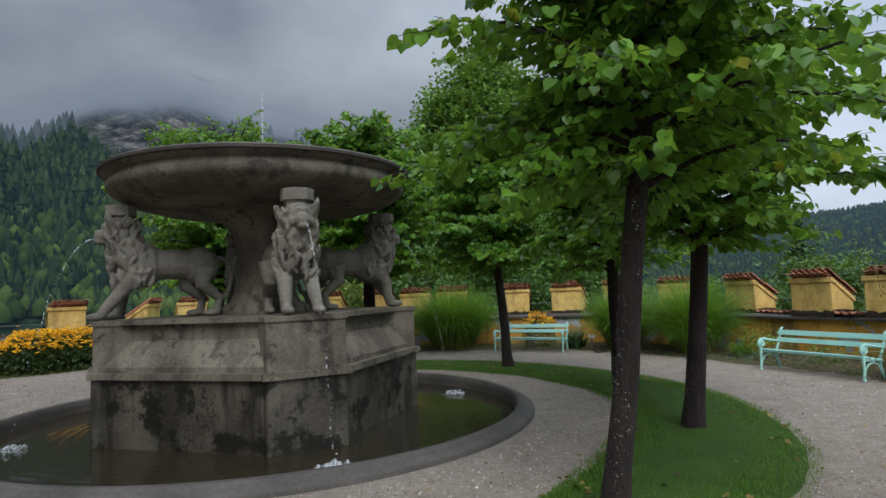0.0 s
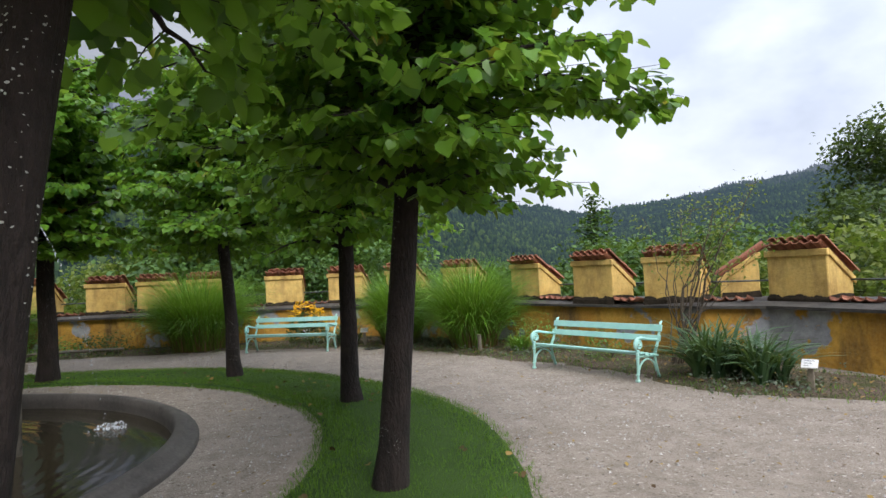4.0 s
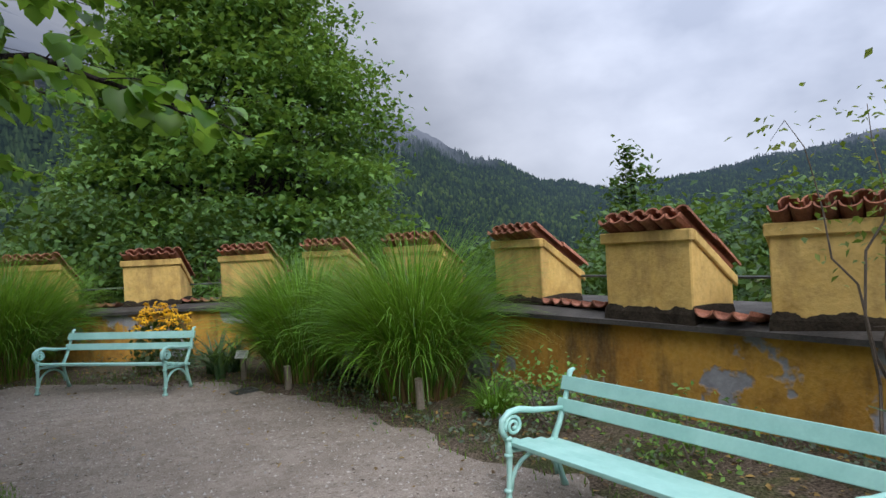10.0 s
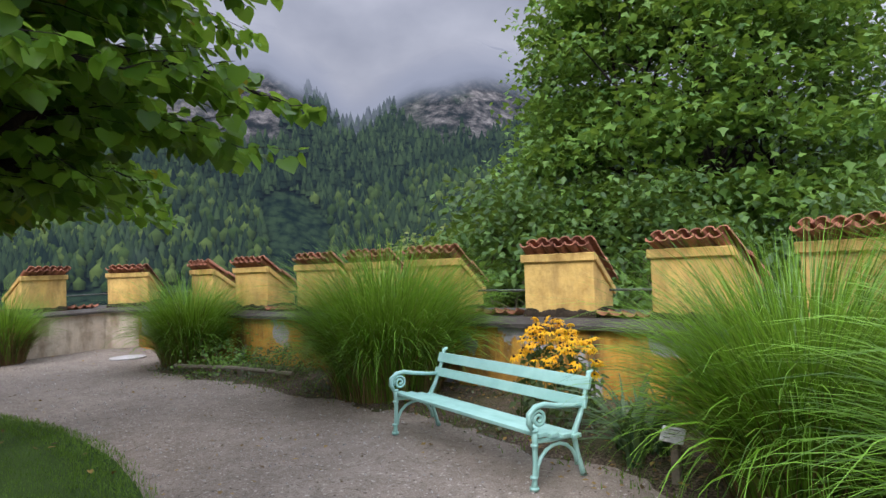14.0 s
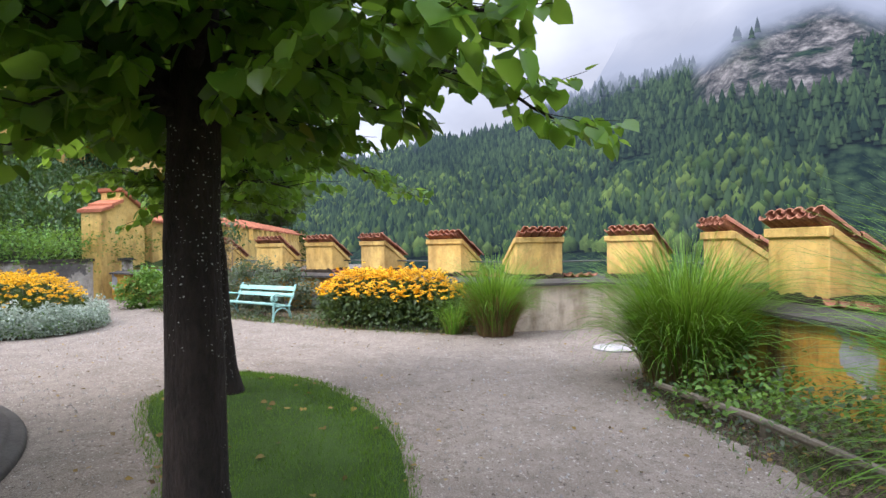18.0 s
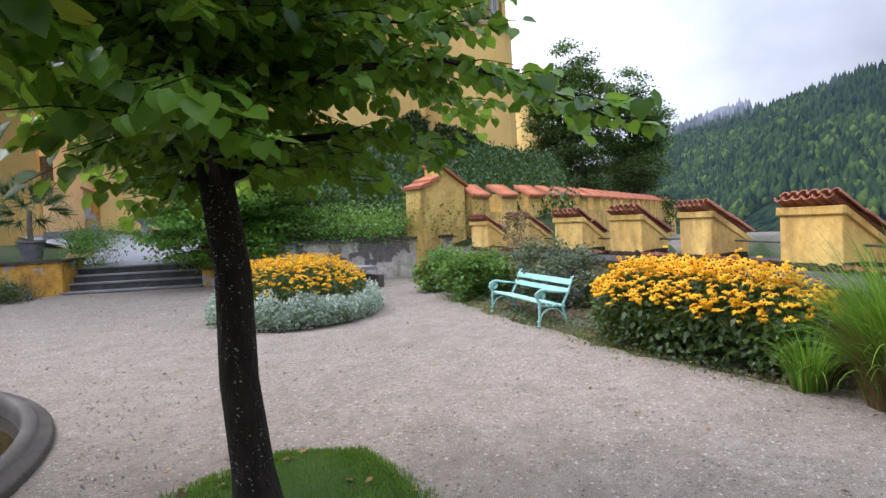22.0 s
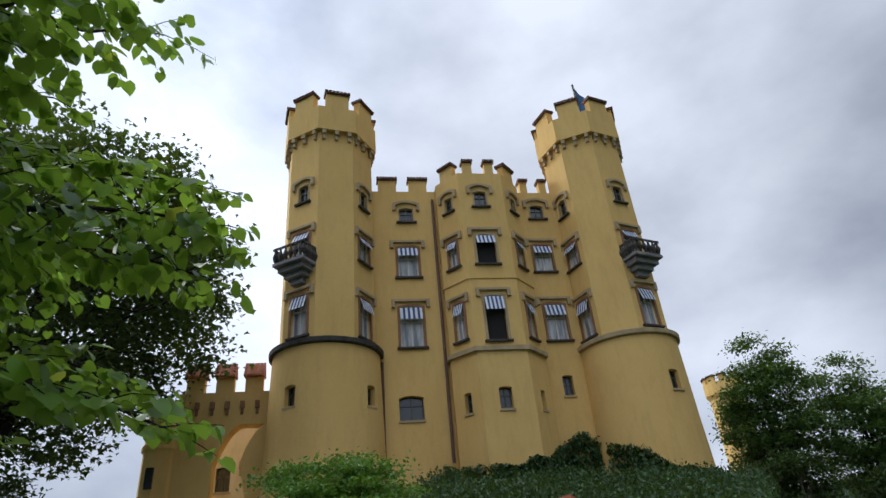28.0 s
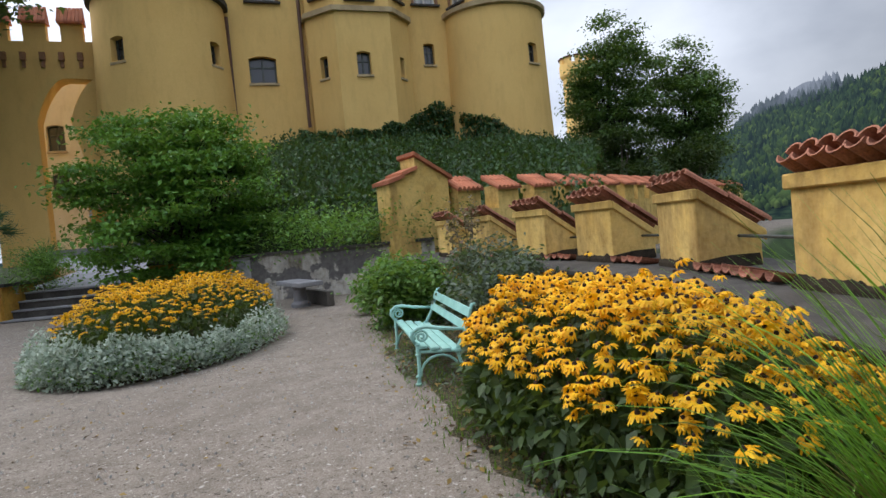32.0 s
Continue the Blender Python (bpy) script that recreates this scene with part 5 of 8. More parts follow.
def cliff_at(az, el):
    """How bare the rock is at a direction and height, in degrees."""
    return max(max(0.0, min(1.0, 2.4 * (1.0 - math.hypot((az - a) / da, (el - e) / de)))) for a, e, da, de in CLIFFS)


def along(table, a):
    for (a0, v0), (a1, v1) in zip(table, table[1:]):
        if a0 <= a <= a1:
            s = (a - a0) / (a1 - a0)
            s = s * s * (3 - 2 * s)
            return v0 + (v1 - v0) * s
    return table[-1][1]


def build_mountains():
    verts, faces, cliff, cloud, hz = [], [], [], [], []
    n, m = 900, 60
    for i in range(n + 1):
        az = 360.0 * i / n
        r1 = along(DEEP, az)
        h1 = r1 * math.tan(radians(along(SKYLINE, az))) + 20
        top = along(CLOUD_BASE, az)
        a = radians(az)
        steep = 80 < az < 152
        for j in range(m + 1):
            s = j / m
            r = r1 * (0.34 + 0.66 * s)
            z = -20 + h1 * (s ** 1.25 if not steep else (0.62 * s / 0.78 if s < 0.78 else 0.62 + 0.38 * ((s - 0.78) / 0.22)))
            x, y = r * math.cos(a), r * math.sin(a)
            z += s * h1 * 0.075 * noise.fractal(Vector((x * 0.006, y * 0.006, 0.5)), 1.0, 2.0, 3)
            if j:
                z += 2.0 * noise.noise(Vector((x * 0.05, y * 0.05, z * 0.05)))
            el = math.degrees(math.atan2(z, r))
            wob = noise.noise(Vector((az * 0.35, el * 0.4, 2)))
            c = cliff_at(az + 1.6 * wob, el + 1.2 * noise.noise(Vector((az * 0.5, el * 0.6, 9))))
            if c > 0.05:
                k = 1.0 + 0.006 * c * noise.fractal(Vector((az * 1.3, el * 0.3, 4)), 1.0, 2.1, 4)
                x, y = x * k, y * k
            verts.append((x, y, z))
            cliff.append(c)
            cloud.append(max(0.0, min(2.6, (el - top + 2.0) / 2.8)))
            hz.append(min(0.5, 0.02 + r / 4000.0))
    for i in range(n):
        for j in range(m):
            k = i * (m + 1) + j
            faces.append((k, k + 1, k + m + 2, k + m + 1))
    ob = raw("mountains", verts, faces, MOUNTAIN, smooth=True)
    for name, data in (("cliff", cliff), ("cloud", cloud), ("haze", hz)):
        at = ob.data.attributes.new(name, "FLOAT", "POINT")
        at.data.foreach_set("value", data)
    tagged(ob, "dark wooded mountains with pale cliffs rising into low cloud", "mountains", kind="structure")
    return np.array(verts), np.array(cliff), np.array(cloud), np.array(hz), n, m


MOUNTAIN_GRID = build_mountains()

# ---- foliage tools ----


def fast(name, V, F, material, parent=None, label="", smooth=False):
    """A mesh from arrays: V (n, 3), F (m, k)."""
    me = bpy.data.meshes.new(name)
    V = np.asarray(V, dtype=np.float32)
    F = np.asarray(F, dtype=np.int32)
    me.vertices.add(len(V))
    me.vertices.foreach_set("co", V.ravel())
    k = F.shape[1]
    me.loops.add(F.size)
    me.loops.foreach_set("vertex_index", F.ravel())
    me.polygons.add(len(F))
    me.polygons.foreach_set("loop_start", np.arange(0, F.size, k, dtype=np.int32))
    me.polygons.foreach_set("loop_total", np.full(len(F), k, dtype=np.int32))
    me.update(calc_edges=True)
    me.materials.append(material)
    if smooth:
        me.polygons.foreach_set("use_smooth", [True] * len(me.polygons))
    ob = new(name, me)
    ob.parent = parent
    if label:
        tagged(ob, label)
    return ob


HEART_V = np.array([(0, 0.04, 0), (-0.30, -0.06, 0.07), (-0.54, 0.20, 0.09), (-0.50, 0.54, 0.03), (-0.22, 0.82, -0.06), (0, 1.02, -0.17), (0.24, 0.82, -0.06), (0.50, 0.52, 0.03), (0.53, 0.20, 0.10), (0.30, -0.06, 0.07), (0, 0.42, -0.04)])
HEART_F = np.array([(k, 10, (k + 1) % 10) for k in range(10)])
OVAL_V = np.array([(0, 0, 0), (-0.30, 0.42, 0.07), (0, 1.0, -0.05), (0.30, 0.42, 0.07)])
OVAL_F = np.array([(0, 2, 1), (0, 3, 2)])
MAPLE_V = np.array([(0, 0, 0), (-0.5, 0.3, 0.06), (-0.22, 0.52, 0.03), (0, 1.05, -0.1), (0.22, 0.52, 0.03), (0.5, 0.3, 0.06)])
MAPLE_F = np.array([(0, 2, 1), (0, 3, 2), (0, 4, 3), (0, 5, 4)])


def scatter_leaves(P, size, shape, g, droop=0.5, spread=1.0, lean=None, wild=0.9):
    """Leaves at the points P: each turned freely about z, hanging by droop (radians), of about that size."""
    SV, SF = shape
    n = len(P)
    yaw = g.uniform(0, 2 * np.pi, n) if lean is None else lean + g.normal(0, wild, n)
    pitch = -droop + g.normal(0, 0.45 * spread, n)
    roll = g.normal(0, 0.5 * spread, n)
    s = size * g.uniform(0.6, 1.25, n)
    cy, sy, cp, sp, cr, sr = np.cos(yaw), np.sin(yaw), np.cos(pitch), np.sin(pitch), np.cos(roll), np.sin(roll)
    x = SV[None, :, 0] * s[:, None]
    y = SV[None, :, 1] * s[:, None]
    z = SV[None, :, 2] * s[:, None]
    x, z = x * cr[:, None] + z * sr[:, None], -x * sr[:, None] + z * cr[:, None]
    y, z = y * cp[:, None] - z * sp[:, None], y * sp[:, None] + z * cp[:, None]
    x, y = x * cy[:, None] - y * sy[:, None], x * sy[:, None] + y * cy[:, None]
    V = np.stack([x, y, z], -1) + P[:, None, :]
    F = SF[None] + (np.arange(n) * len(SV))[:, None, None]
    return V.reshape(-1, 3), F.reshape(-1, SF.shape[1])


def sphere_points(g, n, inner=0.5):
    d = g.normal(size=(n, 3))
    d /= np.linalg.norm(d, axis=1)[:, None]
    return d * (inner + (1 - inner) * g.uniform(0, 1, n) ** 0.6)[:, None]


def wander(g, a, b, n=6, amp=0.12):
    """A bent line from a to b."""
    a, b = np.array(a, float), np.array(b, float)
    L = np.linalg.norm(b - a)
    pts = [a + (b - a) * i / n for i in range(n + 1)]
    for i in range(1, n):
        pts[i] = pts[i] + g.normal(0, amp * L / n ** 0.5 * 0.5, 3)
    return pts


def make_tree(name, label, seed, trunk_h, trunk_r, crown_c, crown_r, clusters, leaves, size, material, shape, bark, cluster_r=0.55, droop=0.5, flat=0.45, inner=0.35, lean=(0, 0), group="", limbs=12, category="tree", skirt=0.0, cone=0.0, brim=0.9):
    """A tree with a tapered trunk, bent limbs, twigs and a ragged crown built from clusters of leaves; base at the origin."""
    g = np.random.default_rng(seed)
    tr = thing(name, label, category, group)
    cc = np.array(crown_c, float)
    rr = np.array(crown_r, float)
    top = np.array([lean[0], lean[1], trunk_h])
    bm = bmesh.new()
    pts = [(0, 0, -0.15), (0, 0, 0.06)] + [tuple(np.array([lean[0], lean[1], trunk_h]) * s + np.array([g.normal(0, 0.02), g.normal(0, 0.02), 0])) for s in (0.15, 0.35, 0.6, 0.85, 1.0)]
    pts.append(tuple(cc + np.array([g.normal(0, 0.1), g.normal(0, 0.1), rr[2] * 0.55])))
    k = trunk_r
    tube(bm, pts, [k * 1.9, k * 1.45, k * 1.12, k * 1.0, k * 0.95, k * 0.9, k * 0.82, k * 0.18], 12)
    part("trunk", bm, bark, tr, smooth=True)
    C = cc + sphere_points(g, clusters * 3, inner) * rr
    if cone:
        taper = 1.0 - cone * (C[:, 2] - cc[2]) / rr[2]
        C[:, :2] = cc[:2] + (C[:, :2] - cc[:2]) * taper[:, None]
    keep = np.array([noise.noise(Vector(c * 0.9) + Vector((seed, 0, 0))) > -0.22 for c in C])
    C = C[keep][:clusters]
    n_l = min(limbs, len(C))
    for i in range(n_l):
        e = C[i]
        s = trunk_h * g.uniform(0.86, 1.0)
        a = np.array([lean[0] * s / trunk_h, lean[1] * s / trunk_h, s]) if g.uniform() < 0.6 else top + (cc - top) * g.uniform(0.2, 0.8)
        bm = bmesh.new()
        tube(bm, wander(g, a, e, 6, 0.16), [k * 0.42 * (1 - t / 6.8) for t in range(7)], 6)
        for c in C[n_l:][g.integers(0, max(1, len(C) - n_l), 6)]:
            if np.linalg.norm(c - e) < rr.max() * 0.9:
                q = a + (e - a) * g.uniform(0.4, 0.9)
                tube(bm, wander(g, q, c, 4, 0.2), [k * 0.15 * (1 - t / 5.2) for t in range(5)], 5)
        part("limb", bm, bark, tr)
    per = max(1, leaves // len(C))
    P = np.repeat(C, per, axis=0) + g.normal(size=(len(C) * per, 3)) * np.array([cluster_r, cluster_r, cluster_r * flat])
    if skirt:
        rad = np.hypot(P[:, 0] - lean[0], P[:, 1] - lean[1])
        P = P[P[:, 2] > skirt + np.maximum(0, rad - 1.0) * brim]
    V, F = scatter_leaves(P, size, shape, g, droop)
    fast("crown", V, F, material, tr)
    return tr


def far_forest(name, label, count, seed, shape, material, height, low, high):
    """Trees over the mountain sides between two heights (degrees above the horizon)."""
    V, cliff, cloud, hz, n, m = MOUNTAIN_GRID
    g = np.random.default_rng(seed)
    fi, fj = g.uniform(40 / 360 * n, 200 / 360 * n, count * 3), g.uniform(0.02, 0.999, count * 3) * m
    i, j = fi.astype(int), fj.astype(int)
    u, v = (fi - i)[:, None], (fj - j)[:, None]
    k = i * (m + 1) + j
    P = (V[k] * (1 - u) + V[k + m + 1] * u) * (1 - v) + (V[k + 1] * (1 - u) + V[k + m + 2] * u) * v
    el = np.degrees(np.arctan2(P[:, 2], np.hypot(P[:, 0], P[:, 1])))
    patch = np.array([noise.noise(Vector(p * 0.012)) for p in P])
    ok = (cloud[k] < 0.62) & (cliff[k] < g.uniform(0.02, 0.45, len(k))) & (el > low) & (el < high + 3 * patch) & (patch > -0.45)
    P, k = P[ok][:count], k[ok][:count]
    SV, SF = shape
    N = len(P)
    s = height * g.uniform(0.55, 1.25, N)
    w = s * g.uniform(0.8, 1.2, N)
    a = g.uniform(0, 6.28, N)
    ca, sa = np.cos(a)[:, None] * w[:, None], np.sin(a)[:, None] * w[:, None]
    X = np.stack([SV[None, :, 0] * ca - SV[None, :, 1] * sa, SV[None, :, 0] * sa + SV[None, :, 1] * ca, SV[None, :, 2] * s[:, None]], -1) + P[:, None, :]
    F = SF[None] + (np.arange(N) * len(SV))[:, None, None]
    ob = fast(name, X.reshape(-1, 3), F.reshape(-1, 3), material)
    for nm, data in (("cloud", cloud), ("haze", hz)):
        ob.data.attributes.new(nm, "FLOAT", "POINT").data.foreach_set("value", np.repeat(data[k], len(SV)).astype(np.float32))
    tagged(ob, label, "forest", kind="stuff")


RING5 = [(math.cos(2 * math.pi * i / 5), math.sin(2 * math.pi * i / 5)) for i in range(5)]
SPRUCE_SHAPE = (np.array([(0.25 * x, 0.25 * y, 0.05) for x, y in RING5] + [(0, 0, 0.72)] + [(0.18 * x, -0.18 * y, 0.38) for x, y in RING5] + [(0, 0, 1.0)]),
                np.array([(i, (i + 1) % 5, 5) for i in range(5)] + [(6 + (i + 1) % 5, 6 + i, 11) for i in range(5)]))
ROUND_SHAPE = (np.array([(0.30 * x, 0.30 * y, 0.12) for x, y in RING5] + [(0.40 * x + 0.05, 0.36 * y, 0.55) for x, y in RING5] + [(0.05, 0.02, 0.95)]),
               np.array([q for i in range(5) for q in ((i, (i + 1) % 5, 5 + (i + 1) % 5), (i, 5 + (i + 1) % 5, 5 + i), (5 + i, 5 + (i + 1) % 5, 10))]))
far_forest("spruce_forest", "dense dark spruce forest on the mountain sides", 30000, 610, SPRUCE_SHAPE, SPRUCE, 10.5, -0.5, 40)
far_forest("broadleaf_forest", "lighter broadleaf woods low on the mountain sides", 11000, 611, ROUND_SHAPE, FAR_BROADLEAF, 8.5, -1.0, 7.5)

# ---- lindens of the lawn ring ----
HEART, OVAL, LOBED = (HEART_V, HEART_F), (OVAL_V, OVAL_F), (MAPLE_V, MAPLE_F)
LINDEN_LABEL = "young linden tree with dark lichen-flecked trunk and broad green leaves"


def flecks(tree, seed, h, r, lean, n=1000):
    """Pale lichen flecks on a trunk, in loose colonies."""
    g = random.Random(seed)
    bm = bmesh.new()
    while n:
        a, z = g.uniform(0, 6.28), g.uniform(0.1, h * 0.95)
        if noise.noise(Vector((a * 1.3, z * 2.2, seed))) < g.uniform(-0.5, 0.35):
            continue
        n -= 1
        s = z / h
        c = Vector((lean[0] * s, lean[1] * s, z)) + Vector((math.cos(a), math.sin(a), 0)) * (r * (1.14 - 0.2 * s) - 0.0005)
        m = Matrix.Translation(c) @ Matrix.Rotation(a, 4, "Z") @ Matrix.Rotation(g.uniform(-0.6, 0.6), 4, "X") @ Matrix.Diagonal((0.35, g.uniform(1.0, 2.2), g.uniform(0.6, 1.3), 1))
        bmesh.ops.create_icosphere(bm, subdivisions=1, radius=g.choice((0.0012, 0.0015, 0.002, 0.0024, 0.0034)), matrix=m)
    tagged(part("lichen", bm, LICHEN, tree, "pale lichen flecks"), kind="stuff")


def linden(seed, h, top, reach, lean, r=0.115, limbs=46, size=0.105, full=1.8):
    """A linden: a tapered trunk, spreading limbs with drooping ends, twigs on either side of each limb and leaves along every twig."""
    g = np.random.default_rng(seed)
    tree = thing("linden_tree", LINDEN_LABEL, "tree", "lindens round the fountain")

    def axis(z):
        return np.array([lean[0] * min(z, h * 1.3) / h, lean[1] * min(z, h * 1.3) / h, z])

    def clearance(p):
        """The underside of the crown, trimmed a little higher outwards to clear the path."""
        return h - 0.5 + 0.42 * min(1.0, max(0.0, math.hypot(p[0] - lean[0], p[1] - lean[1]) - 0.6))

    bm = bmesh.new()
    pts = [(0, 0, -0.15), (0, 0, 0.06)] + [tuple(axis(h * s) + np.array([g.normal(0, 0.012), g.normal(0, 0.012), 0])) for s in (0.15, 0.4, 0.7, 1.0)]
    pts += [tuple(axis(h + (top - h) * s) + np.array([g.normal(0, 0.04), g.normal(0, 0.04), 0])) for s in (0.3, 0.6, 0.92)]
    tube(bm, pts, [r * 1.75, r * 1.38, r * 1.12, r * 1.02, r * 0.96, r * 0.9, r * 0.6, r * 0.35, r * 0.08], 14)
    part("trunk", bm, BARK, tree, smooth=True)
    P, way = [], []
    spurs = limbs // 2
    for i in range(limbs + spurs):
        short = i >= limbs
        u = g.uniform(0, 0.9) if short else (i / (limbs - 1)) ** 0.9
        z0 = h * 0.93 + (top - 0.25 - h * 0.93) * u
        a = 2.4 * i + g.normal(0, 0.35)
        L = reach * (0.30 + 0.72 * (1 - u ** full)) * (g.uniform(0.25, 0.55) if short else g.uniform(0.62, 1.12))
        rise, sag = L * (0.60 + 0.5 * u + g.normal(0, 0.07)), L * (0.66 - 0.36 * min(1.0, u * 1.6))
        d = np.array([math.cos(a), math.sin(a), 0])
        q = np.array([-d[1], d[0], 0])
        base = axis(z0)
        sway = g.normal(0, 0.12)
        T = [k / 8 for k in range(9)]
        line = [base + d * L * t + q * L * sway * t * t + np.array([0, 0, rise * t - sag * t * t]) + (g.normal(0, 0.018, 3) if 0 < t else 0) for t in T]
        while len(line) > 3 and line[-1][2] < clearance(line[-1]) + 0.06:
            line.pop()
        end = (len(line) - 1) / 8
        bm = bmesh.new()
        tube(bm, line, [r * (0.30 - 0.08 * u) * (1 - 0.93 * t / end) + 0.003 for t in T[:len(line)]], 6)
        steps = max(6, int(L * 0.86 / 0.07))
        for k in range(steps + 1):
            t = 0.14 + 0.86 * k / steps
            if t > end + 1e-6:
                break
            f = t * 8
            c = min(len(line) - 2, int(f))
            p = line[c] + (line[c + 1] - line[c]) * (f - c)
            side = 1 if k % 2 else -1
            turn = 0.0 if k == steps else side * g.uniform(0.6, 1.15)
            ta = a + sway * t + turn
            tl = g.uniform(0.30, 0.66) * (1.1 - 0.5 * t) * min(1.0, 0.35 + L)
            e = p + np.array([math.cos(ta) * tl, math.sin(ta) * tl, tl * g.normal(-0.12, 0.16)])
            mid = (p + e) / 2 + np.array([0, 0, 0.05 * tl])
            if e[2] < clearance(e):
                continue
            tube(bm, [p, mid, e], [0.0045, 0.0032, 0.0018], 3)
            count = max(3, int(tl / 0.036))
            for w in range(count):
                s = (w + 0.7) / count
                P.append((p * (1 - s) + e * s) + g.normal(0, 0.018, 3) + np.array([0, 0, -0.012]))
                way.append(ta + (1 if w % 2 else -1) * g.uniform(0.35, 1.2) * (0.4 if w == count - 1 else 1.0))
        part("limb", bm, BARK, tree)
    P, way = np.array(P), np.array(way)
    keep = P[:, 2] > np.array([clearance(p) for p in P])
    P, way = P[keep], way[keep]
    V, F = scatter_leaves(P, size, HEART, g, 0.6, 0.9, way - math.pi / 2, 0.3)
    fast("crown", V, F, LINDEN, tree)
    flecks(tree, seed, h, r, lean)
    return tree


variants = [linden(11, 2.5, 5.4, 1.8, (0.33, 0.05), 0.084, 56, 0.088), linden(23, 2.25, 5.2, 1.8, (0.20, -0.04), 0.100, 76, 0.096), linden(38, 2.1, 5.3, 1.5, (-0.05, -0.14), 0.105, 58, 0.096), linden(53, 2.25, 5.6, 2.1, (0.0, 0.0), 0.14, 76, 0.115), linden(61, 2.05, 5.5, 1.95, (0.0, -0.17), 0.108, 88, 0.085, 3.2)]
TREES = ((1.0, 4.1, 0, 0, 1.0), (2.63, 6.72, 1, 0, 1.0), (2.73, 9.83, 2, 200, 0.98), (1.2, 12.7, 1, 140, 0.98), (-1.84, 13.93, 3, 60, 1.0), (-5.18, 13.64, 4, 0, 1.0))
used = set()
for x, y, k, a, s in TREES:
    m = pose(x, y, 0, 0, 0, a) @ Matrix.Diagonal((s, s, s, 1))
    if k in used:
        t = copy_thing(variants[k], m)
        t.matrix_basis = m
    else:
        variants[k].matrix_basis = m
        used.add(k)

# ---- the lawn crescent ----
LAWN_OUT = [(0.75, 4.0), (1.7, 3.95), (2.75, 4.65), (3.6, 6.2), (4.0, 8.3), (3.75, 10.1), (3.2, 11.4), (2.3, 12.75), (1.1, 13.9), (-0.5, 14.7), (-2.0, 15.1), (-3.5, 15.2), (-4.8, 14.95), (-5.8, 14.45), (-6.25, 13.75)]
LAWN_IN = [(0.55, 4.6), (0.9, 5.2), (1.5, 6.3), (2.0, 7.5), (2.2, 8.6), (2.1, 9.7), (1.75, 10.5), (1.3, 11.4), (0.6, 12.2), (-0.3, 12.9), (-1.6, 13.45), (-2.9, 13.45), (-4.0, 13.05), (-5.2, 12.8), (-6.0, 13.1)]


def smooth_line(pts, n=8):
    out = []
    for i in range(len(pts) - 1):
        p0, p1, p2, p3 = [Vector(pts[max(0, min(len(pts) - 1, j))]) for j in (i - 1, i, i + 1, i + 2)]
        for k in range(n):
            t = k / n
            out.append(0.5 * ((2 * p1) + (p2 - p0) * t + (2 * p0 - 5 * p1 + 4 * p2 - p3) * t * t + (3 * p1 - p0 - 3 * p2 + p3) * t ** 3))
    out.append(Vector(pts[-1]))
    return out


def build_lawn():
    a, b = smooth_line(LAWN_OUT), smooth_line(LAWN_IN)
    n, m = len(a), 12
    verts, faces = [], []
    for p, q in zip(a, b):
        for j in range(m + 1):
            v = p.lerp(q, j / m)
            edge = min(j, m - j)
            verts.append((v.x, v.y, -0.03 if edge == 0 else 0.018 + 0.035 * min(1, (edge - 1) / 3) + 0.01 * noise.noise(Vector((v.x * 2, v.y * 2, 0)))))
    for i in range(n - 1):
        for j in range(m):
            k = i * (m + 1) + j
            faces.append((k, k + 1, k + m + 2, k + m + 1))
    ob = tagged(raw("lawn", verts, faces, LAWN, smooth=True), "crescent of mown lawn round the fountain", "lawn", kind="structure")
    g = np.random.default_rng(4)
    N = 90000
    i = g.uniform(0, n - 1.001, N)
    t = g.uniform(0.0, 1.0, N)
    A = np.array([tuple(p) for p in a])
    B = np.array([tuple(p) for p in b])
    i0 = i.astype(int)
    f = (i - i0)[:, None]
    P = (A[i0] * (1 - f) + A[i0 + 1] * f) * (1 - t)[:, None] + (B[i0] * (1 - f) + B[i0 + 1] * f) * t[:, None]
    P = np.column_stack([P, np.where(np.minimum(t, 1 - t) < 0.08, 0.0, 0.035)])
    P[:, :2] += g.normal(0, 0.02, (N, 2))
    BL = (np.array([(-0.08, 0, 0), (0.08, 0, 0), (0, 1, 0.25)]), np.array([(0, 1, 2)]))
    V, F = scatter_leaves(P, 0.042, BL, g, -1.1, 0.9)
    tagged(fast("grass_blades", V, F, GRASS_BLADE), "short green grass blades of the lawn", "grass", kind="stuff")
    P2 = P[g.integers(0, N, 150)] + np.array([0, 0, 0.03])
    V, F = scatter_leaves(P2, 0.052, HEART, g, 0.0, 0.5)
    tagged(fast("fallen_leaves", V, F, DEADLEAF), "yellow and brown leaves fallen on the lawn", "leaves", kind="stuff")
    return ob


build_lawn()


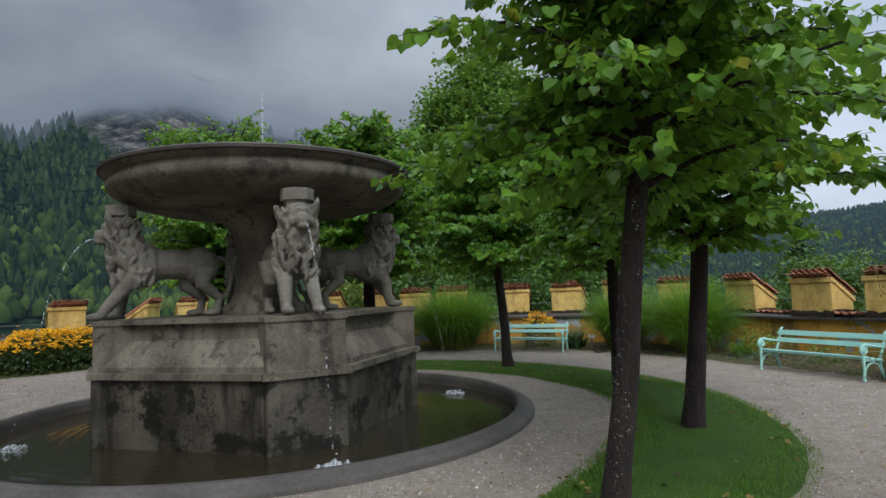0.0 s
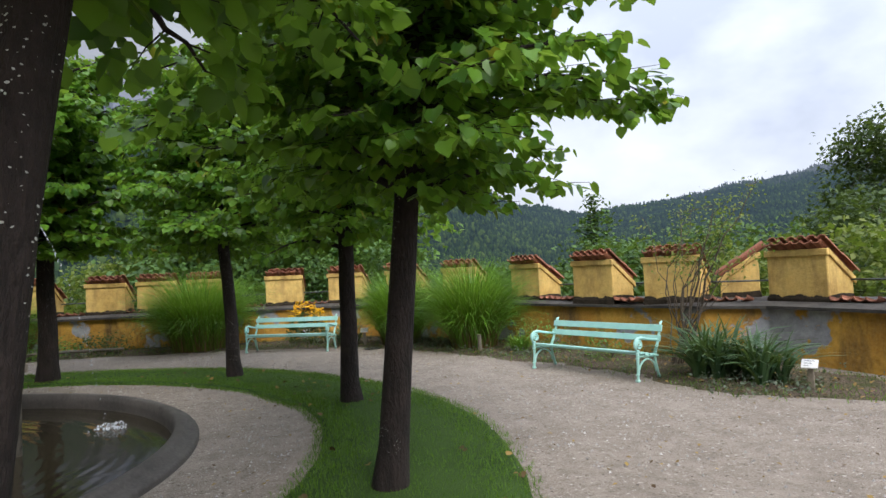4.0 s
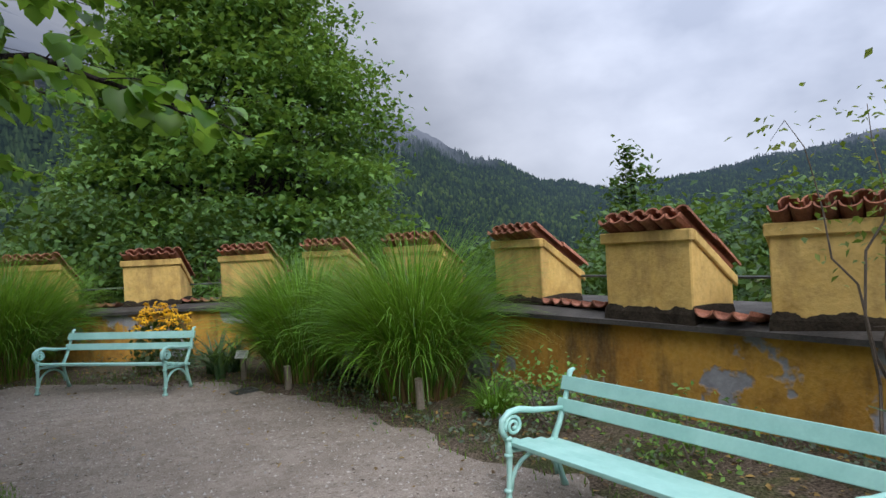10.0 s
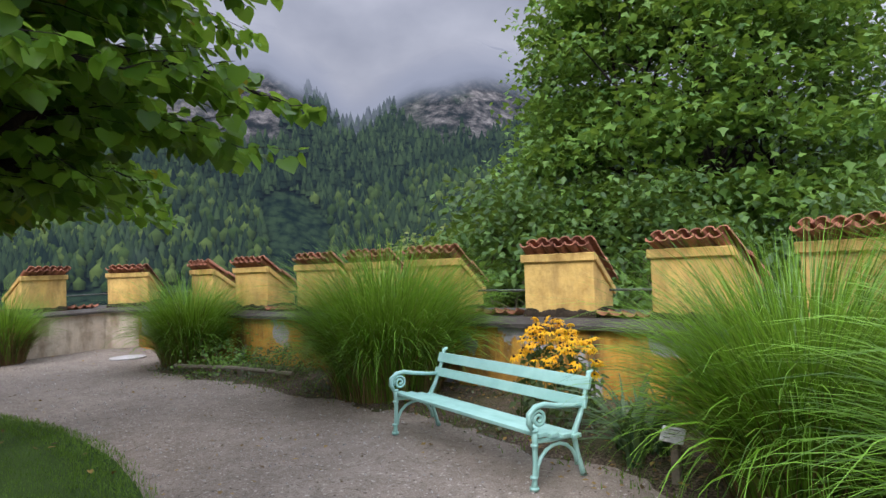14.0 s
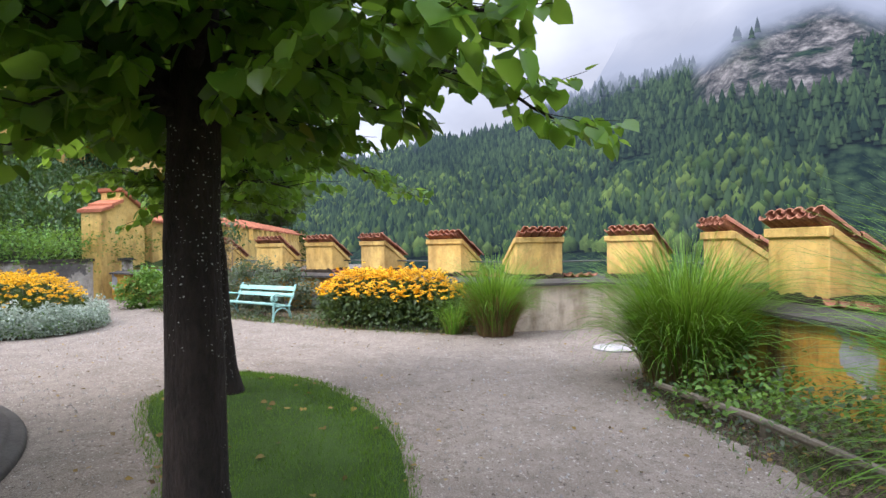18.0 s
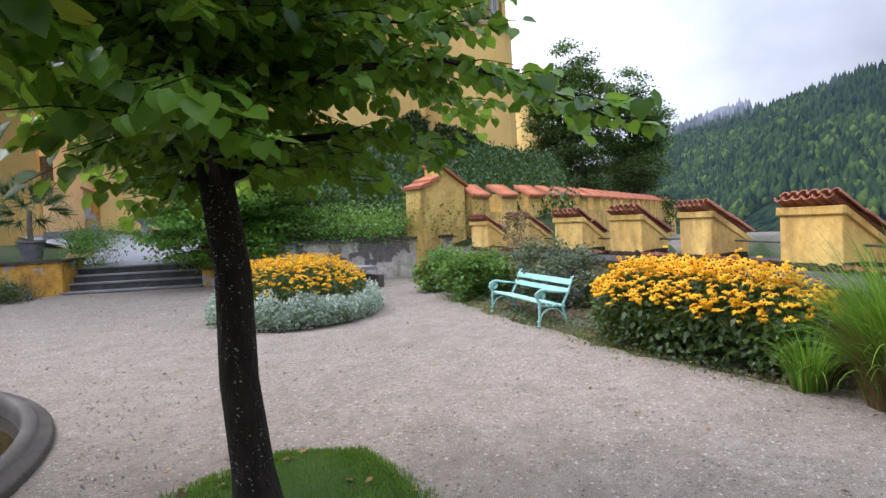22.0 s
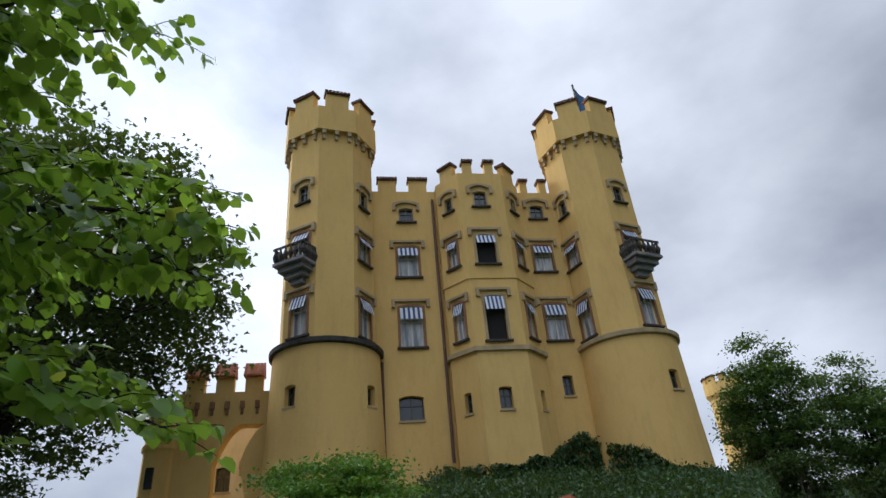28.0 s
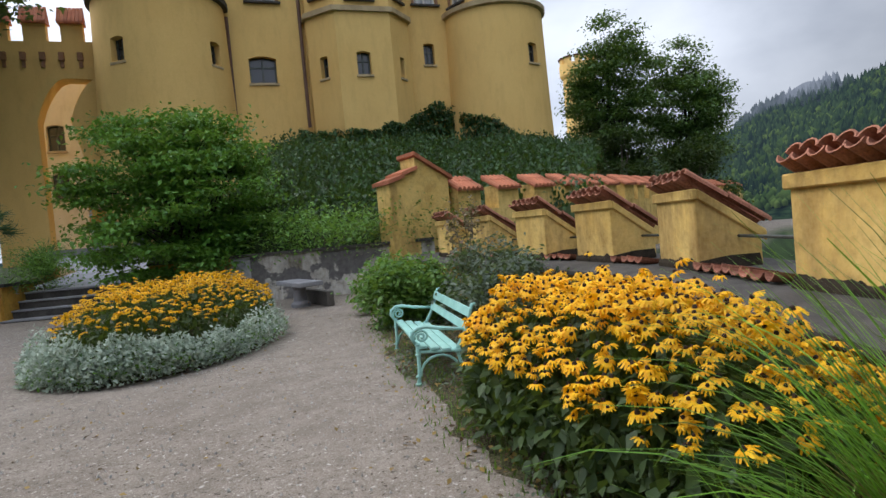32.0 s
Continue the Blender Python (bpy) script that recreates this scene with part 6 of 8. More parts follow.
def scatter_gravel():
    g = np.random.default_rng(8)
    N = 7000
    r = g.uniform(4.0, 15, N)
    a = g.uniform(0, 2 * np.pi, N)
    P = np.column_stack([FX + r * np.cos(a), FY + r * np.sin(a), np.full(N, 0.012)])
    P = P[[inside(x, y, TERRACE) for x, y, _ in P]]
    V, F = scatter_leaves(P[:3400], 0.05, OVAL, g, 0.0, 0.6)
    tagged(fast("leaf_litter", V, F, DEADLEAF), "small dead leaves strewn on the gravel", "leaves", kind="stuff")
    verts, faces = [], []
    for i in range(16000):
        rr, aa = g.uniform(3.95, 14), g.uniform(0, 2 * np.pi)
        x, y = FX + rr * math.cos(aa), FY + rr * math.sin(aa)
        s = g.uniform(0.004, 0.013)
        k = len(verts)
        verts += [(x - s, y - s * 0.6, 0), (x + s, y - s * 0.7, 0), (x + s * 0.8, y + s, 0), (x - s * 0.7, y + s * 0.8, 0), (x, y, s * 0.9 + 0.008)]
        faces += [(k, k + 1, k + 4), (k + 1, k + 2, k + 4), (k + 2, k + 3, k + 4), (k + 3, k, k + 4)]
    tagged(raw("pebbles", verts, faces, surface("pebble", (0.2, 0.18, 0.16), (0.5, 0.48, 0.45), 3, 30, 0.9, vary="island")), "loose pale pebbles on the gravel", "pebbles", kind="stuff")


scatter_gravel()

# ---- the lion fountain ----
fountain = thing("fountain", "weathered grey stone fountain with a broad bowl on a high pedestal", "fountain", m=pose(FX, FY, 0))
ARM = -61.6


def pedestal_poly(r, w, mid):
    """Piers of half-width w at radius r on four arms; the walls between them stand at mid from the centre line."""
    out = []
    for k in range(4):
        a = radians(ARM + 90 * k)
        d, p = Vector((math.cos(a), math.sin(a))), Vector((-math.sin(a), math.cos(a)))
        b = a + math.pi / 4
        out += [d * r - p * w, d * r + p * w]
        if mid:
            q = Vector((-math.sin(b), math.cos(b)))
            h = w * 1.05
            s1 = d * (r - mid) + p * w
            a2 = a + math.pi / 2
            d2, p2 = Vector((math.cos(a2), math.sin(a2))), Vector((-math.sin(a2), math.cos(a2)))
            s2 = d2 * (r - mid) - p2 * w
            out += [s1, s2]
    return [tuple(v) for v in out]


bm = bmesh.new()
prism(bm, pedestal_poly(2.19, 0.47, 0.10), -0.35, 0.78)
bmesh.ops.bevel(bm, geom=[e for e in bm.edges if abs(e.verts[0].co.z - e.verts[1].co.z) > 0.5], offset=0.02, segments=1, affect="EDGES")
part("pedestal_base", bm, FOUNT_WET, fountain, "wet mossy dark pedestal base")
bm = bmesh.new()
prism(bm, pedestal_poly(2.235, 0.515, 0.10), 0.76, 0.835)
part("band", bm, FOUNT, fountain)
bm = bmesh.new()
prism(bm, pedestal_poly(2.17, 0.46, 0.12), 0.83, 0.90)
lo, hi = pedestal_poly(2.17, 0.46, 0.12), pedestal_poly(2.17, 0.46, 0.42)
va = [bm.verts.new((*p, 0.90)) for p in lo]
vb = [bm.verts.new((*p, 1.20)) for p in hi]
vc = [bm.verts.new((*p, 1.445)) for p in hi]
n = len(lo)
for i in range(n):
    j = (i + 1) % n
    bm.faces.new((va[i], va[j], vb[j], vb[i]))
    bm.faces.new((vb[i], vb[j], vc[j], vc[i]))
bm.faces.new(vc)
part("pedestal_top", bm, FOUNT, fountain)
bm = bmesh.new()
prism(bm, pedestal_poly(2.19, 0.48, 0.33), 1.40, 1.46)
part("top_slab", bm, FOUNT, fountain)
bm = bmesh.new()
lathe(bm, [(0.62, 1.46), (0.62, 1.56), (0.50, 1.62), (0.42, 1.8), (0.39, 2.25), (0.43, 2.58), (0.60, 2.8), (0.78, 2.9)], 32)
part("column", bm, FOUNT, fountain, smooth=True)
bm = bmesh.new()
lathe(bm, [(0.01, 2.86), (0.7, 2.87), (1.1, 2.92), (1.55, 2.95), (1.84, 3.03), (2.02, 3.14), (2.06, 3.22), (2.03, 3.30), (2.0, 3.335), (2.08, 3.36), (2.115, 3.40), (2.06, 3.44), (1.94, 3.44), (1.8, 3.3), (1.3, 3.12), (0.01, 3.05)], 72)
bowl = part("bowl", bm, FOUNT, fountain, smooth=True)
bm = bmesh.new()
lathe(bm, [(2.08, 3.385), (2.15, 3.395), (2.16, 3.43), (2.125, 3.452), (1.98, 3.45)], 72)
part("rim", bm, KERB, bowl, "dark wet rim of the bowl")
bm = bmesh.new()
lathe(bm, [(1.99, 3.40), (0.01, 3.40)], 48)
part("bowl_water", bm, WATER, bowl)
bm = bmesh.new()
lathe(bm, [(3.82, -0.1), (3.82, 0.035), (3.80, 0.06), (3.72, 0.075), (3.705, 0.10), (3.68, 0.125), (3.61, 0.13), (3.585, 0.11), (3.575, 0.03), (3.56, -0.4)], 96)
part("basin_kerb", bm, KERB, fountain, "dark moulded stone kerb of the pool", smooth=True)
bm = bmesh.new()
lathe(bm, [(3.58, -0.06), (2.6, -0.06), (1.2, -0.06)], 64)
part("pool_water", bm, WATER, fountain, "brown rippled pool water", smooth=True)
bm = bmesh.new()
lathe(bm, [(3.6, -0.4), (0.01, -0.4)], 24)
part("pool_floor", bm, KERB, fountain)


def build_lion():
    """A standing lion statue facing +x with a cap on its head; feet at z 0."""
    g = random.Random(3)
    bm = bmesh.new()
    blob(bm, (-0.28, 0, 0.72), (0.52, 0.20, 0.21))
    blob(bm, (-0.62, 0, 0.70), (0.26, 0.22, 0.27))
    blob(bm, (0.12, 0, 0.72), (0.30, 0.24, 0.32))
    blob(bm, (0.28, 0, 0.92), (0.25, 0.24, 0.40), m=Matrix.Rotation(radians(18), 4, "Y"))
    blob(bm, (0.39, 0, 1.17), (0.21, 0.19, 0.20))
    blob(bm, (0.55, 0, 1.10), (0.13, 0.10, 0.09))
    blob(bm, (0.60, 0, 1.03), (0.08, 0.075, 0.05))
    blob(bm, (0.62, 0, 1.15), (0.05, 0.055, 0.035))
    for s in (-1, 1):
        blob(bm, (0.52, s * 0.075, 1.21), (0.035, 0.04, 0.03), 6, 5)
        blob(bm, (0.36, s * 0.15, 1.20), (0.045, 0.03, 0.045), 6, 5)
        x = 0.62 if s > 0 else 0.44
        tube(bm, [(0.18, s * 0.15, 0.62), (0.34, s * 0.16, 0.38), (x - 0.06, s * 0.16, 0.12), (x - 0.03, s * 0.16, 0.05)], [0.13, 0.095, 0.068, 0.07], 10)
        blob(bm, (x + 0.03, s * 0.16, 0.05), (0.12, 0.075, 0.055))
        hx = -0.80 if s > 0 else -0.62
        tube(bm, [(hx + 0.12, s * 0.13, 0.66), (hx + 0.17, s * 0.15, 0.42), (hx - 0.04, s * 0.15, 0.24), (hx, s * 0.15, 0.04)], [0.17, 0.11, 0.062, 0.06], 10)
        blob(bm, (hx + 0.07, s * 0.15, 0.045), (0.12, 0.07, 0.05))
    tube(bm, [(-0.85, 0, 0.82), (-0.98, 0.03, 0.74), (-1.02, 0.05, 0.5), (-0.95, 0.08, 0.28), (-0.84, 0.13, 0.24)], [0.045, 0.04, 0.035, 0.035, 0.06], 8)
    for i in range(230):
        a = g.uniform(-2.7, 2.7)
        z = g.uniform(0.44, 1.33)
        s = (z - 0.44) / 0.89
        if abs(a) < 0.6 and z > 0.98:
            continue
        r = 0.255 - 0.045 * s + 0.03 * math.sin(9 * a + 14 * z)
        p = Vector((0.19 + 0.18 * s + r * math.cos(a), r * 0.98 * math.sin(a), z))
        m = Matrix.Rotation(a, 4, "Z") @ Matrix.Rotation(g.uniform(-0.7, 0.7), 4, "X") @ Matrix.Rotation(0.35, 4, "Y")
        blob(bm, p, (0.034, 0.027, g.uniform(0.06, 0.115)), 6, 5, m)
    for s in (-1, 1):
        blob(bm, (0.50, s * 0.105, 1.10), (0.07, 0.045, 0.07), 8, 6)
        blob(bm, (0.56, s * 0.04, 1.235), (0.045, 0.045, 0.02), 6, 5)
    me = bpy.data.meshes.new("lion_statue")
    bm.to_mesh(me)
    bm.free()
    me.materials.append(LION)
    ob = new("lion_statue", me)
    rm = ob.modifiers.new("fuse", "REMESH")
    rm.mode, rm.voxel_size, rm.use_smooth_shade = "VOXEL", 0.015, True
    return tagged(ob, "weathered stone lion standing on the pedestal, spouting water", "lion statue", "lions of the fountain")


lion = build_lion()
for k in range(4):
    a = ARM + 90 * k
    c, s = math.cos(radians(a)), math.sin(radians(a))
    m = pose(FX + 1.50 * c, FY + 1.50 * s, 1.462, 0, 0, a)
    if k == 0:
        lion.matrix_basis = m
    else:
        copy_thing(lion, m)
    bm = bmesh.new()
    prism(bm, ngon(1.86, 0, 0.165, 8), 2.76, 2.82, Matrix.Rotation(radians(a), 4, "Z"))
    prism(bm, ngon(1.86, 0, 0.20, 8), 2.82, 2.96, Matrix.Rotation(radians(a), 4, "Z"))
    part("bowl_support", bm, LION, fountain, "small octagonal capital under the bowl")
    bm = bmesh.new()
    pts = [(2.12 + 0.95 * t, 0.0, 2.52 + 0.25 * t - 2.85 * t * t) for t in [i / 14 for i in range(15)]]
    tube(bm, [(x * c - y * s, x * s + y * c, z) for x, y, z in pts[:7]], [0.009 - 0.0006 * i for i in range(7)], 6)
    part("water_jet", bm, SPRAY, fountain, "thin jet of falling water")
    bm = bmesh.new()
    drip = random.Random(20 + k)
    for i in range(46):
        t = 0.38 + 0.62 * (i + drip.uniform(-0.4, 0.4)) / 46
        x, y, z = 2.12 + 0.95 * t + drip.gauss(0, 0.008), drip.gauss(0, 0.009), 2.52 + 0.25 * t - 2.85 * t * t
        r = drip.uniform(0.004, 0.010)
        blob(bm, (x * c - y * s, x * s + y * c, z), (r, r, r * drip.uniform(1.2, 3.2)), 6, 4)
    tagged(part("water_drops", bm, SPRAY, fountain), "falling drops at the end of the jet", kind="stuff")
    bm = bmesh.new()
    gg = random.Random(k)
    for i in range(40):
        q = gg.uniform(0, 6.28)
        d = gg.uniform(0, 0.22)
        x, y = 3.07 + d * math.cos(q), d * math.sin(q)
        blob(bm, (x * c - y * s, x * s + y * c, -0.05 + gg.uniform(0, 0.06) * (1 - d * 3)), (gg.uniform(0.01, 0.035),) * 3, 6, 4)
    tagged(part("splash", bm, SPRAY, fountain), "small splash of falling water", kind="stuff")
bm = bmesh.new()
tube(bm, [(0, 0, 3.38), (0, 0, 4.75)], [0.02, 0.008], 6)
part("centre_jet", bm, SPRAY, fountain, "thin upright jet in the bowl")
bm = bmesh.new()
lathe(bm, [(0.10, 0.0), (0.13, 0.10), (0.12, 0.12), (0.10, 0.115), (0.09, 0.03), (0.01, 0.02)], 20)
cup = part("floating_lamp", bm, WHITE)
cup.matrix_basis = pose(-5.0, 11.05, -0.05, 8, 0, 0)
tagged(cup, "small round white lamp housing in the pool", "lamp")

# ---- benches ----


def build_bench():
    b = thing("garden_bench", "mint-green slatted garden bench with cast-iron scroll arms", "bench", "mint garden benches")
    L = 0.97
    for i, y in enumerate((-0.21, -0.095, 0.02, 0.13)):
        bm = bmesh.new()
        z = 0.42 - 0.025 * i
        box(bm, -L, L, y, y + 0.082, z - 0.03, z, bevel=0.006)
        part("seat_slat", bm, MINT, b)
    for z0, z1, y in ((0.52, 0.61, 0.275), (0.66, 0.76, 0.325)):
        bm = bmesh.new()
        box(bm, -L, L, -0.013, 0.013, -(z1 - z0) / 2, (z1 - z0) / 2, pose(0, y, (z0 + z1) / 2, -17), bevel=0.006)
        part("back_slat", bm, MINT, b)
    for s in (-1, 1):
        x = s * 0.93
        bm = bmesh.new()
        tube(bm, [(x, 0.26, 0.0), (x, 0.24, 0.06), (x, 0.20, 0.2), (x, 0.17, 0.34), (x, 0.24, 0.46), (x, 0.30, 0.6), (x, 0.345, 0.74), (x, 0.36, 0.79), (x, 0.395, 0.80)], [0.026, 0.019, 0.018, 0.022, 0.02, 0.018, 0.017, 0.02, 0.014], 8)
        part("back_upright", bm, MINT, b, smooth=True)
        bm = bmesh.new()
        tube(bm, [(x, -0.24, 0.0), (x, -0.23, 0.07), (x, -0.22, 0.2), (x, -0.215, 0.36), (x, -0.22, 0.44)], [0.027, 0.018, 0.017, 0.022, 0.02], 8)
        for z, r in ((0.02, 0.034), (0.10, 0.027), (0.33, 0.028), (0.44, 0.03)):
            lathe(bm, [(0.01, z - 0.015), (r, z - 0.008), (r, z + 0.008), (0.01, z + 0.015)], 10, m=Matrix.Translation((x, -0.235 if z < 0.2 else -0.22, 0)))
        part("front_leg", bm, MINT, b, smooth=True)
        bm = bmesh.new()
        tube(bm, [(x, -0.22, 0.36), (x, -0.05, 0.34), (x, 0.12, 0.33), (x, 0.2, 0.36)], 0.018, 8)
        n = 9
        tube(bm, [(x, -0.21 + 0.20 * (1 - math.cos(math.pi * i / n)), 0.10 + 0.20 * math.sin(math.pi * i / n)) for i in range(n + 1)], 0.014, 8)
        part("under_arch", bm, MINT, b, smooth=True)
        bm = bmesh.new()
        tube(bm, [(x, 0.27, 0.545), (x, 0.15, 0.56), (x, 0.0, 0.585), (x, -0.12, 0.615), (x, -0.20, 0.61), (x, -0.262, 0.565), (x, -0.268, 0.50), (x, -0.23, 0.44)], [0.018, 0.018, 0.021, 0.022, 0.021, 0.02, 0.019, 0.017], 8)
        spiral = []
        for i in range(22):
            a = radians(200 - 32 * i)
            r = 0.072 * (1 - i / 26)
            spiral.append((x, -0.17 + r * math.cos(a), 0.515 + r * math.sin(a)))
        tube(bm, spiral, 0.0125, 7)
        part("scroll_arm", bm, MINT, b, "cast-iron scroll armrest", smooth=True)
    return b


bench = build_bench()


def bench_pose(fl, fr):
    """The pose from the front feet, left and right as one faces the bench."""
    a, c = Vector(fl), Vector(fr)
    d = (c - a).normalized()
    mid = (a + c) / 2
    back = Vector((-d.y, d.x))
    p = mid + back * 0.24
    return pose(p.x, p.y, 0, 0, 0, math.degrees(math.atan2(d.y, d.x))) @ Matrix.Diagonal((1, 1, 0.93, 1))


bench.matrix_basis = bench_pose((5.71, 11.14), (6.44, 9.38))
for feet in (((1.2, 16.22), (2.9, 15.39)), ((-12.89, 12.4), (-11.41, 13.7))):
    copy_thing(bench, bench_pose(*feet)).matrix_basis = bench_pose(*feet)
for u, v, a in ((1.0, 11.4, 123.4), (3.3, 11.2, 123.4)):
    copy_thing(bench, pose(*on_steps(u, v), 1.66, 0, 0, a))

# ---- tall silver grass ----


def blades(g, n, base_r, h, reach, width, seg=6, power=1.0, low=0.45):
    """Arching blades: arrays of vertices and quads."""
    a = g.uniform(0, 2 * np.pi, n)
    r0 = base_r * np.sqrt(g.uniform(0, 1, n))
    a2 = a + g.normal(0, 0.5, n)
    H = h * g.uniform(low, 1.0, n)
    R = reach * g.uniform(0.15, 1.0, n) ** power
    w = width * g.uniform(0.6, 1.2, n)
    t = np.linspace(0, 1, seg + 1)[None, :]
    bend = g.uniform(1.6, 2.6, n)[:, None]
    rad = R[:, None] * t ** bend
    z = H[:, None] * (t * 1.25 - 0.42 * (R / reach)[:, None] * t ** 3.2 - 0.1 * t * t)
    x = (r0 * np.cos(a))[:, None] + rad * np.cos(a2)[:, None]
    y = (r0 * np.sin(a))[:, None] + rad * np.sin(a2)[:, None]
    ww = w[:, None] * np.clip(1.05 - t, 0.05, 1) ** 0.6 / 2
    tw = g.uniform(-1, 1, n)[:, None]
    px, py = -np.sin(a2)[:, None] * ww, np.cos(a2)[:, None] * ww
    A = np.stack([x + px, y + py, z + tw * ww * 0.5], -1)
    B = np.stack([x - px, y - py, z - tw * ww * 0.5], -1)
    V = np.stack([A, B], 2).reshape(n, -1, 3)
    k = np.arange(seg)
    f = np.stack([2 * k, 2 * k + 1, 2 * k + 3, 2 * k + 2], -1)
    F = f[None] + (np.arange(n) * (2 * (seg + 1)))[:, None, None]
    return V.reshape(-1, 3), F.reshape(-1, 4)


def arching(g, n, base_r, length, droop, width, seg=8, low=0.6, out=0.26, bend=1.9):
    """Blades that rise, lean out and curl over: arrays of vertices and quads."""
    a = g.uniform(0, 2 * np.pi, n)
    q = np.sqrt(g.uniform(0, 1, n))
    r0 = base_r * q
    a2 = a + g.normal(0, 0.35, n)
    L = length * g.uniform(low, 1.05, n)
    lean = 0.02 + out * q * g.uniform(0.2, 1.1, n)
    curl = droop * g.uniform(0.35, 1.0, n) * (0.35 + 0.8 * q)
    t = (np.arange(seg) + 0.5) / seg
    phi = np.minimum(lean[:, None] + curl[:, None] * t[None, :] ** bend, 2.85)
    step = (L / seg)[:, None]
    zero = np.zeros((n, 1))
    rad = np.concatenate([zero, np.cumsum(np.sin(phi) * step, 1)], 1)
    z = np.maximum(np.concatenate([zero, np.cumsum(np.cos(phi) * step, 1)], 1), 0.015)
    x = (r0 * np.cos(a))[:, None] + rad * np.cos(a2)[:, None]
    y = (r0 * np.sin(a))[:, None] + rad * np.sin(a2)[:, None]
    tt = np.linspace(0, 1, seg + 1)[None, :]
    ww = (width * g.uniform(0.6, 1.25, n))[:, None] * np.clip(1.04 - tt, 0.04, 1) ** 0.7 / 2
    tw = g.uniform(-1, 1, n)[:, None]
    px, py = -np.sin(a2)[:, None] * ww, np.cos(a2)[:, None] * ww
    V = np.stack([np.stack([x + px, y + py, z + tw * ww * 0.6], -1), np.stack([x - px, y - py, z - tw * ww * 0.6], -1)], 2).reshape(n, -1, 3)
    k = np.arange(seg)
    f = np.stack([2 * k, 2 * k + 1, 2 * k + 3, 2 * k + 2], -1)
    F = f[None] + (np.arange(n) * (2 * (seg + 1)))[:, None, None]
    return V.reshape(-1, 3), F.reshape(-1, 4)


def silver_grass(x, y, h, droop, seed, n=1900, dry=380, base=0.32, label="tall clump of arching green silver grass beside the path"):
    g = np.random.default_rng(seed)
    c = thing("silver_grass", label, "ornamental grass", "silver grasses along the wall", m=pose(x, y, 0))
    V, F = arching(g, int(n * 0.8), base, h * 1.12, droop, 0.0135, 9, 0.5)
    fast("blades", V, F, REED, c)
    V, F = arching(g, dry * 2, base * 1.1, h * 0.62, droop * 0.75, 0.011, 5, 0.4)
    fast("dry_blades", V, F, REED_DRY, c, "straw-coloured dry lower blades")
    V, F = arching(g, n // 2, base * 1.0, h * 0.92, droop * 1.3, 0.0150, 9, 0.6, 0.35, 1.6)
    fast("drooping_blades", V, F, REED, c, "long blades drooping outwards")
    return c


for i, (x, y, h, dr, n) in enumerate(((5.72, 14.08, 1.78, 2.0, 4400), (4.52, 15.6, 1.68, 1.9, 3800), (0.12, 17.75, 1.85, 2.0, 5200), (-4.45, 18.45, 1.58, 2.0, 3200), (-8.4, 17.5, 1.42, 1.7, 1300))):
    silver_grass(x, y, h, dr, 50 + i, n, 1300 if x < -8 else 800, (0.42, 0.38, 0.62, 0.40, 0.28)[i])
silver_grass(-8.75, 16.85, 0.7, 2.2, 77, 200, 60, 0.15, "low loose tuft of grass beside the yellow flowers")
silver_grass(6.25, 12.95, 0.42, 2.4, 78, 260, 60, 0.14, "small tuft of pale grass at the path edge")

# ---- yellow coneflower beds ----


def flower_mesh(seed):
    g = random.Random(seed)
    verts, faces, mats = [], [], []
    for i in range(13):
        a = 2 * math.pi * i / 13 + g.uniform(-0.12, 0.12)
        L, w, dr = g.uniform(0.034, 0.044), 0.0062, g.uniform(0.3, 0.9)
        c, s = math.cos(a), math.sin(a)
        k = len(verts)
        for r, ww, z in ((0.008, 0.5, 0), (0.025, 1.0, -0.004 * dr), (L, 0.55, -0.03 * dr)):
            for q in (-1, 1):
                verts.append((r * c - q * w * ww * s, r * s + q * w * ww * c, z))
        faces += [(k, k + 1, k + 3, k + 2), (k + 2, k + 3, k + 5, k + 4)]
        mats += [0, 0]
    k = len(verts)
    for i in range(6):
        a = math.pi * i / 3
        verts.append((0.010 * math.cos(a), 0.010 * math.sin(a), 0.0))
    for i in range(6):
        a = math.pi * i / 3
        verts.append((0.007 * math.cos(a), 0.007 * math.sin(a), 0.011))
    verts.append((0, 0, 0.014))
    for i in range(6):
        j = (i + 1) % 6
        faces += [(k + i, k + j, k + 6 + j, k + 6 + i), (k + 6 + i, k + 6 + j, k + 12)]
        mats += [1, 1]
    me = bpy.data.meshes.new("flower_head")
    me.from_pydata(verts, [], faces)
    me.materials.append(PETAL)
    me.materials.append(CONE)
    me.polygons.foreach_set("material_index", mats)
    return me


FLOWERS = [flower_mesh(i) for i in range(5)]


def joined_flowers(name, P, tilt, yaw, scale, parent, label):
    V = []
    faces, mats = [], []
    off = 0
    for i, p in enumerate(P):
        me = FLOWERS[i % 5]
        m = Matrix.Translation(p) @ Matrix.Rotation(yaw[i], 4, "Z") @ Matrix.Rotation(tilt[i], 4, "X") @ Matrix.Scale(scale[i], 4)
        V += [tuple(m @ v.co) for v in me.vertices]
        for f in me.polygons:
            faces.append(tuple(v + off for v in f.vertices))
            mats.append(f.material_index)
        off += len(me.vertices)
    me = bpy.data.meshes.new(name)
    me.from_pydata(V, [], faces)
    me.materials.append(PETAL)
    me.materials.append(CONE)
    me.polygons.foreach_set("material_index", mats)
    ob = new(name, me)
    ob.parent = parent
    return tagged(ob, label, kind="stuff")


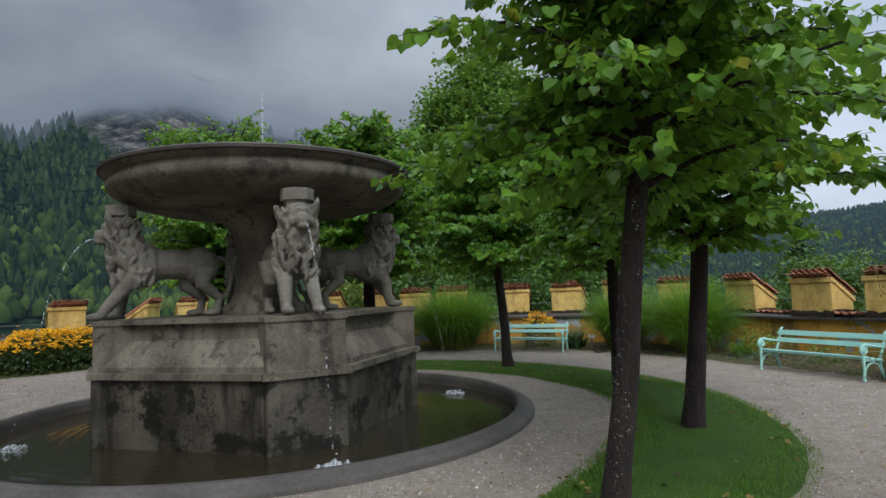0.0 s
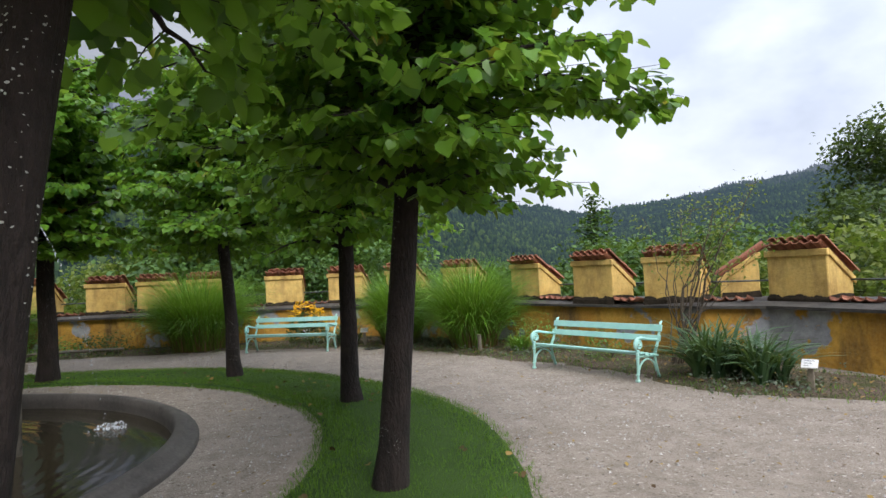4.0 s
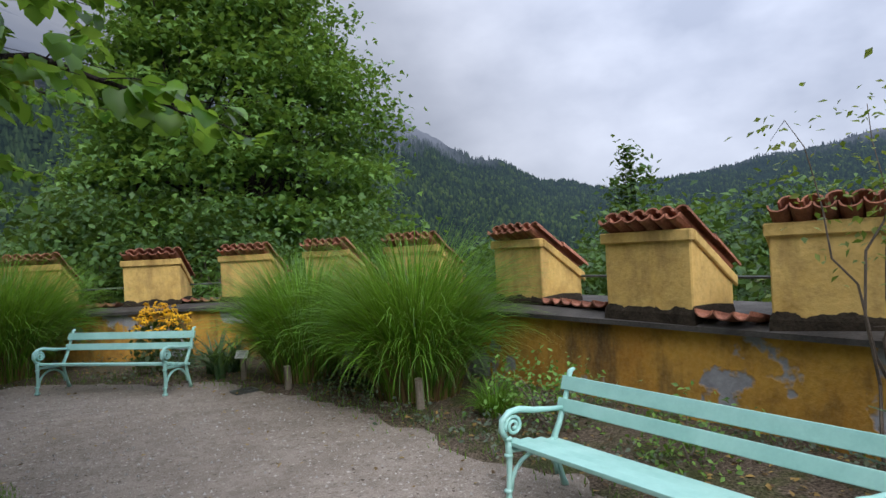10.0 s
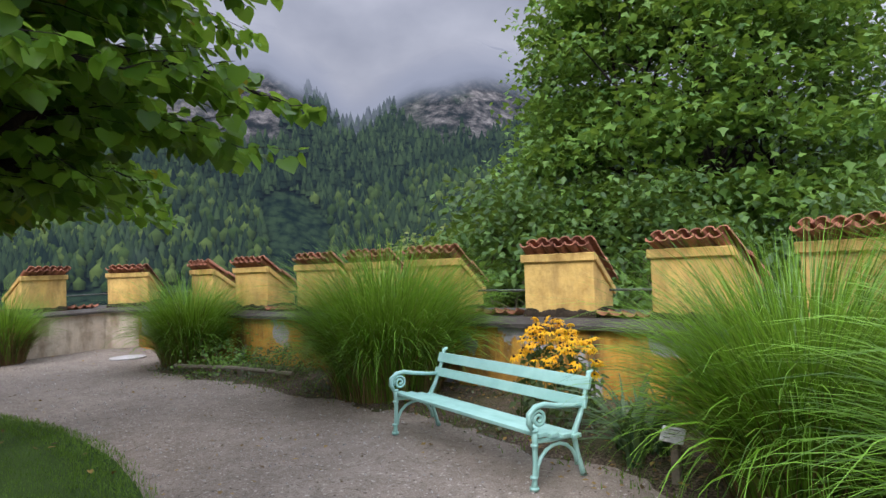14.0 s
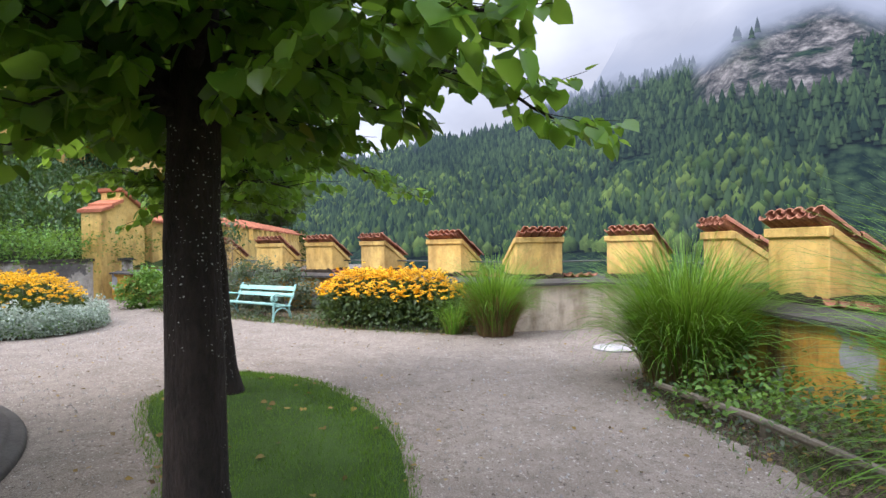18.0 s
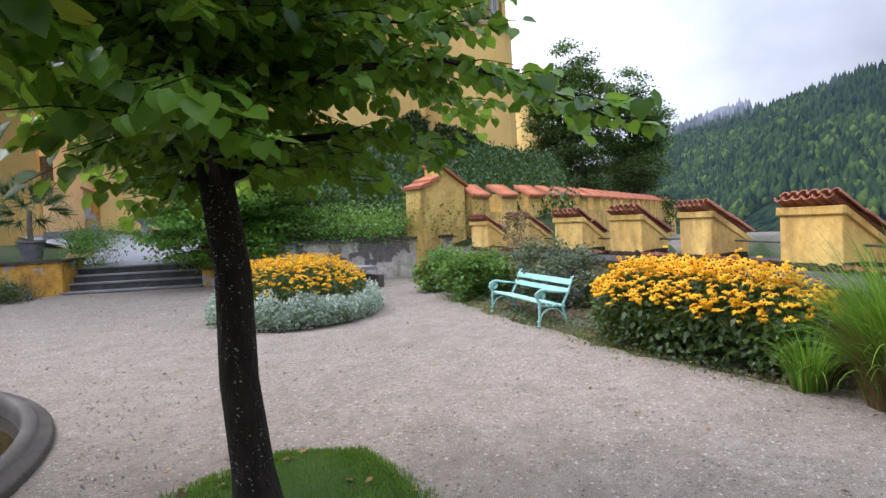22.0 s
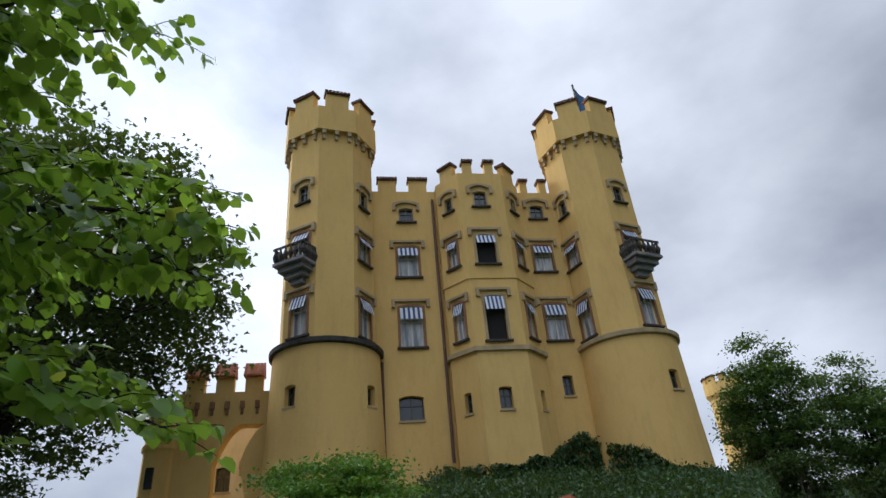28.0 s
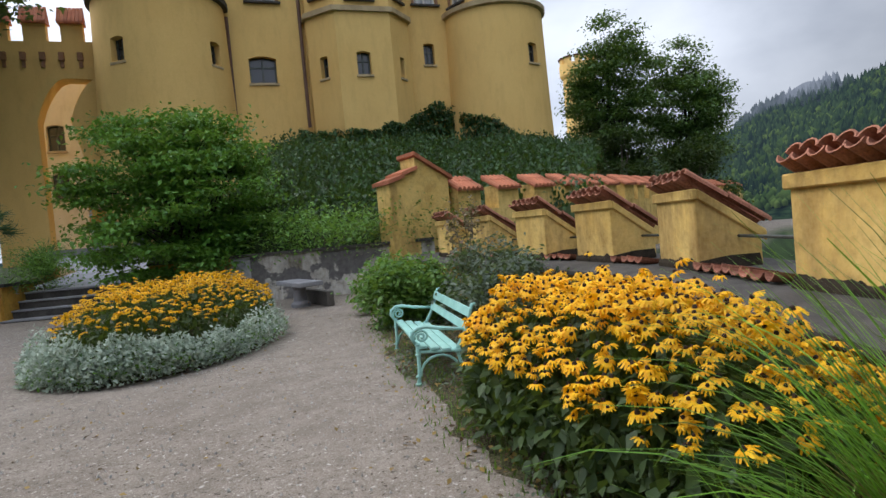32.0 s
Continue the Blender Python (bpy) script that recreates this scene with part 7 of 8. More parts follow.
def flower_bed(poly, h, count, near, seed, label, leaf_n, scale=1.0, singles=280, edge=0.35, group="", yaw0=0.0):
    """A bed of coneflowers over a polygon; the stems nearest the point near become flowers of their own."""
    g = np.random.default_rng(seed)
    bed = thing("coneflower_bed", label, "flower bed", group)
    xs, ys = [p[0] for p in poly], [p[1] for p in poly]

    def pick(n, shrink=0.0):
        out = []
        while len(out) < n:
            x, y = g.uniform(min(xs), max(xs)), g.uniform(min(ys), max(ys))
            if inside(x, y, poly):
                d = edge_distance(x, y, poly)
                if d > shrink:
                    out.append((x, y, d))
        return np.array(out)

    S = pick(leaf_n)
    top = h * (0.62 + 0.38 * np.clip(S[:, 2] / edge, 0, 1)) * 0.93
    P = np.column_stack([S[:, 0], S[:, 1], top * g.uniform(0.05, 1.0, leaf_n) ** 0.65])
    V, F = scatter_leaves(P, 0.10, (OVAL_V, OVAL_F), g, 0.6)
    fast("leaves", V, F, DARKLEAF, bed, "dark green coneflower leaves")
    S = pick(count)
    zz = h * (0.66 + 0.38 * np.clip(S[:, 2] / edge, 0, 1)) + g.normal(0, 0.055, count)
    P = np.column_stack([S[:, 0], S[:, 1], zz])
    d = np.hypot(P[:, 0] - near[0], P[:, 1] - near[1])
    P = P[np.argsort(d)]
    n = len(P)
    tilt, yaw, sc = np.abs(g.normal(0.35, 0.3, n)), g.uniform(0, 6.28, n), scale * g.uniform(0.75, 1.25, n)
    for i in range(min(singles, n)):
        f = new("flower", FLOWERS[i % 5])
        f.parent = bed
        f.matrix_basis = Matrix.Translation(P[i]) @ Matrix.Rotation(yaw[i], 4, "Z") @ Matrix.Rotation(tilt[i], 4, "X") @ Matrix.Scale(sc[i], 4)
    if n > singles:
        joined_flowers("flower_mass", [Vector(p) for p in P[singles:]], tilt[singles:], yaw[singles:], sc[singles:], bed, "mass of yellow coneflowers with dark centres")
    # stems
    bm_v, bm_f = [], []
    for i in range(0, n, 2):
        x, y, z = P[i]
        bx, by = x + g.normal(0, 0.05), y + g.normal(0, 0.05)
        k = len(bm_v)
        bm_v += [(bx - 0.003, by, 0), (bx + 0.003, by, 0), (x + 0.002, y, z - 0.005), (x - 0.002, y, z - 0.005)]
        bm_f.append((k, k + 1, k + 2, k + 3))
    tagged(raw("stem_mass", bm_v, bm_f, DARKLEAF, bed), kind="stuff")
    return bed


flower_bed([(-11.0, 14.55), (-10.35, 14.75), (-9.75, 15.45), (-9.3, 16.0), (-8.85, 16.65), (-9.3, 17.3), (-10.0, 16.95), (-11.0, 16.3), (-11.75, 15.6)], 0.98, 1250, (-9.3, 15.6), 91,
           "dense bed of yellow coneflowers with dark eyes beside the bench", 9000, 1.12)


def ellipse(cx, cy, a, b, rot, n=24, a0=0, a1=360):
    r = radians(rot)
    return [(cx + a * math.cos(t) * math.cos(r) - b * math.sin(t) * math.sin(r), cy + a * math.cos(t) * math.sin(r) + b * math.sin(t) * math.cos(r)) for t in [radians(a0 + (a1 - a0) * i / n) for i in range(n)]]


BED_ROT = math.degrees(math.atan2(-0.53, -0.85))
BED = (-12.51, 8.41)
flower_bed(ellipse(BED[0] - 0.3, BED[1] - 0.25, 2.35, 1.45, BED_ROT), 0.98, 1300, (-11.5, 9.4), 92, "oval bed of orange-yellow coneflowers edged with silver foliage", 5500, 1.0, 200, 0.6)
bm = bmesh.new()
prism(bm, ellipse(*BED, 2.34, 1.54, BED_ROT, 40), -0.05, 0.05)
tagged(part("bed_soil", bm, SOIL), "dark soil mound of the oval bed", "soil", kind="structure")


def silver_edging():
    g = np.random.default_rng(17)
    ob = thing("silver_edging", "low cushions of silver-grey foliage edging the oval bed", "border plants")
    n = 17000
    t = g.uniform(0, 2 * np.pi, n)
    t = np.where(g.uniform(0, 1, n) < 0.85, g.normal(np.pi, 0.95, n), t)
    k = g.uniform(0.74, 1.0, n)
    r = radians(BED_ROT)
    x0, y0 = 2.52 * k * np.cos(t), 1.72 * k * np.sin(t)
    x, y = BED[0] + x0 * math.cos(r) - y0 * math.sin(r), BED[1] + x0 * math.sin(r) + y0 * math.cos(r)
    lump = np.array([noise.noise(Vector((a * 2.3, b * 2.3, 0))) for a, b in zip(x, y)])
    hz = (0.44 + 0.42 * lump) * np.sin(np.pi * np.clip((1.02 - k) / 0.26, 0, 1)) ** 0.5 + 0.03
    P = np.column_stack([x, y, hz * g.uniform(0.06, 1.05, n)])
    V, F = scatter_leaves(P, 0.062, (OVAL_V, OVAL_F), g, -0.5, 1.2)
    fast("silver_leaves", V, F, SILVER, ob)
    P2 = P[g.integers(0, n, 2600)] * np.array([1, 1, 0.8])
    V, F = scatter_leaves(P2, 0.06, (OVAL_V, OVAL_F), g, -0.3, 1.2)
    fast("green_leaves", V, F, BRIGHTLEAF, ob)


silver_edging()
flower_bed(ellipse(2.55, 16.95, 0.5, 0.28, -20), 0.92, 90, (2.4, 16.6), 93, "small tuft of yellow coneflowers behind the bench", 500, 1.3, 90, 0.2)

# ---- shrubs ----


def shrub(name, label, x, y, r, h, leaves, size, material, seed, shape=OVAL, z=0.0, lumps=26, category="shrub", droop=0.3, stems=7, cr=0.3):
    g = np.random.default_rng(seed)
    s = thing(name, label, category, m=pose(x, y, z))
    C = sphere_points(g, lumps, 0.45) * np.array([r, r, h * 0.55]) + np.array([0, 0, h * 0.52])
    C[:, 2] = np.maximum(C[:, 2], 0.1)
    for i in range(min(stems, lumps)):
        bm = bmesh.new()
        tube(bm, wander(g, (g.normal(0, r * 0.12), g.normal(0, r * 0.12), -0.05), C[i], 4, 0.15), [0.02 * max(0.6, h / 2) * (1 - t / 5.5) for t in range(5)], 5)
        part("stem", bm, TWIG, s)
    per = leaves // lumps
    P = np.repeat(C, per, axis=0) + g.normal(size=(lumps * per, 3)) * np.array([r, r, h * 0.6]) * cr
    P[:, 2] = np.maximum(P[:, 2], 0.02)
    V, F = scatter_leaves(P, size, shape, g, droop)
    fast("foliage", V, F, material, s)
    return s


shrub("flowering_shrub", "mixed green shrub with pale flowers beside the bench", -14.75, 11.5, 0.75, 1.0, 5200, 0.105, MAPLE, 201, cr=0.2)
shrub("grey_shrub", "grey-green herb shrub against the wall", -13.6, 13.75, 0.7, 1.05, 4200, 0.08, GREYLEAF, 202, cr=0.18)
shrub("flowering_shrub", "bushy dark green shrub beside the wall", -16.1, 10.2, 0.7, 0.9, 3600, 0.11, BRIGHTLEAF, 221, cr=0.2)
shrub("grey_shrub", "grey-green herb shrub against the wall", -14.45, 12.85, 0.65, 1.2, 4600, 0.075, GREYLEAF, 222, cr=0.18)
shrub("reddish_shrub", "tall wispy reddish-brown shrub by the wall", -15.5, 12.2, 0.5, 1.75, 1500, 0.07, leaf_mat("reddish_leaves", (0.10, 0.05, 0.04), (0.22, 0.15, 0.1), 0.2), 203, lumps=34, stems=22, cr=0.12)


shrub("low_hedge", "mixed low green shrubs on top of the terrace wall", -19.6, 5.6, 1.9, 1.3, 5200, 0.11, BRIGHTLEAF, 205, z=1.0)
shrub("low_hedge", "mixed low green shrubs on top of the terrace wall", -21.0, 8.0, 1.4, 1.3, 3000, 0.11, YELLOWISH, 206, z=0.9)
shrub("round_shrub", "rounded yellow-green shrub beside the steps", -15.9, -2.2, 0.8, 1.15, 3600, 0.075, BRIGHTLEAF, 207, z=0.8)
shrub("border_plants", "low dark plants along the terrace wall", -12.4, -2.2, 0.9, 0.7, 2800, 0.08, DARKLEAF, 208)
shrub("border_plants", "low dark plants along the terrace wall", -9.8, -3.2, 1.1, 0.7, 1800, 0.08, DARKLEAF, 209)
shrub("border_plants", "low green herbs along the terrace wall", -11.1, -2.6, 0.9, 0.85, 3200, 0.08, DARKLEAF, 241)
shrub("border_plants", "low grey herbs along the terrace wall", -13.4, -2.0, 0.6, 0.45, 1600, 0.06, GREYLEAF, 242)
shrub("wall_planting", "loose pale flowering plants on top of the terrace wall", -12.6, -4.2, 0.8, 0.7, 1800, 0.07, GREYLEAF, 243, z=0.95)
shrub("wall_planting", "low green plants on top of the terrace wall", -10.6, -5.0, 1.0, 0.7, 2000, 0.08, MAPLE, 244, z=0.95)
shrub("wall_weeds", "straggling weeds at the foot of the wall", 6.55, 12.4, 0.45, 0.6, 700, 0.05, BRIGHTLEAF, 210)
shrub("wall_weeds", "straggling weeds at the foot of the wall", 7.15, 11.3, 0.4, 0.45, 500, 0.05, MAPLE, 211)
shrub("border_herbs", "low grey-green herbs at the border edge", -3.3, 18.3, 0.7, 0.4, 1100, 0.07, MAPLE, 212)
shrub("border_herbs", "low grey-green herbs at the border edge", -2.0, 18.4, 0.7, 0.4, 1100, 0.06, DARKLEAF, 213)


def sword_plant(x, y, n, length, seed, label, z=0.0, material=YUCCA, width=0.05, fans=12):
    """A clump of sword leaves that stand in fans."""
    g = np.random.default_rng(seed)
    c = thing("sword_plant", label, "plant", m=pose(x, y, z))
    for i in range(fans):
        a, r = g.uniform(0, 6.28), 0.32 * length * g.uniform(0, 1) ** 0.5
        V, F = blades(g, n // fans, 0.07, length * g.uniform(0.75, 1.05), length * 0.95, width, 6, 0.8, 0.5)
        V[:, 2] = np.maximum(V[:, 2], 0.015)
        fast("leaf_fan", V + np.array([r * math.cos(a), r * math.sin(a), 0]), F, material, c)
    return c


sword_plant(7.4, 9.2, 260, 0.9, 31, "clump of stiff dark green sword-shaped leaves by the wall")
sword_plant(7.65, 8.6, 200, 0.8, 32, "clump of stiff dark green sword-shaped leaves by the wall")
sword_plant(3.45, 16.35, 110, 0.7, 33, "dark sword-leaved plant behind the bench")
sword_plant(-12.0, 15.0, 60, 0.85, 34, "spiky grey-green plant behind the bench")
sword_plant(-16.9, -4.3, 200, 1.25, 35, "spiky dark sword-leaved plant in the upper bed", 1.15)

# palm in a pot beside the steps
palm = thing("potted_palm", "fan palm in a dark round pot on the terrace wall", "palm", m=pose(-14.6, -3.2, 1.11))
bm = bmesh.new()
lathe(bm, [(0.01, 0), (0.27, 0), (0.36, 0.5), (0.40, 0.52), (0.40, 0.6), (0.33, 0.6), (0.3, 0.5), (0.01, 0.5)], 24)
part("pot", bm, POT, palm, "dark round pot")
bm = bmesh.new()
tube(bm, [(0, 0, 0.4), (0.02, 0, 1.0), (0, 0.02, 1.5)], [0.09, 0.08, 0.07], 8)
part("stem", bm, TWIG, palm)
g = np.random.default_rng(41)
for i in range(34):
    a, el = g.uniform(0, 6.28), g.uniform(-0.5, 1.2)
    tip = np.array([math.cos(a) * math.cos(el), math.sin(a) * math.cos(el), math.sin(el)]) * g.uniform(0.55, 0.8) + np.array([0, 0, 1.5])
    V, F = blades(g, 24, 0.02, 0.6, 0.55, 0.035, 3)
    rot = np.array((Matrix.Rotation(a, 3, "Z") @ Matrix.Rotation(1.57 - el, 3, "Y")))
    V = V @ rot.T + tip
    fast("frond", V, F, YUCCA, palm)

pot = thing("planter_tub", "dark round planter tub with a leafy shrub on the pier", "planter", m=pose(*on_steps(4.32, 0.55), 1.29))
bm = bmesh.new()
lathe(bm, [(0.01, 0), (0.26, 0), (0.3, 0.03), (0.36, 0.44), (0.39, 0.46), (0.39, 0.52), (0.33, 0.52), (0.31, 0.42), (0.01, 0.42)], 24)
part("tub", bm, POT, pot, "dark round tub")
g = np.random.default_rng(43)
P = sphere_points(g, 900, 0.3) * np.array([0.5, 0.5, 0.55]) + np.array([0, 0, 0.85])
V, F = scatter_leaves(P, 0.09, OVAL, g, 0.3)
fast("foliage", V, F, DARKLEAF, pot)
sf = thing("statue_fountain", "small pale stone basin on a pedestal with a dark figure", "fountain", m=pose(*on_steps(-0.1, 9.2), 1.45))
bm = bmesh.new()
lathe(bm, [(0.01, 0), (0.5, 0), (0.5, 0.12), (0.32, 0.2), (0.24, 0.35), (0.2, 0.7), (0.3, 0.85), (0.55, 0.95), (0.58, 1.02), (0.5, 1.02), (0.3, 0.92), (0.01, 0.9)], 24)
part("basin", bm, STEP, sf, "pale stone basin", smooth=True)
bm = bmesh.new()
blob(bm, (0, 0, 1.05), (0.12, 0.12, 0.16))
blob(bm, (0, 0, 1.3), (0.1, 0.09, 0.16))
blob(bm, (0, 0, 1.52), (0.065, 0.065, 0.08))
part("figure", bm, IRON, sf, "small dark bronze figure")
shrub("court_shrub", "low green shrub at the foot of the tower wall", *on_steps(-1.6, 11.6), 0.9, 0.8, 1500, 0.08, BRIGHTLEAF, 231, z=1.6)

# ---- stone bench by the terrace wall ----
sb = thing("stone_bench", "grey stone seat slab on a square pedestal by the wall", "bench", m=pose(-16.85, 7.0, 0, 0, 0, 62))
bm = bmesh.new()
box(bm, -0.85, 0.85, -0.28, 0.28, 0.5, 0.6, bevel=0.02)
part("slab", bm, STEP, sb)
bm = bmesh.new()
lathe(bm, [(0.22, 0), (0.22, 0.08), (0.15, 0.14), (0.14, 0.4), (0.2, 0.5)], 16)
part("pedestal", bm, STEP, sb)
bm = bmesh.new()
box(bm, -0.8, 0.8, 0.34, 0.52, 0.0, 0.34, bevel=0.02)
part("back_block", bm, KERB, sb)

# ---- rose, label, rail, cover ----
rose = thing("climbing_rose", "bare straggling climbing rose with sparse leaves against the wall", "climbing plant", m=pose(7.72, 10.2, 0))
g = np.random.default_rng(61)
tips = []
for i in range(17):
    bm = bmesh.new()
    top = g.uniform(1.2, 2.75)
    e = np.array([g.normal(0.5, 0.35), g.normal(0.0, 0.6), top])
    knee = np.array([0.35 * e[0] + g.normal(0, 0.1), 0.3 * e[1] + g.normal(0, 0.12), top * g.uniform(0.45, 0.65)])
    w = wander(g, (g.normal(0, 0.08), g.normal(0, 0.08), -0.05), knee, 4, 0.10) + wander(g, knee, e, 5, 0.16)[1:]
    tip = w[-1] + np.array([g.normal(0, 0.25), g.normal(0, 0.3), -0.1])
    tube(bm, w + [tip], [(0.024 if i < 3 else 0.012) * (1 - t / 11.5) for t in range(11)], 5)
    tips += w[5:] + [tip]
    part("cane", bm, ROSEWOOD, rose)
T = np.array(tips)
T = T[T[:, 2] > 1.35]
P = T[g.integers(0, len(T), 1100)] + g.normal(0, 0.11, (1100, 3))
V, F = scatter_leaves(P, 0.06, OVAL, g, 0.4)
fast("leaves", V, F, YELLOWISH, rose)


def plant_label(x, y, a, h):
    s = thing("plant_label", "small white plant label on a short wooden stake", "sign", m=pose(x, y, 0, 0, 0, a))
    bm = bmesh.new()
    box(bm, -0.03, 0.03, -0.02, 0.02, -0.1, h, bevel=0.006)
    part("stake", bm, WOOD, s)
    bm = bmesh.new()
    box(bm, -0.085, 0.085, -0.006, 0.006, -0.055, 0.055, pose(0, -0.03, h + 0.06, -35), bevel=0.004)
    pl = part("plate", bm, WHITE, s)
    bm = bmesh.new()
    for i in range(3):
        box(bm, -0.06, 0.05 - 0.03 * i, -0.008, -0.0065, 0.03 - 0.03 * i, 0.036 - 0.03 * i, pose(0, -0.03, h + 0.06, -35))
    part("writing", bm, IRON, pl)
    return s


plant_label(7.75, 7.95, -60, 0.27)
plant_label(3.75, 15.85, -20, 0.3)
logs = thing("border_rail", "low weathered wooden rail on stub posts along the border", "rail")
for x in (-3.55, -2.6, -1.7):
    bm = bmesh.new()
    box(bm, x - 0.035, x + 0.035, 17.84, 17.90, -0.1, 0.14, bevel=0.01)
    part("post", bm, WOOD, logs)
bm = bmesh.new()
tube(bm, [(-4.0, 17.82, 0.13), (-2.7, 17.86, 0.15), (-1.55, 17.84, 0.13)], 0.035, 8)
part("rail", bm, WOOD, logs)
bm = bmesh.new()
lathe(bm, [(0.32, 0.0), (0.32, 0.022), (0.27, 0.024), (0.265, 0.018), (0.01, 0.02)], 28)
mh = part("drain_cover", bm, surface("pale_cover", (0.34, 0.33, 0.32), (0.5, 0.49, 0.47), 5, 50, 0.7, 0.3))
mh.matrix_basis = pose(-6.6, 18.75, 0.004)
tagged(mh, "round grey drain cover set in the gravel", "drain cover")

for x, y, hh in ((5.62, 13.42, 0.34), (4.33, 15.02, 0.30)):
    bm = bmesh.new()
    tube(bm, [(0, 0, -0.1), (0.004, 0, hh * 0.5), (0.0, 0.004, hh)], [0.045, 0.042, 0.040], 9)
    st = part("stub_post", bm, WOOD)
    st.matrix_basis = pose(x, y, 0, 2, -3, 40)
    tagged(st, "short weathered wooden stake in front of the grasses", "post", "stakes along the border")
grate = thing("floor_grate", "small dark iron drain grate set in the gravel", "drain grate", m=pose(3.81, 15.2, 0.008, 0, 0, 28))
bm = bmesh.new()
for x0, x1, y0, y1 in ((-0.14, 0.14, -0.10, -0.08), (-0.14, 0.14, 0.08, 0.10), (-0.14, -0.12, -0.08, 0.08), (0.12, 0.14, -0.08, 0.08)):
    box(bm, x0, x1, y0, y1, -0.02, 0.018)
part("frame", bm, IRON, grate)
for i in range(7):
    bm = bmesh.new()
    box(bm, -0.108 + 0.034 * i, -0.096 + 0.034 * i, -0.08, 0.08, -0.02, 0.014)
    part("bar", bm, IRON, grate)

# planting soil along the wall, with ragged mossy edges


def soil_patch(pts, seed):
    xs, ys = [p[0] for p in pts], [p[1] for p in pts]
    step = 0.075
    nx, ny = int((max(xs) - min(xs)) / step) + 2, int((max(ys) - min(ys)) / step) + 2
    verts, faces, ids, rim = [], [], {}, []
    for i in range(nx):
        for j in range(ny):
            x, y = min(xs) + i * step, min(ys) + j * step
            d = edge_distance(x, y, pts) * (1 if inside(x, y, pts) else -1)
            if d < -0.3:
                continue
            rough = noise.noise(Vector((x * 1.3, y * 1.3, seed))) + 0.6 * noise.noise(Vector((x * 4, y * 4, seed)))
            z = 0.04 * max(-1.0, min(1.0, (d + 0.16 * rough) / 0.3)) + 0.012 * rough
            ids[i, j] = len(verts)
            verts.append((x, y, z))
            if d > -0.05:
                rim.append((x, y, max(z, 0.0), d))
    for (i, j), k in ids.items():
        q = (ids.get((i + 1, j)), ids.get((i + 1, j + 1)), ids.get((i, j + 1)))
        if None not in q:
            faces.append((k, *q))
    tagged(raw("bed_soil", verts, faces, SOIL, smooth=True), "dark mossy leaf-strewn soil of the wall border", "soil", kind="structure")
    g = np.random.default_rng(seed)
    R = np.array(rim)
    lump = np.array([noise.noise(Vector((a * 0.9, b * 0.9, seed + 5))) for a, b in R[:, :2]])
    W = R[lump > 0.02]
    P = W[g.integers(0, len(W), 6000)][:, :3] + np.column_stack([g.normal(0, 0.09, (6000, 2)), g.uniform(0.0, 0.2, 6000) ** 1.3])
    V, F = scatter_leaves(P, 0.05, OVAL, g, 0.0, 1.2)
    tagged(fast("ground_cover", V, F, GREYLEAF), "low straggling weeds and herbs on the soil", "weeds", kind="stuff")
    P = R[g.integers(0, len(R), 2600)][:, :3] + np.column_stack([g.normal(0, 0.2, (2600, 2)), np.full(2600, 0.02)])
    V, F = scatter_leaves(P, 0.055, OVAL, g, 0.0, 0.6)
    tagged(fast("leaf_litter", V, F, DEADLEAF), "brown dead leaves lying on the soil", "leaves", kind="stuff")
    E = R[R[:, 3] < 0.35]
    P = E[g.integers(0, len(E), 5000)][:, :3] + np.column_stack([g.normal(0, 0.12, (5000, 2)), np.zeros(5000)])
    BL = (np.array([(-0.09, 0, 0), (0.09, 0, 0), (0, 1, 0.25)]), np.array([(0, 1, 2)]))
    V, F = scatter_leaves(P, 0.06, BL, g, -1.0, 0.9)
    tagged(fast("edge_grass", V, F, GRASS_BLADE), "thin grass along the ragged soil edge", "grass", kind="stuff")


soil_patch([(8.4, 7.0), (6.9, 8.2), (6.75, 9.9), (6.2, 11.4), (5.6, 12.6), (5.1, 13.7), (4.3, 14.9), (3.3, 15.9), (1.1, 17.0), (-0.6, 17.3), (-4.4, 17.85), (-5.1, 18.3), (-5.1, 19.6), (2.9, 18.3), (4.6, 17.5), (6.7, 15.2), (8.6, 10.6), (9.3, 7.0)], 501)
soil_patch([(-14.9, 10.6), (-13.0, 12.2), (-11.4, 13.8), (-10.35, 14.7), (-9.3, 15.95), (-8.7, 16.9), (-8.9, 17.9), (-11.2, 16.6), (-13.4, 15.2), (-16.5, 11.3)], 502)

# ---- ivy and woods ----
g = np.random.default_rng(71)
SV = np.array(SLOPE_V)
n = 60000
u, v = g.uniform(0.0, 1.0, n), g.uniform(0.12, 1.0, n)
iu, iv = np.minimum((u * SLOPE_N).astype(int), SLOPE_N - 1), np.minimum((v * SLOPE_M).astype(int), SLOPE_M - 1)
P = SV[iv * (SLOPE_N + 1) + iu] + g.normal(0, 0.3, (n, 3)) + np.array([0, 0, 0.25])
V, F = scatter_leaves(P, 0.19, (OVAL_V, OVAL_F), g, 0.9)
tagged(fast("ivy", V, F, IVY), "dark ivy covering the slope under the castle", "ivy", kind="stuff")

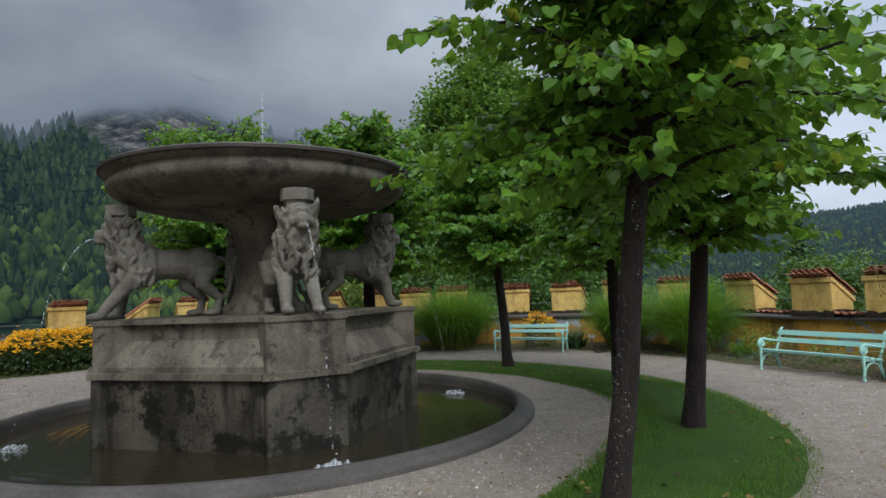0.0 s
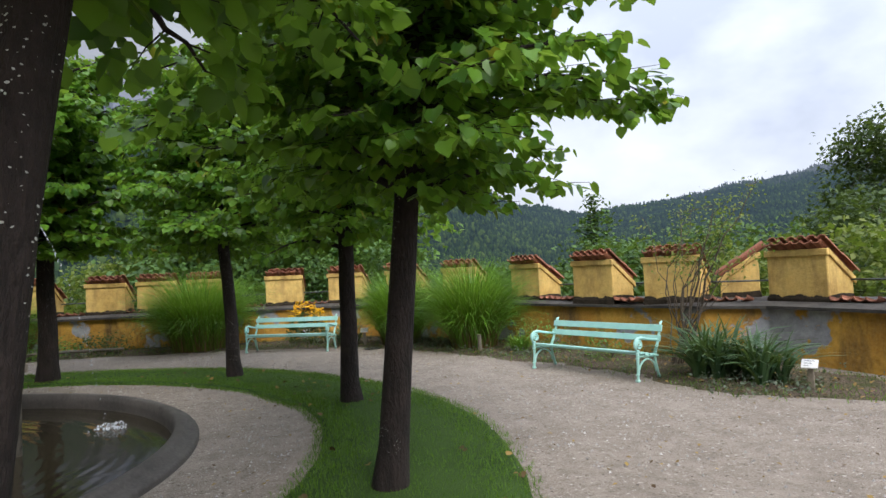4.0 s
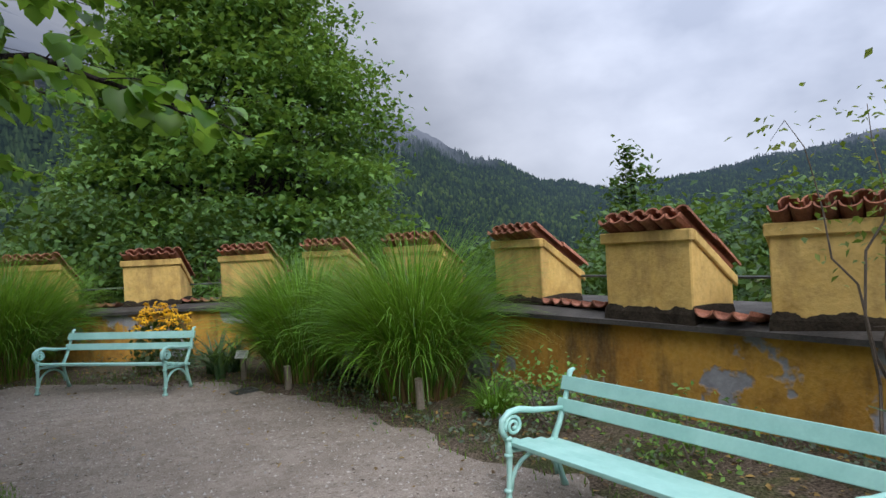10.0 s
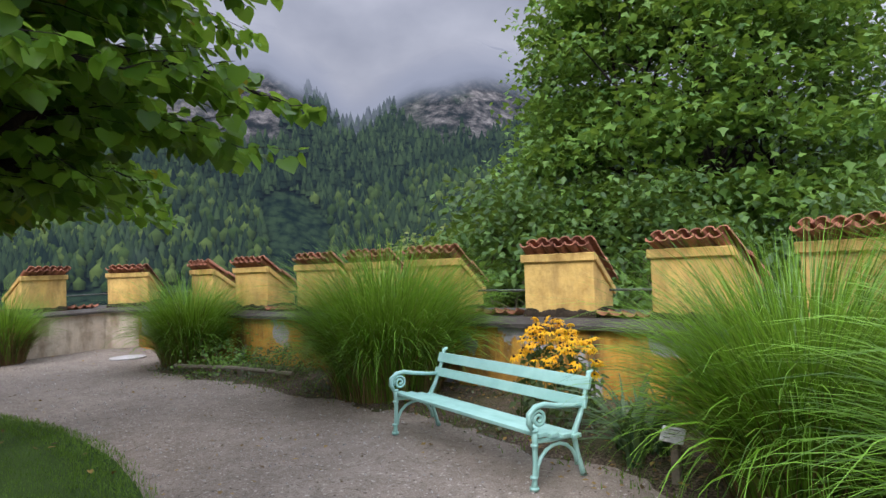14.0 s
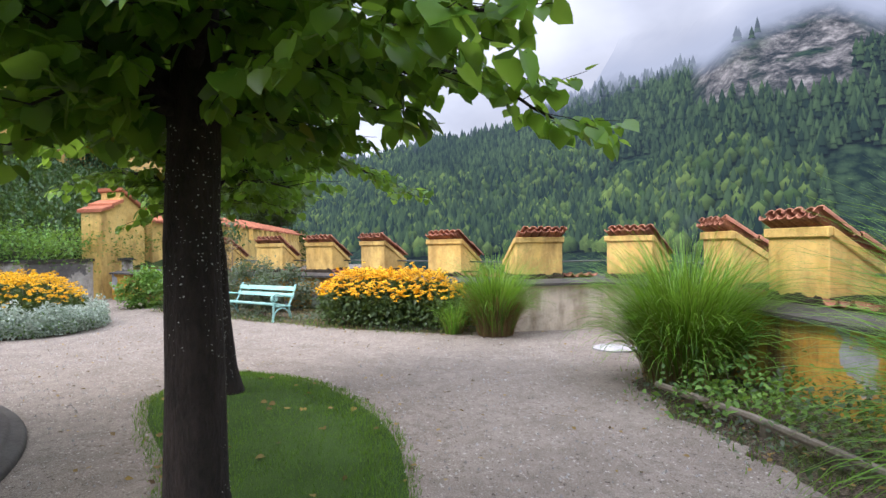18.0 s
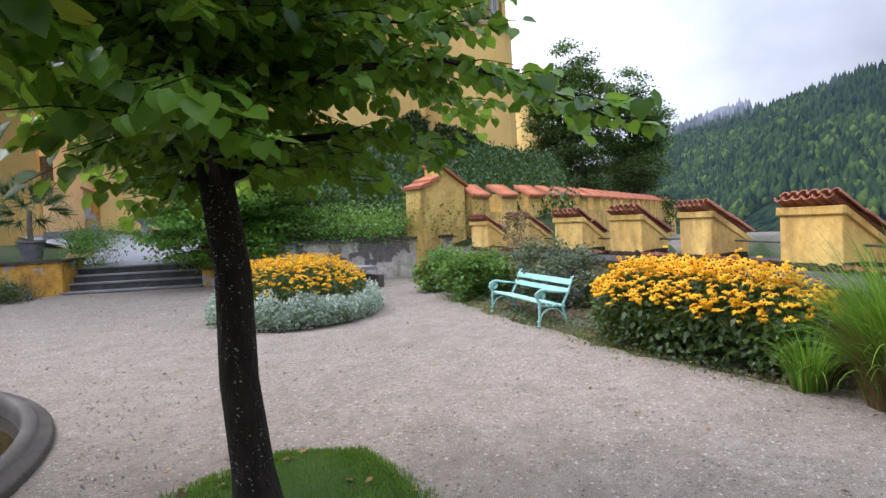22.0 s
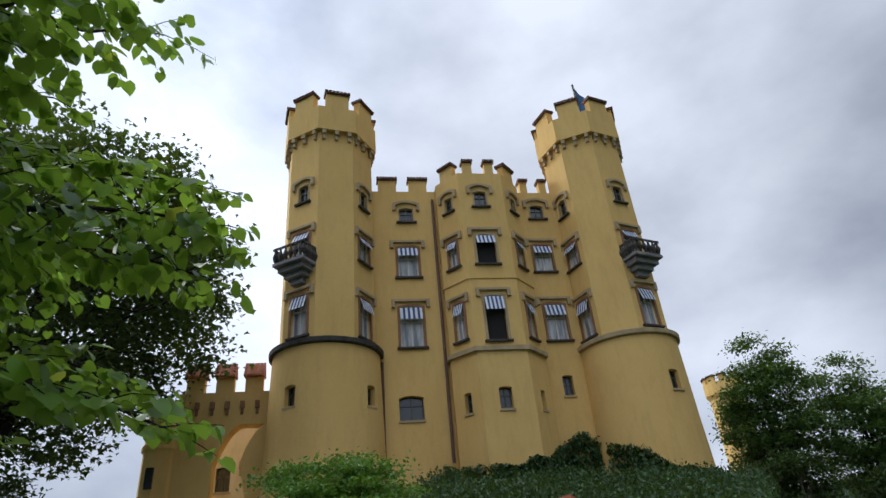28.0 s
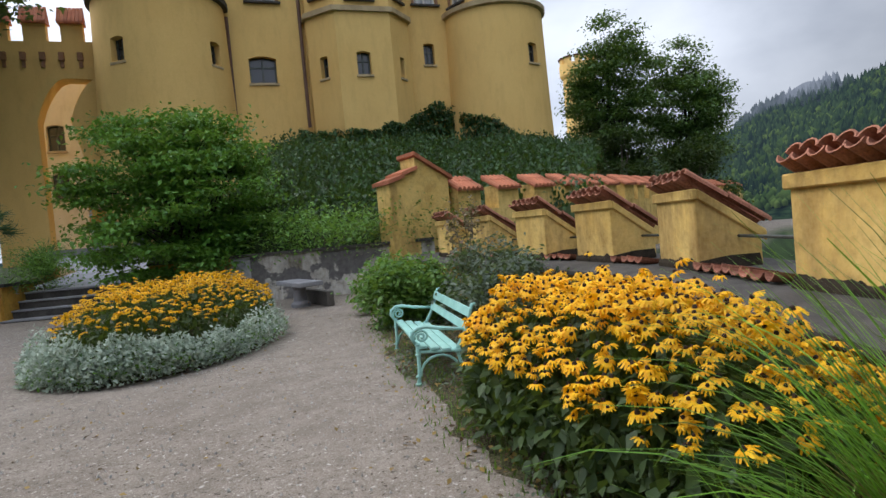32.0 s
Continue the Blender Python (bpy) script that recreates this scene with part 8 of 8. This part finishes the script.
dogwood = make_tree("dogwood_tree", "broad tiered green dogwood tree above the terrace wall", 204, 0.7, 0.10, (0, 0, 2.45), (2.7, 2.7, 2.6), 230, 46000, 0.15, DOGWOOD, OVAL, BARK, 0.40, 0.35, 0.18, 0.3, (0.05, 0.02), limbs=26, cone=0.18)
dogwood.matrix_basis = pose(-17.7, 1.9, 0.7)
big = make_tree("maple_tree", "large spreading sycamore maple outside the garden wall", 81, 6.5, 0.34, (0, 0, 11.8), (5.6, 5.6, 8.6), 520, 88000, 0.23, MAPLE, LOBED, BARK, 0.56, 0.35, 0.45, 0.5, (0.3, 0.2), limbs=26, cone=0.42)
big.matrix_basis = pose(2.6, 31.5, -5.5)


def wood(seed, label, name, spots, material, shape=OVAL):
    """Copies of one shrubby tree at the given places (x, y, z, scale)."""
    t = make_tree(name, label, seed, 2.2, 0.09, (0, 0, 3.4), (1.7, 1.7, 2.3), 110, 9500, 0.16, material, shape, TWIG, 0.30, 0.35, 0.5, 0.4, group="trees beyond the garden wall", limbs=10)
    for i, (x, y, z, s) in enumerate(spots):
        m = pose(x, y, z, 0, 0, 67 * i) @ Matrix.Diagonal((s, s, s, 1))
        if i:
            copy_thing(t, m).matrix_basis = m
        else:
            t.matrix_basis = m


wood(301, "leafy green tree outside the garden wall", "broadleaf_tree", ((-2.5, 27, -6.0, 1.7), (9.5, 22, -4.2, 1.05), (-8, 29, -7, 1.4), (12.5, 20.5, -4.5, 1.2), (0.0, 38, -9, 2.4), (-1.0, 25, -4.2, 1.35), (2.4, 24.6, -3.9, 1.25), (6.0, 23.6, -4.2, 1.2), (11.2, 17.0, -4.0, 1.1), (15.5, 16.5, -4.4, 1.2), (18, 22, -5, 1.4)), WOODLEAF)
wood(302, "yellowish-green tree outside the garden wall", "broadleaf_tree", ((12.0, 13.4, -4.0, 1.05), (-16, 24, -7, 1.3), (-4.0, 26, -4.5, 1.25), (14.5, 12, -4.2, 1.15), (-26, 22, -6, 1.2)), YELLOWISH)
wood(303, "dark green tree beside the castle rock", "broadleaf_tree", ((-46.5, 7.5, 0.0, 1.3), (-49, 12, -2, 1.4), (18, 11, -4, 1.3), (24, 20, -5, 1.6), (32, 25, -2, 1.9)), DARKLEAF)
pair = make_tree("ash_tree", "airy dark green tree beside the castle rock", 84, 5.0, 0.22, (0, 0, 9.0), (3.0, 3.0, 5.4), 150, 26000, 0.24, WOODLEAF, OVAL, BARK, 0.46, 0.35, 0.5, 0.35, (0.2, 0.1), "ash trees by the rock", 18)
pair.matrix_basis = pose(-48.4, 6.7, 0.4)
m = pose(-51.7, 10.9, -0.2, 0, 0, 130) @ Matrix.Diagonal((1.0, 1.0, 0.92, 1))
copy_thing(pair, m).matrix_basis = m
tall = make_tree("beech_tree", "tall dark-leaved tree beside the castle gate", 83, 9.0, 0.3, (0, 0, 15.5), (8.6, 8.6, 8.6), 420, 56000, 0.29, DARKLEAF, LOBED, BARK, 0.7, 0.35, 0.5, 0.3, (0.2, 0.1), limbs=24)
tall.matrix_basis = pose(-12.6, -13.9, 0.5)
wood(304, "dark evergreen at the edge of the upper terrace", "evergreen_tree", ((-12.6, -12.5, -1.5, 1.5), (-10.5, -14, -1.5, 1.4)), DARKLEAF)


def sapling(x, y, z, h, seed):
    """A young tree of a few upright leafy shoots."""
    g = np.random.default_rng(seed)
    t = thing("ash_sapling", "young feathery sapling rising behind the merlons", "tree", m=pose(x, y, z))
    P = []
    for i in range(11):
        a, r = g.uniform(0, 6.28), g.uniform(0.0, 1.35)
        e = np.array([math.cos(a) * r, math.sin(a) * r, h * g.uniform(0.65, 1.0) * (1 - 0.25 * r)])
        w = wander(g, (0, 0, h * 0.2), e, 8, 0.05)
        bm = bmesh.new()
        tube(bm, w, [0.03 * (1 - k / 9) for k in range(9)], 5)
        part("shoot", bm, TWIG, t)
        for k in range(2, 9):
            P.append(np.array(w[k])[None] + g.normal(0, 0.17, (48, 3)))
    V, F = scatter_leaves(np.vstack(P), 0.22, OVAL, g, 0.1, 1.0)
    fast("leaves", V, F, WOODLEAF, t)
    bm = bmesh.new()
    tube(bm, [(0, 0, -1), (0, 0, h * 0.22)], 0.05, 6)
    part("trunk", bm, TWIG, t)


sapling(13.7, 23.3, -2.5, 7.3, 401)
sapling(10.4, 15.6, -2.0, 4.2, 402)


def wall_ivy():
    g = np.random.default_rng(73)
    n = 16000
    x = g.uniform(-3.0, 13.0, n)
    top = 7.2 + 2.3 * np.exp(-((x - 5.6) / 2.5) ** 2) - 0.10 * (x - 3) + np.array([0.4 * noise.noise(Vector((a * 0.8, 0, 4))) for a in x])
    z = 4.0 + (top - 4.0) * g.uniform(0, 1, n) ** 0.7
    y = np.where((x > -2) & (x < 4), -np.clip(np.minimum(x + 2.1, 4.0 - x), 0, 1.6) - 0.65, -0.15)
    r = np.abs(x - 9.9)
    y = np.where(r < 3.3, -np.sqrt(np.maximum(0, 3.45 ** 2 - r ** 2)) - 0.05, y)
    P = np.column_stack([x, y - np.abs(g.normal(0, 0.15, n)), z])
    V, F = scatter_leaves(P, 0.24, (OVAL_V, OVAL_F), g, 0.9)
    ob = fast("wall_ivy", V, F, IVY)
    ob.matrix_basis = CM
    tagged(ob, "dark ivy climbing the foot of the castle wall", "ivy", kind="stuff")


wall_ivy()
bm = bmesh.new()
for i, (x, y, z, r) in enumerate(((12.6, -2.0, 4.6, 1.5), (13.4, -1.2, 3.6, 1.8), (12.0, -2.8, 3.4, 1.6))):
    bmesh.ops.create_icosphere(bm, subdivisions=3, radius=r, matrix=Matrix.Translation((x, y, z)))
for v in bm.verts:
    v.co += v.normal * 0.45 * noise.fractal(v.co * 0.9, 1.0, 2.0, 4)
rk = part("castle_rock", bm, ROCK)
rk.matrix_basis = CM
tagged(rk, "pale weathered rock under the corner tower", "rock", kind="structure")
